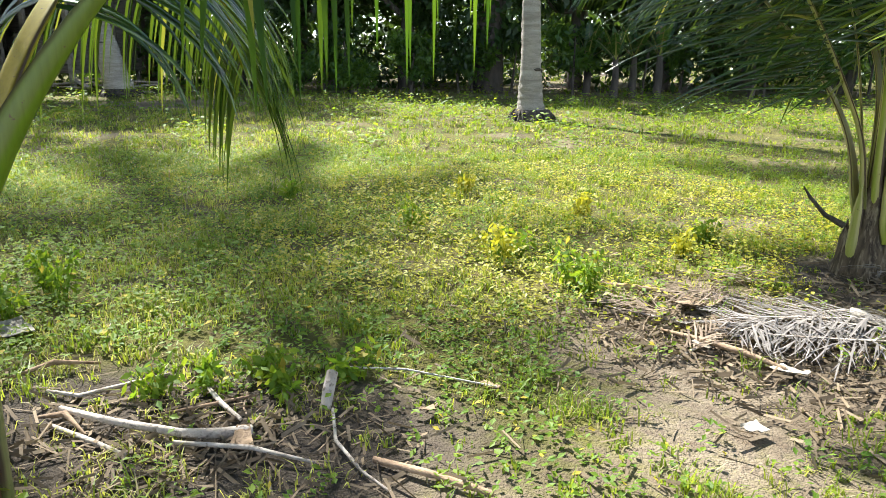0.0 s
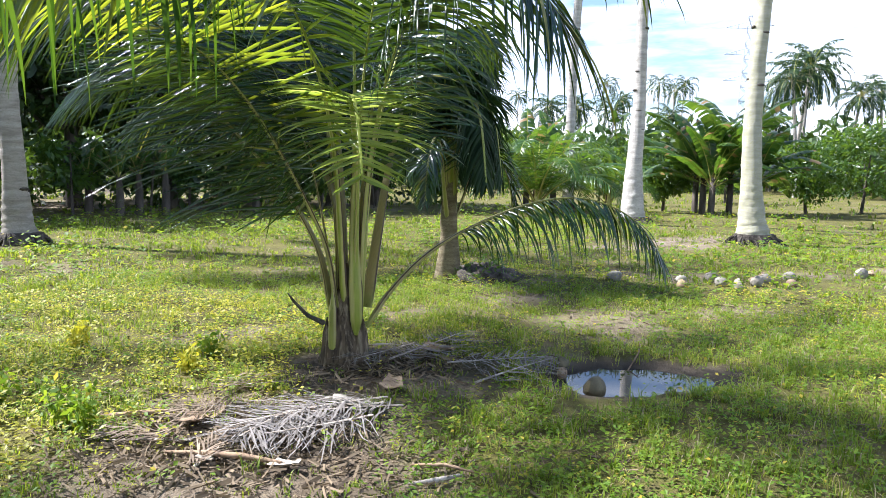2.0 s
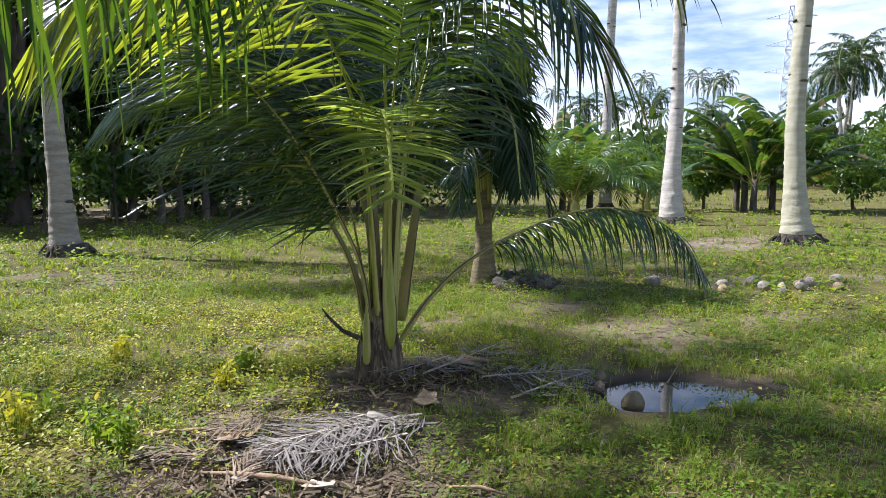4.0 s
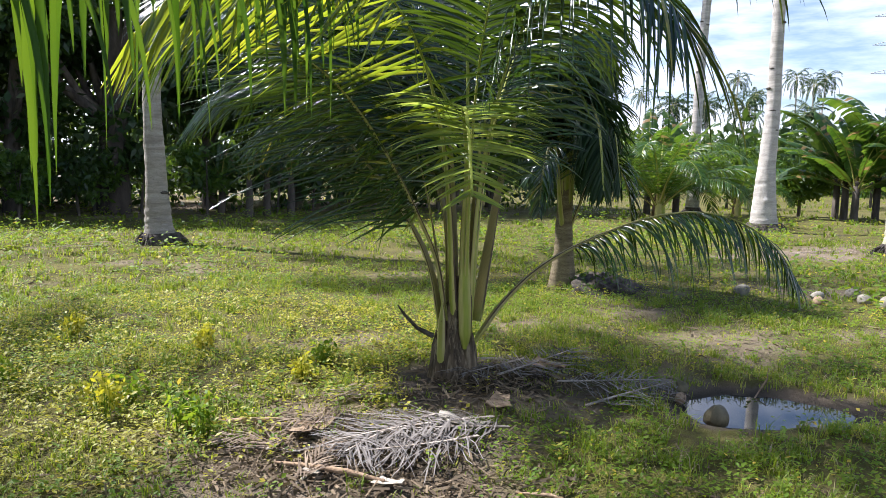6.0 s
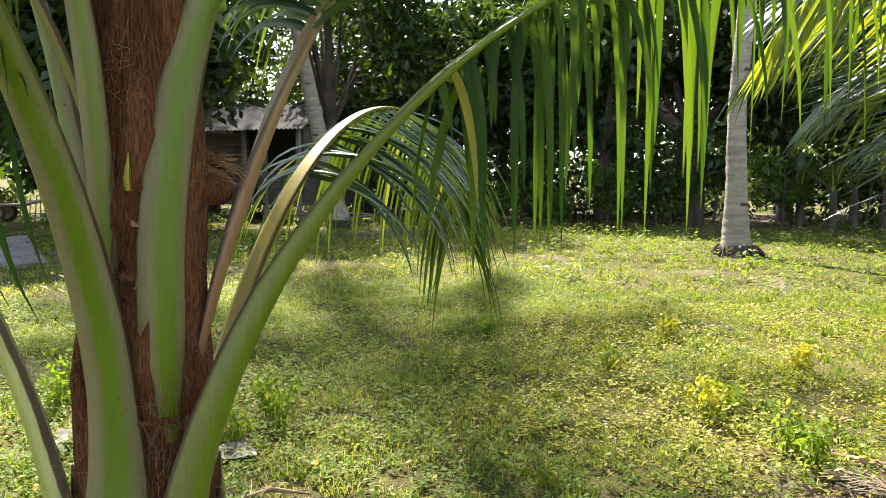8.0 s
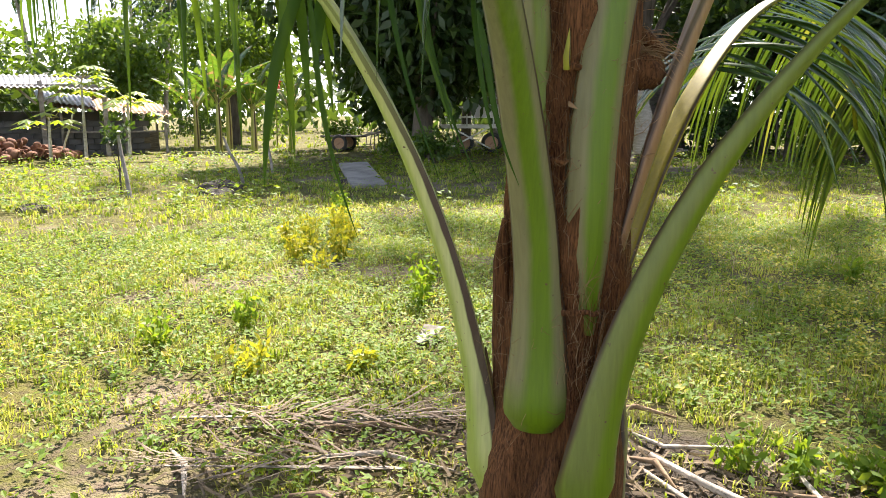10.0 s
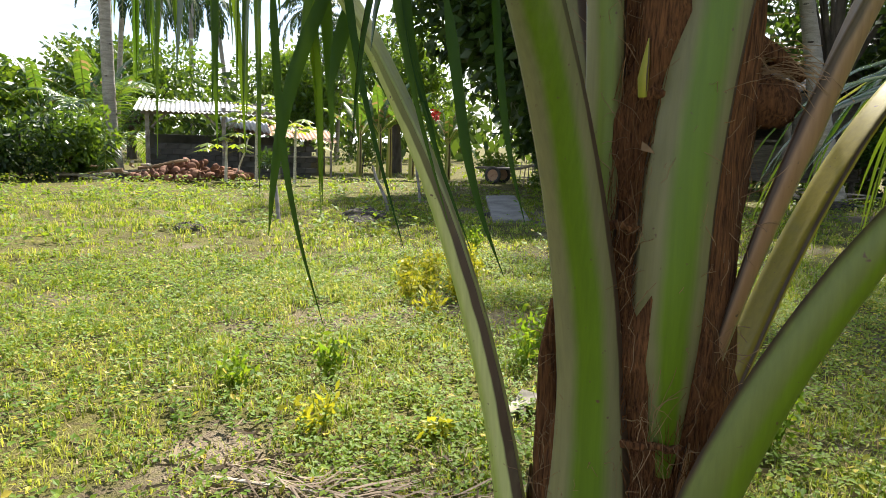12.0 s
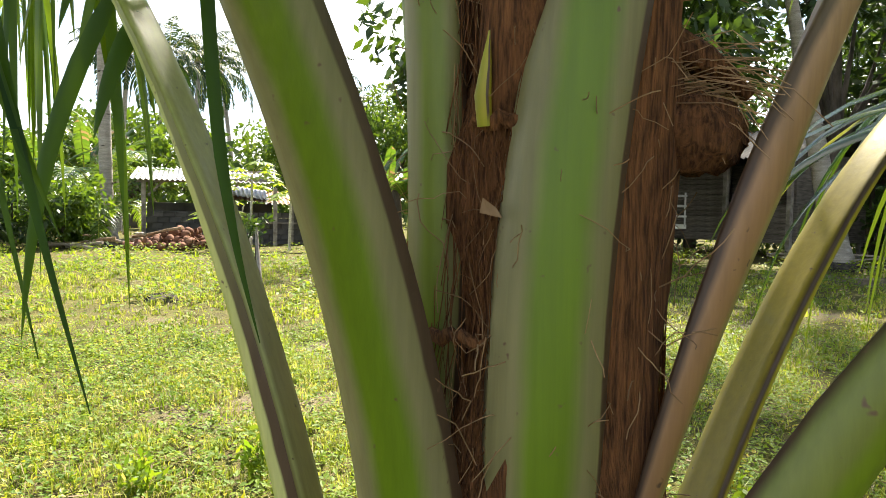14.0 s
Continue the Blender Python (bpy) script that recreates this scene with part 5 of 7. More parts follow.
def banana_plant(at, tall, n, seed, label, reach=1.0, stem=None, crown=0.52, least=35):
    t = thing("banana_plant", at, label, "banana plant")
    r = np.random.default_rng(seed)
    part("stem", round_column([(0, 0, -0.05), (0.02, 0, tall * 0.3), (0.0, 0.03, tall * (crown + 0.08))], [0.12, 0.1, 0.06], 12, 0.2, seed), stem or PETIOLE_FAR, t)
    for k in range(n):
        az = k * 137.5 + r.uniform(-20, 20)
        L = tall * r.uniform(0.55, 0.75) * reach
        line = frond_line((0, 0, tall * crown), az, np.interp(k, [0, n - 1], [least, 86]), 6, r.uniform(-4, 4), 14 / max(L, 0.5), L, 22, -60)
        lf = part("leaf", stalk(line, [(0, 0.06), (L, 0.008)], 0.6, 8), PETIOLE_FAR, t)
        pts, tan, side, up, s = line
        g = Geo()
        w = 0.5 * 0.26 * tall * 0.5 * np.interp(s / L, [0, 0.16, 0.25, 0.6, 0.9, 1], [0, 0, 0.8, 1, 0.7, 0.05])
        for sg in (1, -1):
            sagv = np.array([0, 0, -1.0]) * (0.35 + 0.2 * r.uniform())
            for j in range(4, len(s) - 1):
                gap = r.uniform(0.0, 0.25) if r.uniform() < 0.45 else 0.0
                a, b2 = pts[j], pts[j] * gap + pts[j + 1] * (1 - gap)
                o1 = sg * side[j] * w[j] + (sagv + up[j] * 0.15 + r.normal(0, 0.05, 3)) * w[j]
                o2 = sg * side[j + 1] * w[j + 1] + (sagv + up[j] * 0.15 + r.normal(0, 0.05, 3)) * w[j + 1]
                g.add([a, b2, b2 + o2 * 0.55 + up[j] * w[j] * 0.12, a + o1 * 0.55 + up[j] * w[j] * 0.12, b2 + o2, a + o1], [np.array([[0, 1, 2, 3], [3, 2, 4, 5]])])
        part("blade", g, BANANA_LEAF, lf)
    return t


rng = np.random.default_rng(71)
# the dense dark wood along the far edge
for k, (x, y, top, sp) in enumerate(((-10.5, 25.5, 9, 3.4), (-7.2, 24.2, 9.5, 3.2), (-4.2, 24.6, 9, 3.2), (-1.6, 23.4, 8.5, 3.0), (1.0, 22.6, 9.5, 3.4), (3.9, 24.2, 9, 3.2), (6.6, 23.8, 8.5, 3.1), (9.4, 24.4, 9, 3.2), (12.2, 23.4, 8, 3.0), (14.8, 24.8, 7.5, 2.8),
                                     (-12.5, 29, 11, 4), (-6, 29, 11, 4), (-1, 28.5, 11, 4), (4.5, 29, 11, 4), (10, 29, 10, 4), (15.5, 29.5, 9, 3.5), (-17, 25, 10, 4), (-21.5, 27, 10, 4), (-9.9, 21.2, 12.5, 4.0))):
    # tree 18 is added: its high unseen crown shades the meadow and palm trunk
    leafy_tree("shade_tree", on_ground(x, y), 1.6 + 0.5 * (k % 3), 0.26 if k != 4 else 0.5, top, sp, 6400, 0.345, 100 + k, "dense dark green shade tree at the wood's edge", TREE_LEAF, low=5.6 if k == 18 else 0.7 + 0.3 * (k % 3))
for k in range(24):
    x = -8 + k * 1.06 + rng.uniform(-0.8, 0.8)
    y = 20.6 + rng.uniform(-0.5, 1.8) + 0.02 * abs(x) ** 1.5
    leafy_tree("sapling", on_ground(x, y), 1.0, 0.045, rng.uniform(1.6, 2.8), rng.uniform(0.55, 0.9), 520, 0.2, 140 + k, "thin dark sapling in the shade", TREE_LEAF if k % 2 else BUSH_LEAF, "sapling", clumps=8, low=0.45)
for k, (x, y) in enumerate(((4.4, 20.3), (5.0, 20.8), (5.6, 20.4), (3.8, 21.2), (-5.6, 21.0), (8.4, 21.0))):
    banana_plant(on_ground(x, y), rng.uniform(1.9, 2.6), 7, 170 + k, "small dark banana plant in the shade", 0.8, TREE_BARK)
for k, (x, y, top, sp) in enumerate(((-3.6, 20.4, 1.5, 0.9), (-2.6, 20.0, 1.0, 0.6), (-4.8, 20.3, 1.2, 0.8), (-1.2, 20.6, 1.9, 0.7))):
    leafy_tree("shrub", on_ground(x, y), 0.4, 0.04, top, sp, 900, 0.16, 180 + k, "sunlit green shrub before the wood", BUSH_LEAF, "shrub", low=0.1, clumps=14)
# the big tree over the left-hand meadow and its neighbours
leafy_tree("broad_tree", on_ground(-13.4, 14.8), 2.2, 0.32, 9.5, 5.0, 27000, 0.37, 201, "broad dark tree shading the grass", TREE_LEAF, low=1.4, clumps=64)
leafy_tree("broad_tree", on_ground(-16.4, 17.6), 2.0, 0.26, 8.0, 3.2, 17000, 0.335, 207, "dense dark tree beside the meadow", TREE_LEAF, low=0.5, clumps=46)
leafy_tree("broad_tree", on_ground(-20.5, 21.5), 2.5, 0.3, 9, 3.6, 9000, 0.28, 202, "dark leafy tree behind banana plants", TREE_LEAF, low=2.0, clumps=30)
leafy_tree("broad_tree", on_ground(-28.5, 19.0), 2.5, 0.28, 7.5, 3.0, 7000, 0.28, 203, "leafy tree behind the shed", BUSH_LEAF, low=1.8, clumps=26)
leafy_tree("broad_tree", on_ground(-42, 10.5), 2.0, 0.3, 6.5, 5.0, 8000, 0.36, 204, "far rounded green tree", BUSH_LEAF, low=1.2, clumps=26)
leafy_tree("broad_tree", on_ground(-40, 20), 2.0, 0.3, 7.5, 4.5, 8000, 0.36, 205, "far rounded green tree", BUSH_LEAF, low=1.2, clumps=26)
leafy_tree("broad_tree", on_ground(-33, 1.5), 2.0, 0.3, 6.0, 4.0, 7000, 0.34, 206, "leafy tree beyond the shed", BUSH_LEAF, low=0.8, clumps=26)
for k, (x, y, tall) in enumerate(((-22.3, 14.2, 3.1), (-23.2, 15.2, 3.5), (-21.4, 15.0, 2.6), (-24.4, 14.6, 2.9), (-20.6, 16.0, 2.4), (-30.5, 6.2, 4.2), (-31.5, 7.2, 4.6), (-29.8, 4.6, 3.6))):
    banana_plant(on_ground(x, y), tall, 8, 210 + k, "banana plant with broad torn leaves")
for k, (x, y, top, sp) in enumerate(((-26, 3.4, 1.5, 1.2), (-24.5, 2.2, 1.2, 1.0), (-28, 4.6, 1.8, 1.3), (-19.2, 17.2, 1.0, 0.9), (-16.6, 18.0, 1.2, 1.0), (-12.4, 14.2, 0.9, 0.8), (-14.6, 15.2, 0.8, 0.7), (-27.6, 16.6, 1.6, 1.3))):
    leafy_tree("shrub", on_ground(x, y), 0.4, 0.04, top, sp, 800, 0.16, 220 + k, "low green shrub at the meadow's edge", BUSH_LEAF, "shrub", low=0.05, clumps=14)
for k, (x, y, top, sp) in enumerate(((-23.2, 4.4, 2.2, 1.2), (-22.8, 3.1, 2.6, 1.4), (-23.6, 1.6, 2.4, 1.5), (-22.4, 2.2, 1.4, 1.0), (-23.9, 5.0, 1.4, 0.9))):
    leafy_tree("shrub", on_ground(x, y), 0.5, 0.05, top, sp, 1700, 0.2, 250 + k, "dense dark shrub beside the husk heap", TREE_LEAF if k % 2 else BUSH_LEAF, "shrub", low=0.05, clumps=16)
# the open side with bananas and mango-like bushes
for k, (x, y, tall) in enumerate(((23.2, 15.6, 5.0), (24.1, 15.1, 6.0), (23.6, 16.2, 5.4), (17.9, 17.9, 4.2), (17.2, 18.5, 4.6), (22.7, 14.9, 4.2), (24.9, 14.6, 4.8))):
    banana_plant(on_ground(x, y), tall, 12, 230 + k, "banana plant with upright torn leaves", 1.0, TREE_BARK, 0.22, 22)
for k, (x, y, top, sp) in enumerate(((23.7, 17.7, 2.5, 1.1), (28.6, 14.6, 2.9, 1.5), (30.6, 13.4, 3.9, 1.9), (31.5, 11.0, 4.2, 2.0), (30.4, 8.6, 3.4, 1.8), (34.5, 22.0, 3.6, 2.4), (27.0, 24.0, 3.2, 2.0))):
    leafy_tree("small_tree", on_ground(x, y), 0.7, 0.07, top, sp, 2600, 0.2, 240 + k, "small round dark-leaved fruit tree", BUSH_LEAF, "tree", low=0.45, clumps=18)

# undergrowth inside the wood
ug = Geo()
for k in range(60):
    x = -18 + k * 0.6 + rng.uniform(-0.4, 0.4)
    y = rng.uniform(24, 34)
    g = leaf_cloud(rng, rng.normal(size=(6, 3)) * np.array([0.8, 0.8, 0.5]) + np.array([x, y, 0.9]), np.full(6, 0.8), 260, 0.32)
    ug.add(g.v[0], g.f[0])
tagged(part("undergrowth", ug, TREE_LEAF, smooth=False), "dark tangled undergrowth inside the wood", "undergrowth", kind="stuff")

# far woods all round, uncounted
far_g = Geo()
for k in range(400):
    a = rng.uniform(0, 2 * math.pi) if k < 230 else rng.uniform(-0.3, 0.95)
    deg = math.degrees(a)
    rad = rng.uniform(62, 110) if -20 < ((deg + 180) % 360 - 180) < 52 else rng.uniform(46, 85)
    top = rng.uniform(3.0, 6.5) * (1.15 if -20 < ((deg + 180) % 360 - 180) < 52 else 1.2)
    cen = rng.normal(size=(7, 3)) * np.array([2.2, 2.2, 0.9]) + np.array([rad * math.cos(a), rad * math.sin(a), top * 0.5])
    g = leaf_cloud(rng, cen, np.full(7, top * 0.42), 225, 1.02)
    far_g.add(g.v[0], g.f[0])
woods = part("far_woods", far_g, WOODS_LEAF, smooth=False)
tagged(woods, "distant belt of green trees and bushes", "woods", kind="stuff")

# ---------------------------------------------------------------- buildings and yard things
def box(size, at=(0, 0, 0), turn=0.0, bevel=0.006, tilt=0.0):
    """A box with softened edges, as Geo."""
    bm = bmesh.new()
    bmesh.ops.create_cube(bm, size=1.0)
    bmesh.ops.scale(bm, vec=size, verts=bm.verts)
    if bevel:
        bmesh.ops.bevel(bm, geom=bm.edges[:], offset=min(bevel, min(size) * 0.3), segments=1, affect="EDGES")
    bmesh.ops.transform(bm, matrix=pose(*at, tilt, 0, turn), verts=bm.verts)
    bm.verts.index_update()
    v = [q.co[:] for q in bm.verts]
    tri, quad, more = [], [], []
    for f in bm.faces:
        idx = [q.index for q in f.verts]
        (tri if len(idx) == 3 else quad if len(idx) == 4 else more).append(idx)
    bm.free()
    g = Geo()
    g.add(v, [np.array(k) for k in (tri, quad) if k])
    return g


def corrugated(w, d, wave=0.16, amp=0.025, thick=0.01):
    n = int(w / wave * 6)
    x = np.linspace(-w / 2, w / 2, n)
    z = amp * np.sin(x / wave * 2 * math.pi)
    y = np.linspace(-d / 2, d / 2, 5)
    X, Y = np.meshgrid(x, y)
    top = np.stack([X, Y, np.tile(z, (5, 1)) + 0.03 * (vnoise(X, Y, 0.9, 8) - 0.5)], -1).reshape(-1, 3)
    i = (np.arange(4)[:, None] * n + np.arange(n - 1)[None]).ravel()
    q = np.stack([i, i + 1, i + n + 1, i + n], -1)
    g = Geo().add(top, q)
    g.add(top - np.array([0, 0, thick]), q[:, ::-1])
    return g


def put(name, geo, material, parent, m, label="", smooth=False):
    ob = part(name, geo, material, parent, label, smooth)
    ob.matrix_basis = m
    return ob


# open shed with tin roof
SHED = on_ground(-25.6, 9.6)
shed = thing("open_shed", SHED, "open timber shed with tin roof and dark block wall", "shed", turn=72.0)
for x, y, h in ((-2.3, -1.3, 2.25), (0.1, -1.3, 2.4), (1.9, -1.3, 2.0), (-2.3, 1.4, 2.7), (1.9, 1.4, 2.5)):
    put("post", box((0.13, 0.13, h + 0.1)), POST, shed, pose(x, y, h / 2 - 0.05))
for y, z in ((-1.3, 2.22), (1.4, 2.6)):
    put("beam", box((4.6, 0.1, 0.12)), POST, shed, pose(-0.2, y, z, 0, -1.5, 0))
for x, s in ((-2.1, 1), (-0.1, -1), (0.3, 1)):
    put("brace", box((0.07, 0.07, 0.75)), POST, shed, pose(x + 0.2 * s, -1.3, 1.95, 0, 45 * s, 0))
put("roof_sheet", corrugated(2.5, 3.6), TIN, shed, pose(-1.45, 0.0, 2.46, 8.5, 1, 1), "sun-bleached tin sheet", True)
put("roof_sheet", corrugated(2.4, 3.5), TIN, shed, pose(0.85, 0.05, 2.43, 8.5, 2, -2), "", True)
for k in range(6):
    for j in range(14):
        put("block", box((0.385, 0.16, 0.185), bevel=0.012), WALL_DARK, shed, pose(-2.15 + j * 0.395 + 0.19 * (k % 2), -0.25, 0.09 + k * 0.195))
put("back_wall", box((4.4, 0.1, 1.5)), WALL_DARK, shed, pose(-0.2, 1.35, 0.72))
lean_to = thing("lean_to_roof", on_ground(-25.2, 12.2), "low rusty lean-to roof on thin posts", "shed", turn=70.0)
put("roof_sheet", corrugated(3.6, 2.6), RUST, lean_to, pose(-0.3, 0, 1.66, 10, 5, 0), "rust-brown corrugated sheet", True)
put("roof_sheet", corrugated(1.7, 2.3), TIN, lean_to, pose(-1.7, 0.0, 1.86, 10, 7, 3), "dull grey tin sheet", True)
for x, y in ((-1.9, -1.0), (0.0, -1.0), (1.3, -1.0), (-1.9, 1.0), (1.3, 1.0)):
    put("post", box((0.08, 0.08, 1.62)), POST, lean_to, pose(x, y, 0.78))
put("wall_panel", box((3.0, 0.06, 0.7)), PLANK, lean_to, pose(-0.2, 0.9, 0.35))
put("rail", box((3.2, 0.06, 0.06)), POST, lean_to, pose(-0.3, -1.0, 0.75))

# heap of husks and firewood before the shed
rng = np.random.default_rng(301)


def husk_mesh(seed, r=0.11, open_half=False):
    r0 = np.random.default_rng(seed)
    a, b = np.linspace(0, 2 * math.pi, 13), np.linspace(0, math.pi * (0.55 if open_half else 1.0), 8)
    A, B = np.meshgrid(a, b)
    rr = r * (1 + 0.10 * np.cos(3 * A) * np.sin(B) + 0.1 * (vnoise(np.cos(A) * 2 + 5, B * 2 + np.sin(A) * 2, 1, seed) - 0.5))
    v = np.stack([rr * np.cos(A) * np.sin(B), rr * np.sin(A) * np.sin(B), 1.18 * rr * np.cos(B)], -1).reshape(-1, 3)
    i = (np.arange(7)[:, None] * 13 + np.arange(12)[None]).ravel()
    g = Geo().add(v, np.stack([i, i + 13, i + 14, i + 1], -1))
    if open_half:
        v2 = v * 0.78
        g.add(v2, np.stack([i, i + 1, i + 14, i + 13], -1))
        e = 7 * 13 + np.arange(12)
        g.add(np.concatenate([v[-13:], v2[-13:]]), np.stack([np.arange(12), np.arange(12) + 1, np.arange(12) + 14, np.arange(12) + 13], -1)[:, ::-1])
    return g.mesh("coconut_husk")


husks = [husk_mesh(k, 0.11, k % 2 == 0) for k in range(5)]
RED_HUSK = rough_material("reddish_husk", (0.10, 0.045, 0.03), (0.26, 0.13, 0.08), 5.0, 0.9, 0.5, 0.01)
for me in husks:
    me.materials.append(RED_HUSK)
for k in range(150):
    a, q = rng.uniform(0, 6.28), rng.uniform(0, 1) ** 0.6
    x, y = -22.6 + 1.1 * q * math.cos(a), 7.7 + 1.9 * q * math.sin(a)
    ob = new("coconut_husk", husks[k % 5])
    ob.matrix_basis = pose(x, y, 0.08 + 0.55 * (1 - q) * rng.uniform(0.3, 1), *rng.uniform(0, 360, 3)) @ Matrix.Scale(rng.uniform(0.8, 1.25), 4)
    tagged(ob, "reddish-brown split coconut husk on the heap", "coconut husk", "husk heap by the shed")
for k in range(26):
    x, y = -23.4 + rng.uniform(-1, 1), 6.4 + rng.uniform(-2.2, 2.0)
    L = rng.uniform(0.9, 2.0)
    ob = part("firewood_stick", round_column([(-L / 2, 0, 0), (-L / 6, rng.normal(0, 0.03), 0.02), (L / 6, rng.normal(0, 0.03), 0), (L / 2, 0, 0)], [0.05, 0.045, 0.04, 0.03], 8, 0.3, k), DEAD_WOOD if k % 2 else DEAD_BROWN)
    ob.matrix_basis = pose(x, y, 0.1 + 0.4 * rng.uniform() * (abs(y - 6.4) < 1.2), rng.uniform(-4, 4), rng.uniform(-10, 10), rng.uniform(0, 360))
    tagged(ob, "grey-brown firewood stick stacked by the shed", "stick", "firewood by the shed")

# wooden house at the wood's edge
HOUSE = on_ground(-12.9, 22.4)
house = thing("wooden_house", HOUSE, "weathered wooden house with grey plank walls", "house", turn=-6.0)
for k in range(14):
    put("plank", box((2.3, 0.035, 0.155), bevel=0.008), PLANK, house, pose(-0.95, -1.6 + rng.normal(0, 0.006), 0.62 + k * 0.163, rng.normal(0, 2), rng.normal(0, 0.3), 0))
for k in range(6):
    put("plank", box((1.9, 0.035, 0.155), bevel=0.008), PLANK, house, pose(1.6, -1.6 + rng.normal(0, 0.006), 0.62 + k * 0.163, rng.normal(0, 2), rng.normal(0, 0.3), 0))
put("floor_deck", box((5.0, 3.6, 0.1)), PLANK, house, pose(0, 0.1, 0.5))
put("back_wall", box((4.8, 0.08, 2.4)), PLANK, house, pose(0, 1.8, 1.75))
for x in (-2.35, 2.45):
    put("side_wall", box((0.08, 3.4, 2.4)), PLANK, house, pose(x, 0.1, 1.75))
for x, y in ((-2.3, -1.7), (0.3, -1.75), (2.4, -1.75), (-2.3, 1.7), (2.4, 1.7), (1.1, -1.75)):
    put("post", box((0.13, 0.13, 2.95)), POST, house, pose(x, y, 1.45))
put("window_opening_frame", box((0.9, 0.05, 0.06)), POST, house, pose(1.6, -1.64, 1.62))
for sgn in (-1, 1):
    put("roof_sheet", corrugated(5.8, 2.5), WALL_DARK, house, pose(0, sgn * 1.1, 3.35, -sgn * 24, 0, 0), "dark weathered roof sheet", True)
for k in range(9):
    ob = part("stacked_board", box((rng.uniform(0.8, 1.6), 0.16, 0.04)), DEAD_WOOD)
    ob.matrix_basis = pose(-9.6 + rng.uniform(-1.2, 1.6), 19.6 + rng.uniform(-0.7, 0.9), 0.05 + 0.04 * k, rng.uniform(-5, 5), rng.uniform(-6, 6), rng.uniform(0, 180))
    tagged(ob, "grey weathered board lying by the house", "board", "boards by the house")

# parked trailer frame and small cart under the trees
TRAILER = on_ground(-14.6, 19.0)
trailer = thing("farm_trailer", TRAILER, "pale metal farm trailer under the trees", "trailer", turn=38.0)
put("bed", box((2.6, 1.3, 0.12)), WHITE_PAINT, trailer, pose(0, 0, 0.85))
for z in (1.15, 1.45, 1.75):
    put("rail", box((2.6, 0.05, 0.06)), WHITE_PAINT, trailer, pose(0, -0.65, z))
put("panel", box((1.2, 0.04, 0.4)), WHITE_PAINT, trailer, pose(0.4, -0.66, 1.35))
for x in (-1.25, -0.4, 0.45, 1.25):
    put("upright", box((0.05, 0.05, 1.0)), WHITE_PAINT, trailer, pose(x, -0.65, 1.35))
for s in (-1, 1):
    put("brace", box((1.5, 0.05, 0.05)), WHITE_PAINT, trailer, pose(-0.3, -0.7, 0.5, 0, 28 * s, 0))


def wheel(parent, at, r, width=0.1):
    a = np.linspace(0, 2 * math.pi, 25)
    ring = round_column(np.stack([r * 0.82 * np.cos(a), np.zeros(25), r * 0.82 * np.sin(a)], -1), np.full(25, r * 0.2), 10, cap=False)
    w = put("wheel", ring, RUBBER, parent, pose(*at), "", True)
    put("rim", round_column([(0, -width / 3, 0), (0, width / 3, 0)], [r * 0.66, r * 0.66], 20), RUST, w, pose(0, 0, 0))
    return w


wheel(trailer, (-0.5, -0.6, 0.33), 0.33)
wheel(trailer, (0.4, -0.6, 0.33), 0.33)
cart = thing("hand_cart", on_ground(-18.2, 16.3), "small wooden hand cart with rubber wheels", "cart", turn=25.0)
put("deck", box((1.4, 0.7, 0.06)), PLANK, cart, pose(0, 0, 0.5))
put("handle", box((1.0, 0.05, 0.05)), POST, cart, pose(1.1, 0.25, 0.6, 0, -12, 0))
put("handle", box((1.0, 0.05, 0.05)), POST, cart, pose(1.1, -0.25, 0.6, 0, -12, 0))
wheel(cart, (0, -0.4, 0.28), 0.28)
wheel(cart, (0, 0.4, 0.28), 0.28)
fence = thing("stick_fence", on_ground(-16.4, 17.0), "low fence of thin grey sticks", "fence", turn=28.0)
for k in range(16):
    put("picket", round_column([(0, 0, -0.1), (0.01, 0, 0.4), (0.02, 0.01, 0.8)], [0.018, 0.016, 0.012], 7), POST, fence, pose(-1.1 + k * 0.15, rng.normal(0, 0.02), 0, rng.normal(0, 4), rng.normal(0, 4), 0))
for z in (0.25, 0.62):
    put("rail", round_column([(-1.2, 0.02, z), (0, 0.03, z + 0.02), (1.3, 0.02, z)], [0.016, 0.016, 0.014], 7), POST, fence, Matrix())

# red flowering shrub
flower = thing("flower_stalk", on_ground(-20.9, 15.6), "tall green stalk with a red flower head", "flower")
part("stem", round_column([(0, 0, -0.05), (0.03, 0, 1.1), (0, 0.02, 2.2)], [0.03, 0.025, 0.015], 8), PETIOLE_FAR, flower)
part("flower_head", leaf_cloud(rng, np.array([[0, 0.02, 2.25], [0.06, 0, 2.35], [-0.05, 0.05, 2.3]]), np.full(3, 0.13), 90, 0.14), RED_PETAL, flower, "bright red petals", False)
part("foliage", leaf_cloud(rng, np.array([[0, 0, 0.5], [0.1, 0, 1.0], [-0.1, 0.1, 1.5]]), np.full(3, 0.25), 110, 0.22), BUSH_LEAF, flower, "", False)


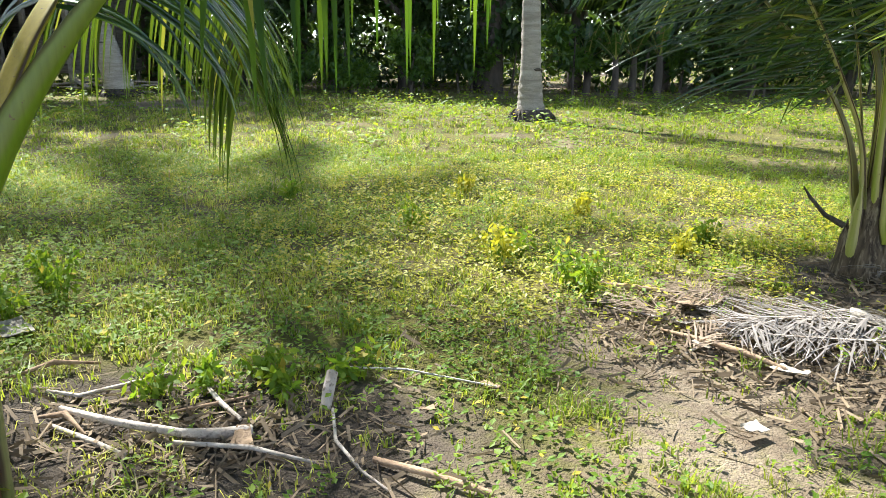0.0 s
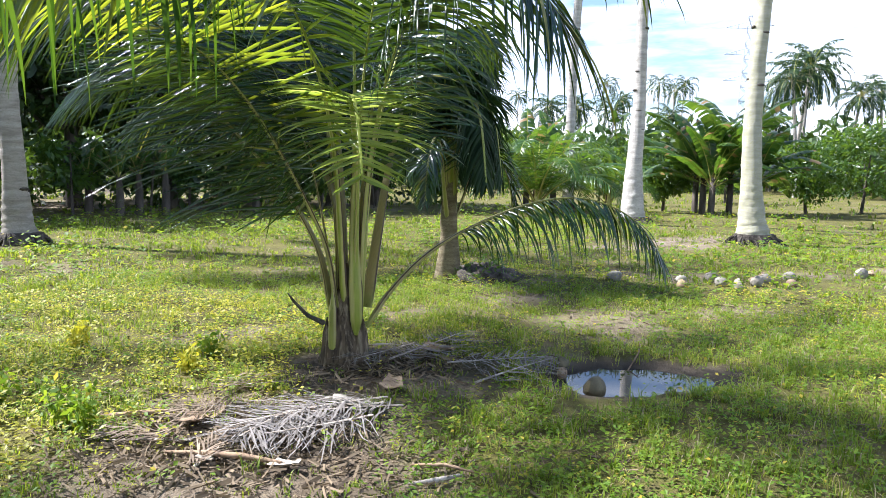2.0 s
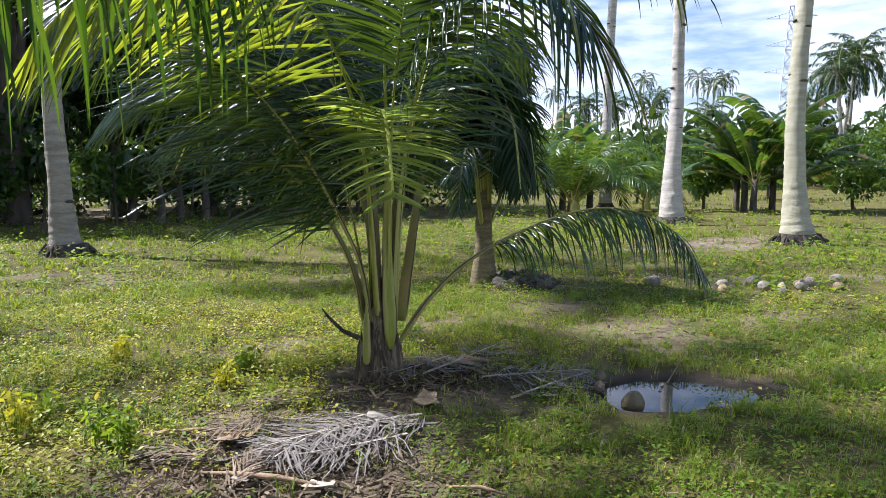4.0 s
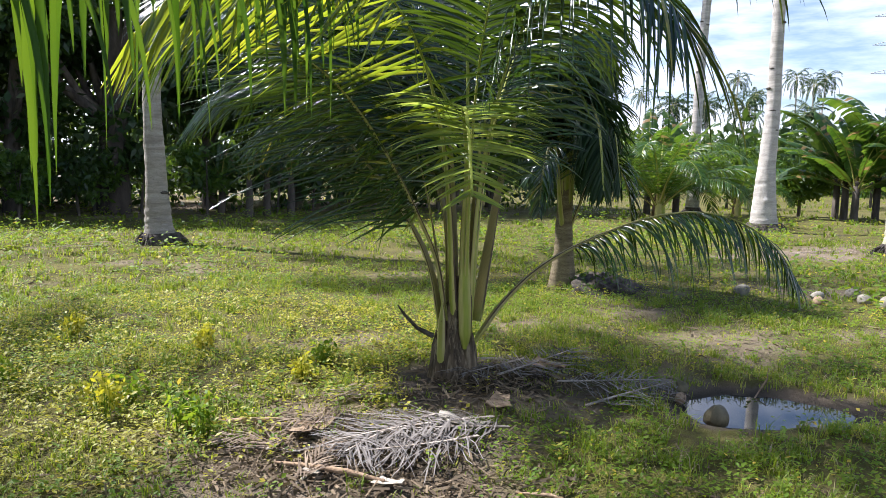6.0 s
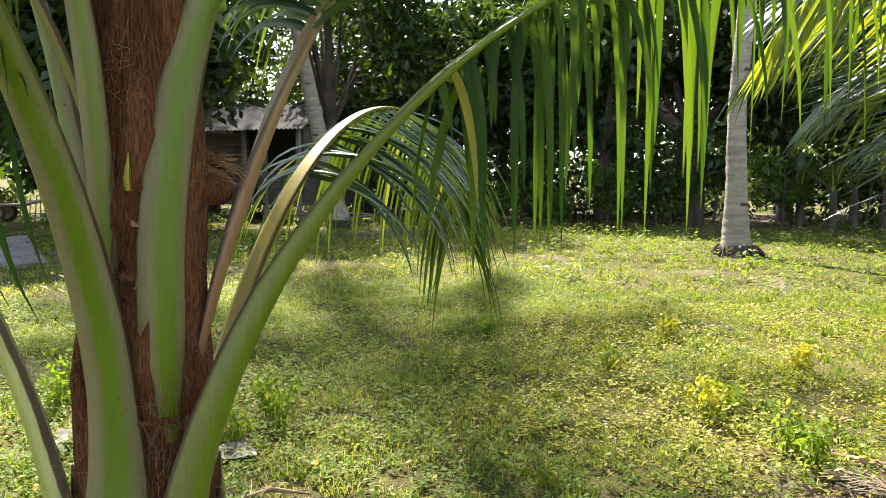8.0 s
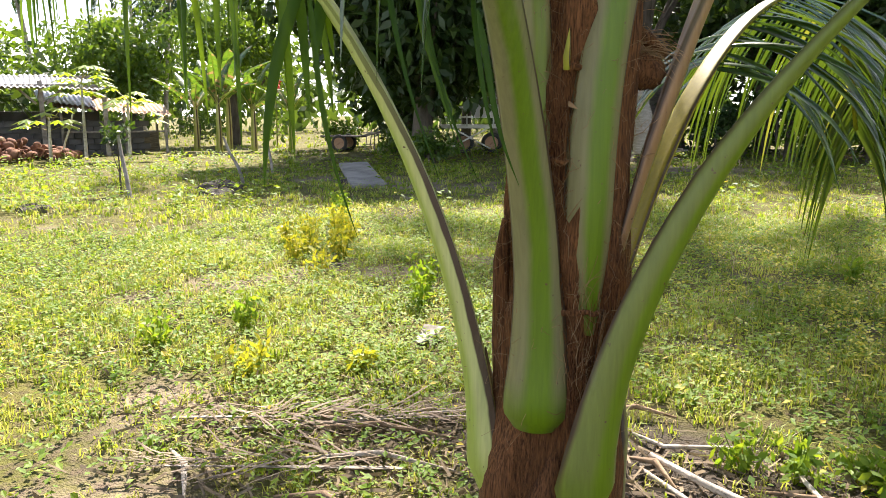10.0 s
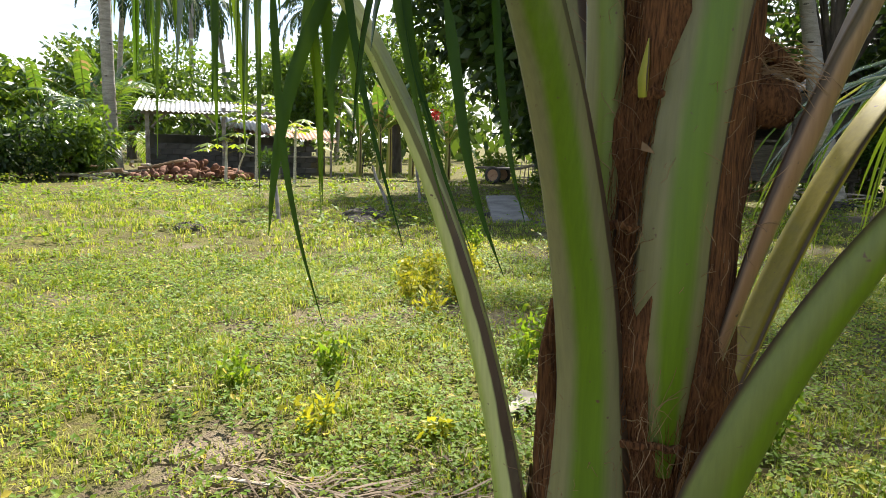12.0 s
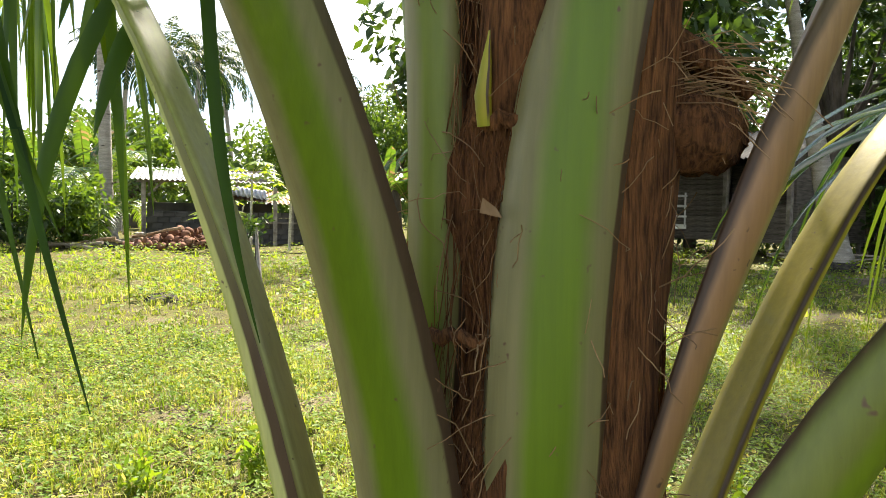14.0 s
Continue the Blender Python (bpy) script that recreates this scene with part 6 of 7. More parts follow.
# papaya with star-shaped leaves, leaning stakes
def papaya(at, tall, n, seed, label):
    t = thing("papaya_tree", at, label, "papaya tree")
    r = np.random.default_rng(seed)
    part("stem", round_column([(0, 0, -0.05), (0.05, 0, tall * 0.5), (0.02, 0.04, tall)], [0.05, 0.04, 0.025], 10, 0.1, seed), BARK_PALE, t)
    for k in range(n):
        az, el = k * 137.5, r.uniform(-10, 55)
        L = r.uniform(0.45, 0.75)
        line = frond_line((0.02, 0.04, tall - 0.12 * (k % 4)), az, el, 12, 0, 10, L, 8)
        lf = part("leaf", stalk(line, [(0, 0.02), (L, 0.01)], 0.6, 8), PETIOLE_YELLOW, t)
        c, g = line[0][-1], Geo()
        for j in range(7):
            a = radians(az) + (j - 3) * 0.62
            R = 0.42 * (1 - 0.09 * abs(j - 3)) * r.uniform(0.85, 1.15)
            d = np.array([math.cos(a), math.sin(a), -0.35 - 0.1 * r.uniform()])
            w = np.array([-math.sin(a), math.cos(a), 0.0])
            g.add([c, c + d * R * 0.5 + w * 0.07, c + d * R * 0.55 + np.array([0, 0, 0.02]), c + d * R * 0.5 - w * 0.07, c + d * R], [np.array([[0, 1, 2], [0, 2, 3], [1, 4, 2], [2, 4, 3]])])
        part("lobed_blade", g, PAPAYA_LEAF, lf, smooth=False)
    return t


papaya(on_ground(-20.6, 8.9), 2.2, 17, 311, "papaya tree with bright yellow-green lobed leaves")
papaya(on_ground(-19.9, 9.8), 1.7, 13, 312, "papaya tree with bright yellow-green lobed leaves")
papaya(on_ground(-21.2, 8.2), 1.2, 9, 313, "small papaya tree beside the shed")


def stake(at, top, r, label, m=POST):
    ob = part("leaning_stake", round_column([(0, 0, -0.08), (top[0] * 0.3, top[1] * 0.3, top[2] * 0.35), (top[0] * 0.75, top[1] * 0.75, top[2] * 0.7), top], [r, r * 0.95, r * 0.85, r * 0.7], 9, 0.2, 4), m)
    ob.matrix_basis = pose(*at)
    return tagged(ob, label, "stake")


stake(on_ground(-10.85, 5.3), (-0.55, 0.15, 0.95), 0.035, "thin crooked grey stake leaning in the grass")
stake(on_ground(-11.2, 7.6), (-0.45, -0.1, 0.85), 0.03, "thin grey stake leaning in the grass")
stake(on_ground(-12.8, 9.4), (-0.35, 0.1, 0.9), 0.03, "thin grey stake leaning in the grass")
stake(on_ground(-22.0, 8.8), (0.2, 0.35, 1.35), 0.03, "pale stick propped before the shed", BARK_PALE)
leafy_tree("sapling", on_ground(-11.45, 5.45), 0.7, 0.02, 1.15, 0.25, 160, 0.11, 321, "small dark sapling tied to a stake", TREE_LEAF, "sapling", low=0.75, clumps=6)

slab = thing("fallen_slab", on_ground(-10.3, 9.6), "long grey plank slab lying on bare soil", "slab", turn=-38.0)
put("slab_body", box((3.3, 0.62, 0.09), bevel=0.02), CONCRETE, slab, pose(0, 0, 0.10, 2, 3, 0))
# dark soil clods in the meadow
for k, (x, y, s) in enumerate(((-10.8, 6.85, 0.34), (-10.2, 3.7, 0.2), (-10.35, 6.5, 0.25), (-9.9, 9.0, 0.2))):
    u, v = np.meshgrid(np.linspace(0, 2 * math.pi, 25), np.linspace(0, math.pi / 2 + 0.3, 10))
    rr = s * (0.75 + 0.55 * vnoise(np.cos(u) * 3 + 7, v * 3 + np.sin(u) * 3, 0.7, 40 + k))
    vv = np.stack([rr * np.cos(u) * np.sin(v) * 1.3, rr * np.sin(u) * np.sin(v), 0.55 * rr * np.cos(v)], -1)
    i = (np.arange(9)[:, None] * 25 + np.arange(24)[None]).ravel()
    ob = part("soil_clod", Geo().add(vv, np.stack([i, i + 25, i + 26, i + 1], -1)), ROOT)
    ob.matrix_basis = pose(*on_ground(x, y, -0.03))
    tagged(ob, "dark clod of dug-up soil and roots", "soil")

# soil mound beside the second palm
u, v = np.meshgrid(np.linspace(0, 2 * math.pi, 41), np.linspace(0, math.pi / 2 + 0.2, 14))
rr = 0.30 + 0.20 * vnoise(np.cos(u) * 3 + 7, v * 3 + np.sin(u) * 3, 0.6, 77) + 0.06 * vnoise(np.cos(u) * 9 + 7, v * 9 + np.sin(u) * 9, 0.6, 78)
vv = np.stack([rr * np.cos(u) * np.sin(v) * 1.25, rr * np.sin(u) * np.sin(v), 0.5 * rr * np.cos(v)], -1)
i = (np.arange(13)[:, None] * 41 + np.arange(40)[None]).ravel()
ob = part("soil_mound", Geo().add(vv, np.stack([i, i + 41, i + 42, i + 1], -1)), ROOT)
ob.matrix_basis = pose(*on_ground(5.95, 6.8, -0.04))
tagged(ob, "dark mossy soil mound at the palm's foot", "soil")

mound_weeds = Geo()
for k in range(26):
    a, q = rng.uniform(0, 6.28), rng.uniform(0, 1) ** 0.5
    p = np.array([5.95 + 0.46 * q * math.cos(a), 6.8 + 0.38 * q * math.sin(a), 0.02 + 0.17 * (1 - q * q)])
    g = leaf_cloud(rng, p + rng.normal(0, 0.05, (3, 3)), np.full(3, 0.06), 24, 0.07)
    mound_weeds.add(g.v[0], g.f[0])
tagged(part("mound_weeds", mound_weeds, BUSH_LEAF, smooth=False), "dark green weeds creeping over the soil mound", "weeds", kind="stuff")

# lattice pylon far off
PYLON = (155.6, 96.5, 0.0)
pylon = thing("power_pylon", PYLON, "distant grey lattice power pylon", "pylon", turn=-55.0)
pg_lines = []
for k in range(12):
    z0, z1 = k * 3.2, (k + 1) * 3.2
    w0, w1 = 2.6 * (1 - k / 14.5), 2.6 * (1 - (k + 1) / 14.5)
    for sx, sy in ((1, 1), (1, -1), (-1, 1), (-1, -1)):
        pg_lines.append(((sx * w0, sy * w0, z0), (sx * w1, sy * w1, z1)))
    for sy in (1, -1):
        pg_lines += [((-w0, sy * w0, z0), (w1, sy * w1, z1)), ((w0, sy * w0, z0), (-w1, sy * w1, z1)), ((-w1, sy * w1, z1), (w1, sy * w1, z1))]
        pg_lines += [((sy * w0, -w0, z0), (sy * w1, w1, z1)), ((sy * w0, w0, z0), (sy * w1, -w1, z1))]
for z in (24, 30, 36):
    for s in (-1, 1):
        pg_lines += [((0, 0, z + 1.2), (s * 5.2, 0, z)), ((0, 0, z - 0.4), (s * 5.2, 0, z)), ((s * 2.5, 0, z + 0.6), (s * 2.5, 0, z - 0.2))]
pg = Geo()
for a, b in pg_lines:
    g = round_column([a, tuple((np.array(a) + np.array(b)) / 2), b], [0.075, 0.075, 0.075], 5, cap=False)
    pg.add(g.v[0], g.f[0])
part("lattice_frame", pg, STEEL_HAZED, pylon)

# ---------------------------------------------------------------- things lying about
# dry fallen fronds by the young palm
def fallen_frond(at, az, length, longest, seed, label, curve=8.0, heap=0.05, count=32, mat=DRY_LEAF, single=False):
    t = thing("fallen_frond", at, label, "palm frond", "fallen palm fronds")
    r = np.random.default_rng(seed)
    line = frond_line((0, 0, heap), az, 3, 2, curve, 1.5, length, 24, -6)
    fr = part("midrib", stalk(line, [(0, 0.024), (length * 0.5, 0.014), (length, 0.005)], 0.5, 8), DEAD_WOOD, t)
    g = leaflets(line, 0.08 * length, count, longest, 0.0095, 1.4, r, forward=1.7 if mat is DRY_BROWN else 0.6, lift=0.05, steps=5, fold=0.7, ragged=0.4, mess=0.13 if single else (0.4 if mat is DRY_BROWN else 0.25))
    k = len(g.v[0]) // count
    for v, f in zip(g.v, g.f):
        off = np.repeat(r.uniform(0.0, 0.05, count), k)
        x, y = v[..., 0] + at[0], v[..., 1] + at[1]
        lie = height(x, y) - at[2] + 0.012 + off + 0.05 * vnoise(x * 5, y * 5, 0.5, seed)
        v[..., 2] = np.maximum(v[..., 2] * 0.5, 0) * 0.3 + lie
        if single:
            q = f[:len(f) // count] - f.min()
            for j in range(count):
                part("dry_leaflet", Geo().add(v[j * k:(j + 1) * k], q), mat, fr)
    if not single:
        tagged(part("dry_blade", g, mat, fr), kind="stuff")
    return t


for x, y, az, L, lo, sd, cv, one in ((2.42, 3.32, 176, 0.95, 0.42, 331, 16, True), (2.15, 3.50, 200, 0.75, 0.42, 332, 26, True), (2.42, 3.15, 160, 0.8, 0.36, 333, 22, True), (2.2, 3.1, 188, 0.6, 0.32, 334, -24, False),
                                     (2.85, 4.0, 15, 0.9, 0.38, 335, 10, True), (3.25, 4.3, 205, 0.7, 0.35, 336, -10, False), (3.15, 3.75, 330, 0.7, 0.25, 337, 10, False), (3.0, 3.25, 10, 0.8, 0.25, 344, -8, False)):
    fallen_frond(on_ground(x, y), az, L, lo, sd, "dry silvery-grey palm frond fallen on the ground", cv, 0.06, 42 if one else 30, single=one)
for x, y, az, L, lo, sd, cv in ((1.35, 3.38, 150, 0.4, 0.22, 345, 20), (1.75, 3.78, 200, 0.4, 0.22, 346, -15), (2.15, 4.05, 170, 0.4, 0.22, 347, 12), (1.2, 3.0, 40, 0.4, 0.2, 349, 10), (-2.5, 1.55, 42, 1.1, 0.3, 351, 3), (-2.3, 1.75, 48, 1.0, 0.26, 352, 0), (-1.75, 1.75, 225, 0.9, 0.28, 353, -6), (-2.75, 1.45, 36, 0.8, 0.22, 358, 0), (12.0, 8.9, 350, 1.8, 0.6, 354, 5), (12.8, 8.4, 10, 1.5, 0.5, 355, -5), (0.9, 13.6, 190, 1.0, 0.4, 356, 0), (1.9, 13.7, 350, 0.9, 0.4, 357, 0)):
    fallen_frond(on_ground(x, y), az, L, lo, sd, "dry brown palm frond rotting in the grass", cv, 0.02, 20, mat=DRY_BROWN)


def stick(points, radii, label, m=DEAD_WOOD, seed=1, name="fallen_stick"):
    base = points[0]
    ob = part(name, round_column([(p[0] - base[0], p[1] - base[1], p[2] + float(height(p[0], p[1])) - float(height(base[0], base[1]))) for p in points], [0.68 * q for q in radii], 9, 0.35, seed), m)
    ob.matrix_basis = pose(base[0], base[1], float(height(base[0], base[1])))
    return tagged(ob, label, "stick")


stick([(-1.123, 2.362, 0.05), (-0.889, 2.277, 0.055), (-0.644, 2.231, 0.05), (-0.526, 2.251, 0.04), (-0.436, 2.3, 0.03)], [0.016, 0.02, 0.022, 0.03, 0.026], "curved dead palm stalk with a flat brown end", DEAD_WOOD, 2)
stick([(-1.134, 2.304, 0.02), (-0.94, 2.21, 0.02), (-0.794, 2.133, 0.02)], [0.012, 0.014, 0.01], "pale dead stick on dark soil")
stick([(-0.664, 2.202, 0.03), (-0.398, 2.165, 0.04), (-0.181, 2.098, 0.03)], [0.011, 0.012, 0.008], "long thin grey stick on the ground")
stick([(-0.217, 2.465, 0.02), (-0.212, 2.503, 0.07), (-0.206, 2.561, 0.12)], [0.028, 0.032, 0.03], "short weathered grey stub of a stalk", DEAD_WOOD, 5)
stick([(-0.187, 2.446, 0.03), (-0.14, 2.234, 0.03), (-0.032, 2.07, 0.02), (0.067, 1.964, 0.02)], [0.008, 0.009, 0.008, 0.006], "thin pale root lying on the soil")
stick([(-0.002, 2.138, 0.02), (0.167, 2.052, 0.03), (0.366, 1.965, 0.02)], [0.016, 0.018, 0.014], "dark rotten stick in the grass", DEAD_BROWN)
stick([(-0.233, 2.761, 0.05), (0.052, 2.736, 0.05), (0.408, 2.643, 0.04)], [0.005, 0.006, 0.004], "long thin pale twig in the weeds", BARK_PALE)
stick([(-1.275, 2.542, 0.02), (-1.13, 2.496, 0.03), (-0.981, 2.592, 0.04), (-0.881, 2.708, 0.03)], [0.01, 0.012, 0.012, 0.008], "crooked grey twig on brown soil")
stick([(-0.687, 2.595, 0.03), (-0.601, 2.481, 0.03), (-0.494, 2.367, 0.03)], [0.012, 0.014, 0.01], "short pale stick among weeds")
stick([(-0.789, 2.403, 0.02), (-0.641, 2.462, 0.03), (-0.492, 2.549, 0.03)], [0.008, 0.009, 0.006], "thin dark twig among weeds", DEAD_BROWN)
stick([(1.76, 1.84, 0.02), (1.9, 1.77, 0.03), (2.05, 1.69, 0.02)], [0.008, 0.01, 0.007], "straight pale stick on sandy soil")
stick([(1.98, 2.42, 0.02), (2.1, 2.36, 0.03), (2.22, 2.35, 0.03)], [0.006, 0.018, 0.008], "curled grey piece of palm husk", DEAD_WOOD, 8)
stick([(2.1, 2.58, 0.02), (2.2, 2.46, 0.04), (2.3, 2.3, 0.03)], [0.005, 0.014, 0.006], "curled brown piece of palm husk", DEAD_BROWN, 9)
stick([(1.20, 3.27, 0.03), (1.33, 3.13, 0.045), (1.47, 3.0, 0.045), (1.6, 2.88, 0.03)], [0.010, 0.018, 0.022, 0.012], "grey weathered palm stalk beside the dry fronds", DEAD_BROWN, 11)
stick([(4.05, 3.28, -0.02), (4.3, 3.2, 0.0), (4.55, 3.28, 0.05), (4.7, 3.4, 0.08)], [0.007, 0.008, 0.007, 0.004], "thin bent twig reaching over the puddle", DEAD_BROWN)
stick([(1.05, 3.95, 0.02), (1.2, 3.88, 0.03), (1.36, 3.84, 0.03)], [0.02, 0.024, 0.016], "dark rotten piece of wood", DEAD_BROWN)
for k, (x, y, dx, dy) in enumerate(((-2.3, 1.7, 0.55, 0.35), (-2.1, 1.55, 0.5, 0.3), (-1.95, 1.35, 0.3, 0.1), (-2.5, 1.3, 0.35, -0.15), (-1.2, 2.35, 0.22, -0.1), (-1.75, 2.1, 0.4, 0.15), (-1.5, 2.6, 0.3, 0.2), (-1.95, 2.95, 0.2, -0.25))):
    stick([(x, y, 0.02), (x + dx / 2, y + dy / 2 + 0.03, 0.05), (x + dx, y + dy, 0.02)], [0.008, 0.018, 0.006], "dry fibrous palm stalk piece on the soil", DEAD_WOOD if k % 2 else DEAD_BROWN, 20 + k)

# flat pieces: papery sheath scraps
rngp = np.random.default_rng(401)
for k, (x, y, s) in enumerate(((1.61, 2.85, 0.065), (1.33, 3.1, 0.035), (2.25, 3.35, 0.14), (1.45, 3.6, 0.16), (-1.83, 3.0, 0.18), (-1.95, 2.8, 0.14), (0.38, 2.66, 0.04), (3.35, 4.15, 0.12), (0.15, 2.45, 0.035), (-0.45, 2.24, 0.06), (-2.68, 2.93, 0.1), (1.28, 2.4, 0.05), (2.6, 3.55, 0.12))):
    n = 9
    X, Y = np.meshgrid(np.linspace(-1, 1, n), np.linspace(-0.5, 0.5, n))
    X2 = X * (1 + 0.2 * rngp.uniform(-1, 1)) + 0.15 * (vnoise(X * 3 + k, Y * 3, 1, k) - 0.5)
    Z = 0.12 * X ** 2 + 0.35 * Y ** 2 + 0.2 * (vnoise(X * 2 + k, Y * 2 + 3, 0.8, 50 + k) - 0.5)
    v = np.stack([X2, Y * (1 - 0.3 * X), Z], -1).reshape(-1, 3) * s
    i = (np.arange(n - 1)[:, None] * n + np.arange(n - 1)[None]).ravel()
    q = np.stack([i, i + 1, i + n + 1, i + n], -1)
    ob = part("sheath_scrap", Geo().add(v, q).add(v - np.array([0, 0, 0.004]), q[:, ::-1]), PALE_SCRAP if k in (0, 1, 2, 11) else (HUSK_GREY if k in (4, 5, 10) else HUSK))
    ob.matrix_basis = pose(*on_ground(x, y, 0.035), rngp.uniform(-8, 8), rngp.uniform(-8, 8), rngp.uniform(0, 360))
    tagged(ob, "dry curled scrap of palm leaf sheath", "leaf scrap")


# coconuts: one in the puddle, an open one beside it, a scatter by the far trunks
def coconut(x, y, r, m, label, z=None, seed=1, cut=False):
    me = husk_mesh(seed, r, cut)
    me.materials.append(m)
    ob = new("coconut", me)
    ob.matrix_basis = pose(x, y, float(height(x, y)) + r * 0.55 if z is None else z, *np.random.default_rng(seed).uniform(0, 360, 3))
    return tagged(ob, label, "coconut", "coconuts on the grass")


coconut(3.71, 2.94, 0.070, HUSK_DARK, "round olive-brown coconut sitting in the puddle", 0.005, 61)
coconut(3.86, 3.40, 0.05, HUSK_DARK, "broken open coconut husk at the puddle's edge", 0.03, 62, True)
coconut(3.78, 3.30, 0.035, HUSK, "brown piece of coconut shell in mud", 0.0, 63)
for k, (x, y) in enumerate(((7.7, 5.2), (7.9, 5.35), (8.45, 5.3), (8.75, 4.9), (8.95, 4.85), (8.6, 4.75), (9.1, 4.6), (8.2, 5.0), (10.7, 4.5), (10.9, 4.45), (9.6, 4.9), (7.3, 5.9), (9.3, 5.1), (8.3, 4.8))):
    coconut(x, y, 0.06 + 0.012 * (k % 3), HUSK_GREY if k % 3 else HUSK, "old grey coconut lying in the grass", None, 70 + k, k % 4 == 1)

# ---------------------------------------------------------------- weeds and grass
def weed_plant(at, tall, n, size, seed, leaf, label, spread=0.12):
    t = thing("weed_plant", at, label, "weed")
    r = np.random.default_rng(seed)
    g = Geo()
    for k in range(n):
        a, b = r.uniform(0, 6.28), r.uniform(0.2, 1) * spread
        h = tall * r.uniform(0.5, 1.0)
        p = np.array([b * math.cos(a), b * math.sin(a), h])
        gs = round_column([(p[0] * 0.3, p[1] * 0.3, -0.02), (p[0] * 0.6, p[1] * 0.6, h * 0.5), tuple(p)], [0.003, 0.0025, 0.0015], 5, cap=False)
        part("stem", gs, WEED, t)
        cen = np.stack([p * np.array([q, q, q]) for q in np.linspace(0.35, 1.0, 6)])
        lg = leaf_cloud(r, cen, np.full(6, size * 0.5), 16, size, 0.5)
        g.add(lg.v[0], lg.f[0])
    part("foliage", g, leaf, t, smooth=False)
    return t


WEEDS = ((-1.85, 3.2, 0.28, 8, WEED), (-1.9, 3.65, 0.32, 8, WEED), (-2.0, 3.35, 0.25, 7, WEED), (0.48, 4.36, 0.26, 9, WEED_YELLOW), (0.62, 4.5, 0.22, 7, WEED),
          (-1.77, 3.52, 0.36, 8, WEED), (-5.35, 4.3, 0.34, 12, WEED_YELLOW), (-4.9, 3.75, 0.28, 10, WEED_YELLOW), (-5.7, 4.6, 0.3, 10, WEED_YELLOW), (-5.0, 4.3, 0.26, 9, WEED_YELLOW),
          (-5.5, 4.9, 0.34, 12, WEED_YELLOW), (-5.9, 5.1, 0.32, 12, WEED_YELLOW), (-5.2, 4.65, 0.32, 12, WEED_YELLOW), (-4.7, 4.1, 0.28, 10, WEED_YELLOW), (-5.0, 3.95, 0.24, 10, WEED_YELLOW),
          (-5.65, 4.3, 0.26, 10, WEED_YELLOW), (-4.4, 3.6, 0.22, 8, WEED_YELLOW), (-3.3, 3.6, 0.3, 9, WEED), (-3.15, 3.4, 0.26, 8, WEED))
MORE_WEEDS = ((-3.7, 1.9, 0.2, 8, WEED), (-2.6, 2.35, 0.14, 6, WEED_YELLOW), (-0.1, 5.2, 0.22, 8, WEED), (0.3, 6.4, 0.24, 9, WEED_YELLOW), (-1.2, 6.0, 0.22, 8, WEED),
          (1.2, 5.6, 0.22, 9, WEED_YELLOW), (0.95, 3.75, 0.26, 8, WEED), (0.85, 3.95, 0.24, 8, WEED), (-0.15, 2.72, 0.16, 6, WEED), (-0.5, 2.75, 0.14, 6, WEED),
          (-0.7, 2.6, 0.14, 6, WEED), (-0.85, 2.55, 0.15, 6, WEED), (-0.4, 2.6, 0.12, 6, WEED), (-3.6, 2.4, 0.24, 8, WEED), (-3.0, 2.0, 0.18, 6, WEED_YELLOW),
          (-6.8, 6.0, 0.3, 10, WEED), (-7.6, 6.6, 0.3, 10, WEED), (1.7, 4.6, 0.2, 7, WEED_YELLOW), (1.95, 4.9, 0.2, 7, WEED))
for k, (x, y, tall, n, m) in enumerate(WEEDS + MORE_WEEDS):
    weed_plant(on_ground(x, y), tall, n, 0.05, 420 + k, m, "leafy yellow-green weed growing in the grass" if m is WEED_YELLOW else "leafy green weed growing in the grass")


def scatter(r, n, r0, r1, cx=0.2, cy=1.5, az0=-24.0, az1=188.0, even=0.5):
    a = np.radians(r.uniform(az0, az1, n))
    d = (r.uniform(0, 1, n) * (r1 ** (1 / even) - r0 ** (1 / even)) + r0 ** (1 / even)) ** even
    return cx + d * np.cos(a), cy + d * np.sin(a)


def clear_of(x, y):
    return (puddle_reach(x, y) > 1.22) & (np.hypot((x - 3.62) / 0.5, (y - 2.72) / 0.16) > 1)


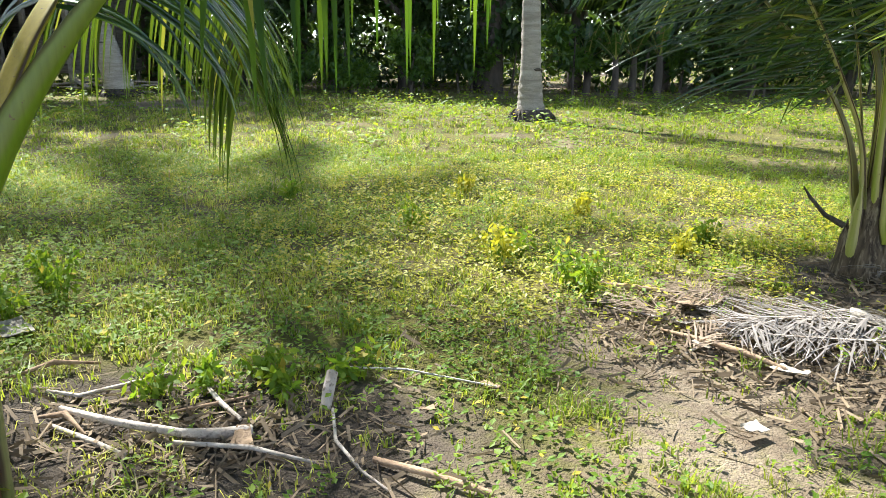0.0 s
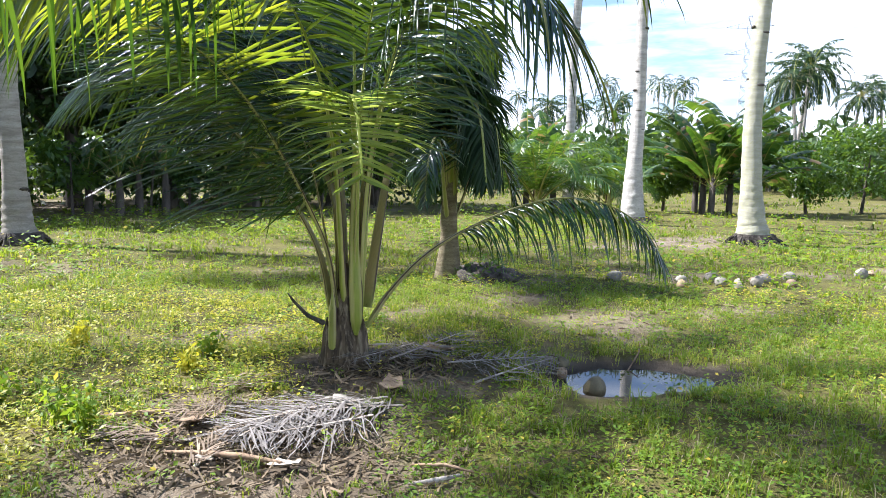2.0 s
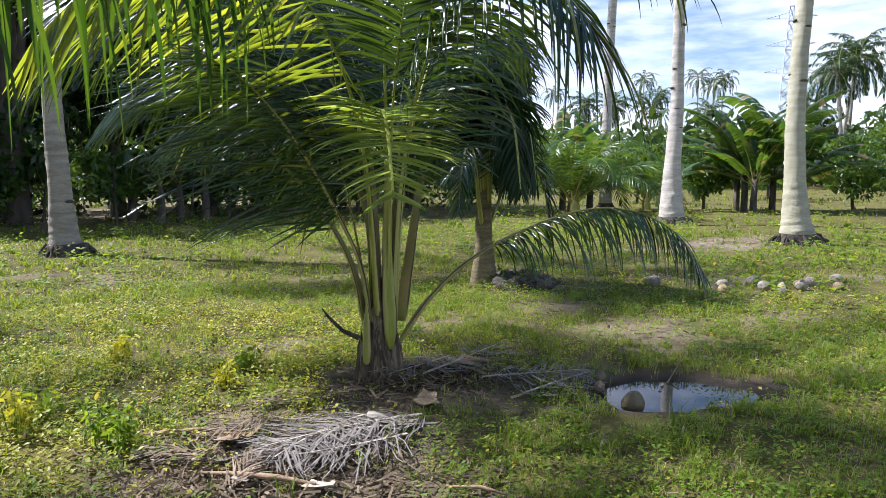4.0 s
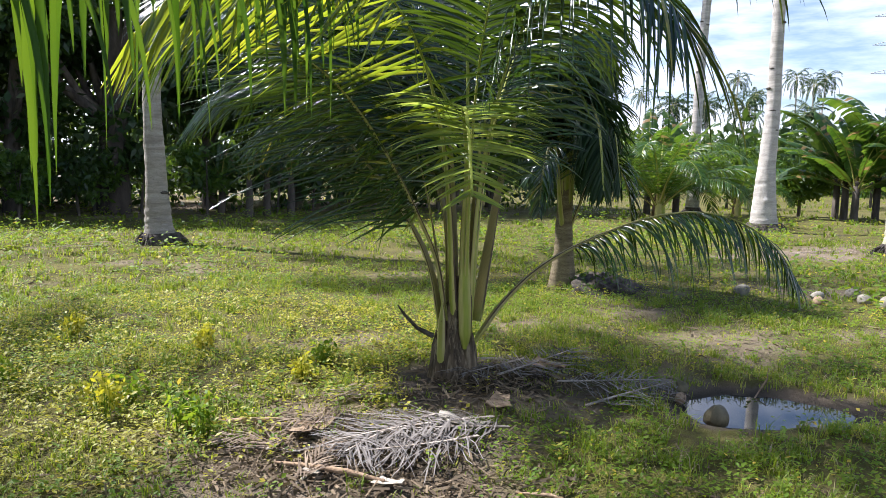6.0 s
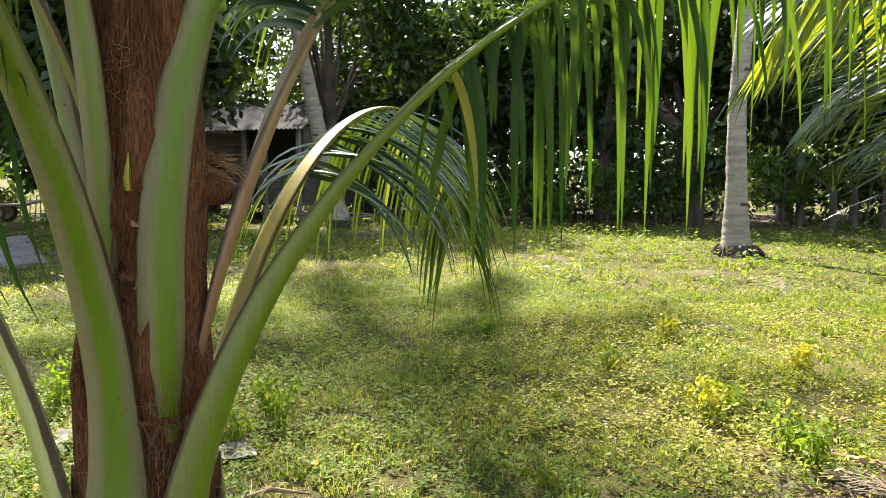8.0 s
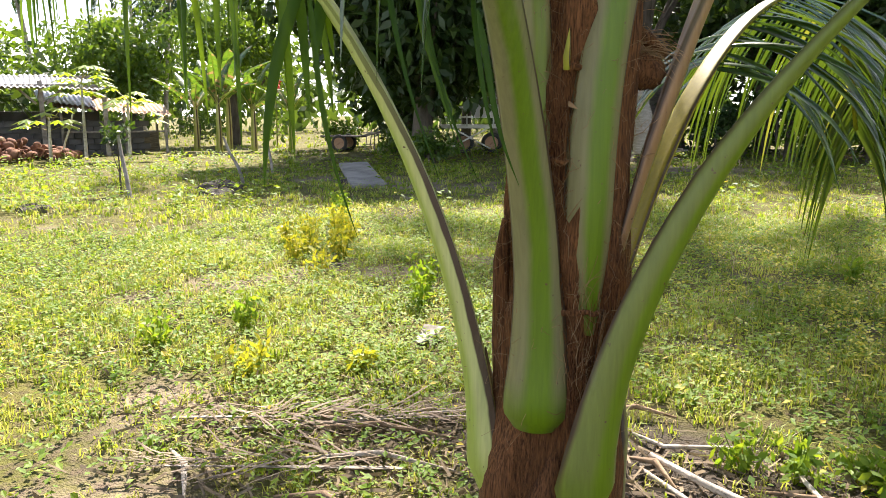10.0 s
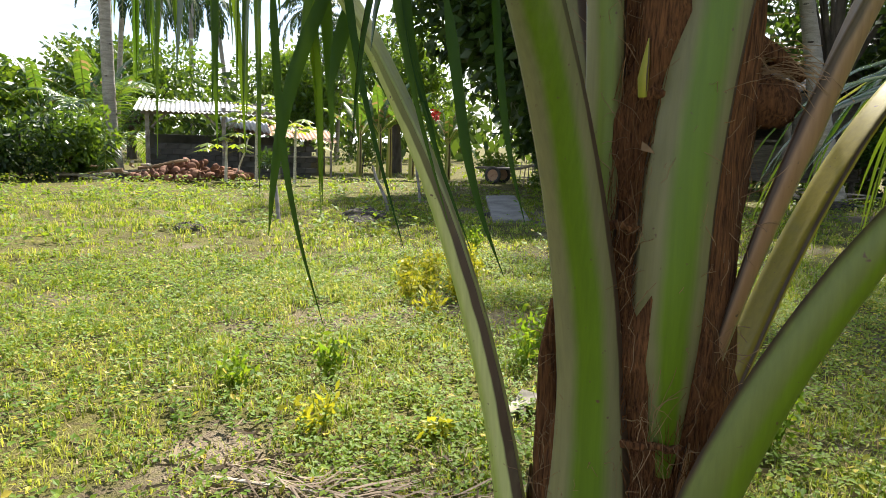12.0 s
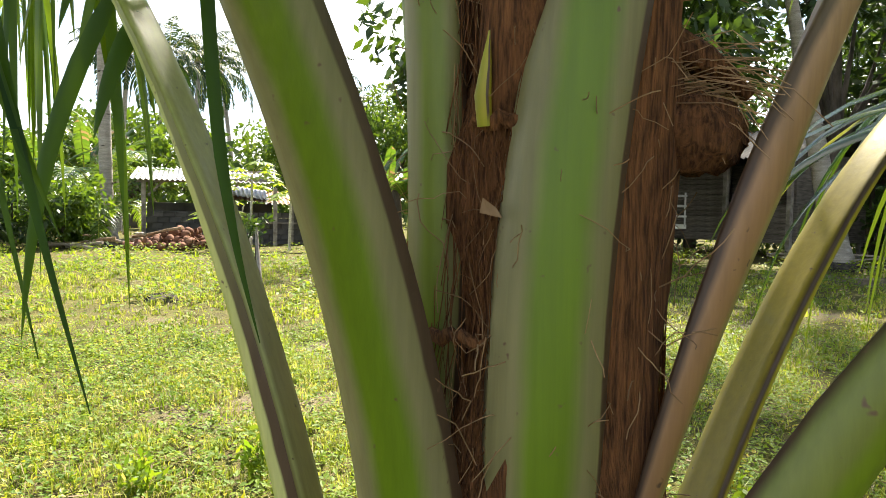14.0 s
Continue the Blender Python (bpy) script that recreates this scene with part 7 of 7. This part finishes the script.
def grass(r, x, y, per, tall, width, keep=1.0):
    """Tufts of bent blades, joined into one mesh."""
    b = bare(x, y)
    ok = clear_of(x, y) & (r.uniform(0, 1, len(x)) < np.clip(1.1 - b * keep, 0.05, 1) * np.clip(-0.42 + 2.7 * vnoise(x, y, 0.24, 22), 0.04, 1) * np.clip(0.35 + 1.9 * (vnoise(x, y, 0.75, 77) - 0.15), 0.2, 1))
    x, y, b = x[ok], y[ok], b[ok]
    lush = 0.65 + 0.7 * vnoise(x, y, 1.3, 21) * (1 - 0.5 * b)
    x, y, lush = np.repeat(x, per), np.repeat(y, per), np.repeat(lush, per)
    n = len(x)
    a = r.uniform(0, 6.283, n)
    x, y = x + r.normal(0, tall * 0.35, n), y + r.normal(0, tall * 0.35, n)
    h = tall * lush * r.uniform(0.45, 1.25, n)
    out = h * r.uniform(0.25, 1.1, n)
    w = width * r.uniform(0.7, 1.3, n)
    z = height(x, y) - 0.008
    ca, sa = np.cos(a), np.sin(a)
    p0 = np.stack([x, y, z], -1)
    dirv = np.stack([ca, sa, np.zeros(n)], -1)
    side = np.stack([-sa, ca, np.zeros(n)], -1) * (w / 2)[:, None]
    mid = p0 + dirv * (out * 0.35)[:, None] + np.stack([np.zeros(n), np.zeros(n), h * 0.65], -1)
    tip = p0 + dirv * out[:, None] + np.stack([np.zeros(n), np.zeros(n), h * r.uniform(0.6, 1.0, n)], -1)
    v = np.stack([p0 - side, p0 + side, mid + side * 0.85, mid - side * 0.85, tip], 1)
    k = np.arange(n)[:, None] * 5
    return Geo().add(v, [k + np.array([[0, 1, 2, 3]]), k + np.array([[3, 2, 4]])])


def leaf_weeds(r, x, y, per, size, lift, least=0.3, seed=31):
    """Low rosettes of broad leaves, joined."""
    ok = clear_of(x, y) & (r.uniform(0, 1, len(x)) < np.clip(1.1 - 1.3 * bare(x, y), 0.06, 1)) & (0.75 * vnoise(x, y, 1.3, seed) + 0.5 * vnoise(x, y, 0.3, seed + 1) > least)
    x, y = np.repeat(x[ok], per), np.repeat(y[ok], per)
    n = len(x)
    a = r.uniform(0, 6.283, n)
    x, y = x + r.normal(0, size * 0.9, n), y + r.normal(0, size * 0.9, n)
    L = size * r.uniform(0.6, 1.3, n)
    d = np.stack([np.cos(a), np.sin(a), r.uniform(-0.1, 0.7, n)], -1)
    w = np.stack([-np.sin(a), np.cos(a), r.normal(0, 0.25, n)], -1)
    p = np.stack([x, y, height(x, y) + r.uniform(0.005, lift, n)], -1)
    v = np.stack([p, p + d * (L * 0.5)[:, None] + w * (L * 0.3)[:, None], p + d * L[:, None] - np.array([0, 0, 1]) * (L * 0.15)[:, None], p + d * (L * 0.5)[:, None] - w * (L * 0.3)[:, None]], 1)
    return Geo().add(v, np.arange(n * 4).reshape(n, 4))


rg = np.random.default_rng(500)
for g, label in ((grass(rg, *scatter(rg, 1300, 0.0, 6.0, az0=188.0, az1=336.0), 8, 0.06, 0.009), "short grass behind the path"),
                 (grass(rg, *scatter(rg, 15000, 0.0, 7.5), 10, 0.06, 0.0065), "short tufted grass and creeping runners"),
                 (grass(rg, *scatter(rg, 1100, 0.8, 7.5), 36, 0.11, 0.0055, 0.9), "taller clumps of soft green grass"),
                 (grass(rg, *scatter(rg, 15500, 7.0, 17.0), 7, 0.09, 0.0155, 0.9), "short sunlit grass in the open"),
                 (grass(rg, *scatter(rg, 8000, 16.5, 60.0, even=0.62), 5, 0.16, 0.05, 0.7), "far grass of the meadow")):
    tagged(part("grass", g, GRASS, smooth=False), label, "grass", kind="stuff")
for g, label in ((grass(rg, *scatter(rg, 4600, 0.6, 6.5, az0=100.0, az1=195.0), 10, 0.075, 0.0052, 0.6), "pale dry grass tangled among green"),
                 (grass(rg, *scatter(rg, 3400, 6.0, 15.0, az0=100.0, az1=190.0), 8, 0.09, 0.0115, 0.6), "pale dry grass in the open meadow"),
                 (grass(rg, *scatter(rg, 3500, 0.8, 7.0, az0=-24.0, az1=100.0), 9, 0.06, 0.004, 0.7), "thin dry grass blades near bare soil")):
    tagged(part("dry_grass", g, DRY_GRASS, smooth=False), label, "grass", kind="stuff")
for g, label in ((leaf_weeds(rg, *scatter(rg, 18500, 0.5, 8.0), 8, 0.029, 0.07, 0.48), "low broad-leaved weeds in the grass"),
                 (leaf_weeds(rg, *scatter(rg, 5200, 0.8, 8.0, az0=100.0, az1=195.0), 9, 0.032, 0.1, 0.47, 35), "low leafy weeds in the sunny meadow"),
                 (leaf_weeds(rg, *scatter(rg, 6500, 7.0, 19.0), 7, 0.05, 0.11), "low broad-leaved weeds further off"),
                 (leaf_weeds(rg, *scatter(rg, 9000, 1.2, 9.0), 9, 0.025, 0.12, 0.66, 61), "knee-low leafy weeds in clumps"),
                 (leaf_weeds(rg, *scatter(rg, 7000, 8.0, 22.0), 8, 0.09, 0.26, 0.66, 63), "clumps of leafy weeds in the meadow")):
    tagged(part("ground_weeds", g, WEED, smooth=False), label, "weeds", kind="stuff")

for g, label in ((leaf_weeds(rg, *scatter(rg, 9000, 2.2, 9.0), 8, 0.026, 0.11, 0.76, 67), "yellowing leafy weeds among the grass"),
                 (leaf_weeds(rg, *scatter(rg, 1900, 0.0, 2.3, 1.0, 5.4, 0.0, 360.0), 9, 0.03, 0.15, 0.5, 71), "thick yellow-green leafy weeds beside the young palm")):
    tagged(part("ground_weeds", g, WEED_YELLOW, smooth=False), label, "weeds", kind="stuff")

# dead bits: straws and leaf scraps on the soil
n = 10000
x, y = scatter(rg, n, 0.4, 9.0)
for hx, hy, hr, hn in ((1.5, 3.4, 0.75, 2600), (3.0, 4.0, 0.6, 1200), (-2.2, 1.8, 0.7, 2200), (-0.6, 2.25, 0.7, 1100), (1.9, 2.6, 0.6, 600)):
    x, y = np.r_[x, rg.normal(hx, hr * 0.6, hn)], np.r_[y, rg.normal(hy, hr * 0.45, hn)]
n = len(x)
ok = clear_of(x, y) & (rg.uniform(0, 1, n) < 0.18 + bare(x, y))
x, y = x[ok], y[ok]
n = len(x)
a, L, w = rg.uniform(0, 6.283, n), rg.uniform(0.02, 0.13, n), rg.uniform(0.002, 0.012, n)
z = height(x, y) + rg.uniform(0.004, 0.03, n)
dx, dy = np.cos(a) * L / 2, np.sin(a) * L / 2
wx, wy = -np.sin(a) * w / 2, np.cos(a) * w / 2
t1, t2 = rg.normal(0, 0.012, n), rg.normal(0, 0.006, n)
v = np.stack([np.stack([x - dx - wx, y - dy - wy, z - t1], -1), np.stack([x + dx - wx, y + dy - wy, z + t1], -1), np.stack([x + dx + wx, y + dy + wy, z + t1 + t2], -1), np.stack([x - dx + wx, y - dy + wy, z - t1 + t2], -1)], 1)
tagged(part("plant_litter", Geo().add(v, np.arange(n * 4).reshape(n, 4)), STRAW, smooth=False), "scattered dead straws and leaf scraps", "litter", kind="stuff")
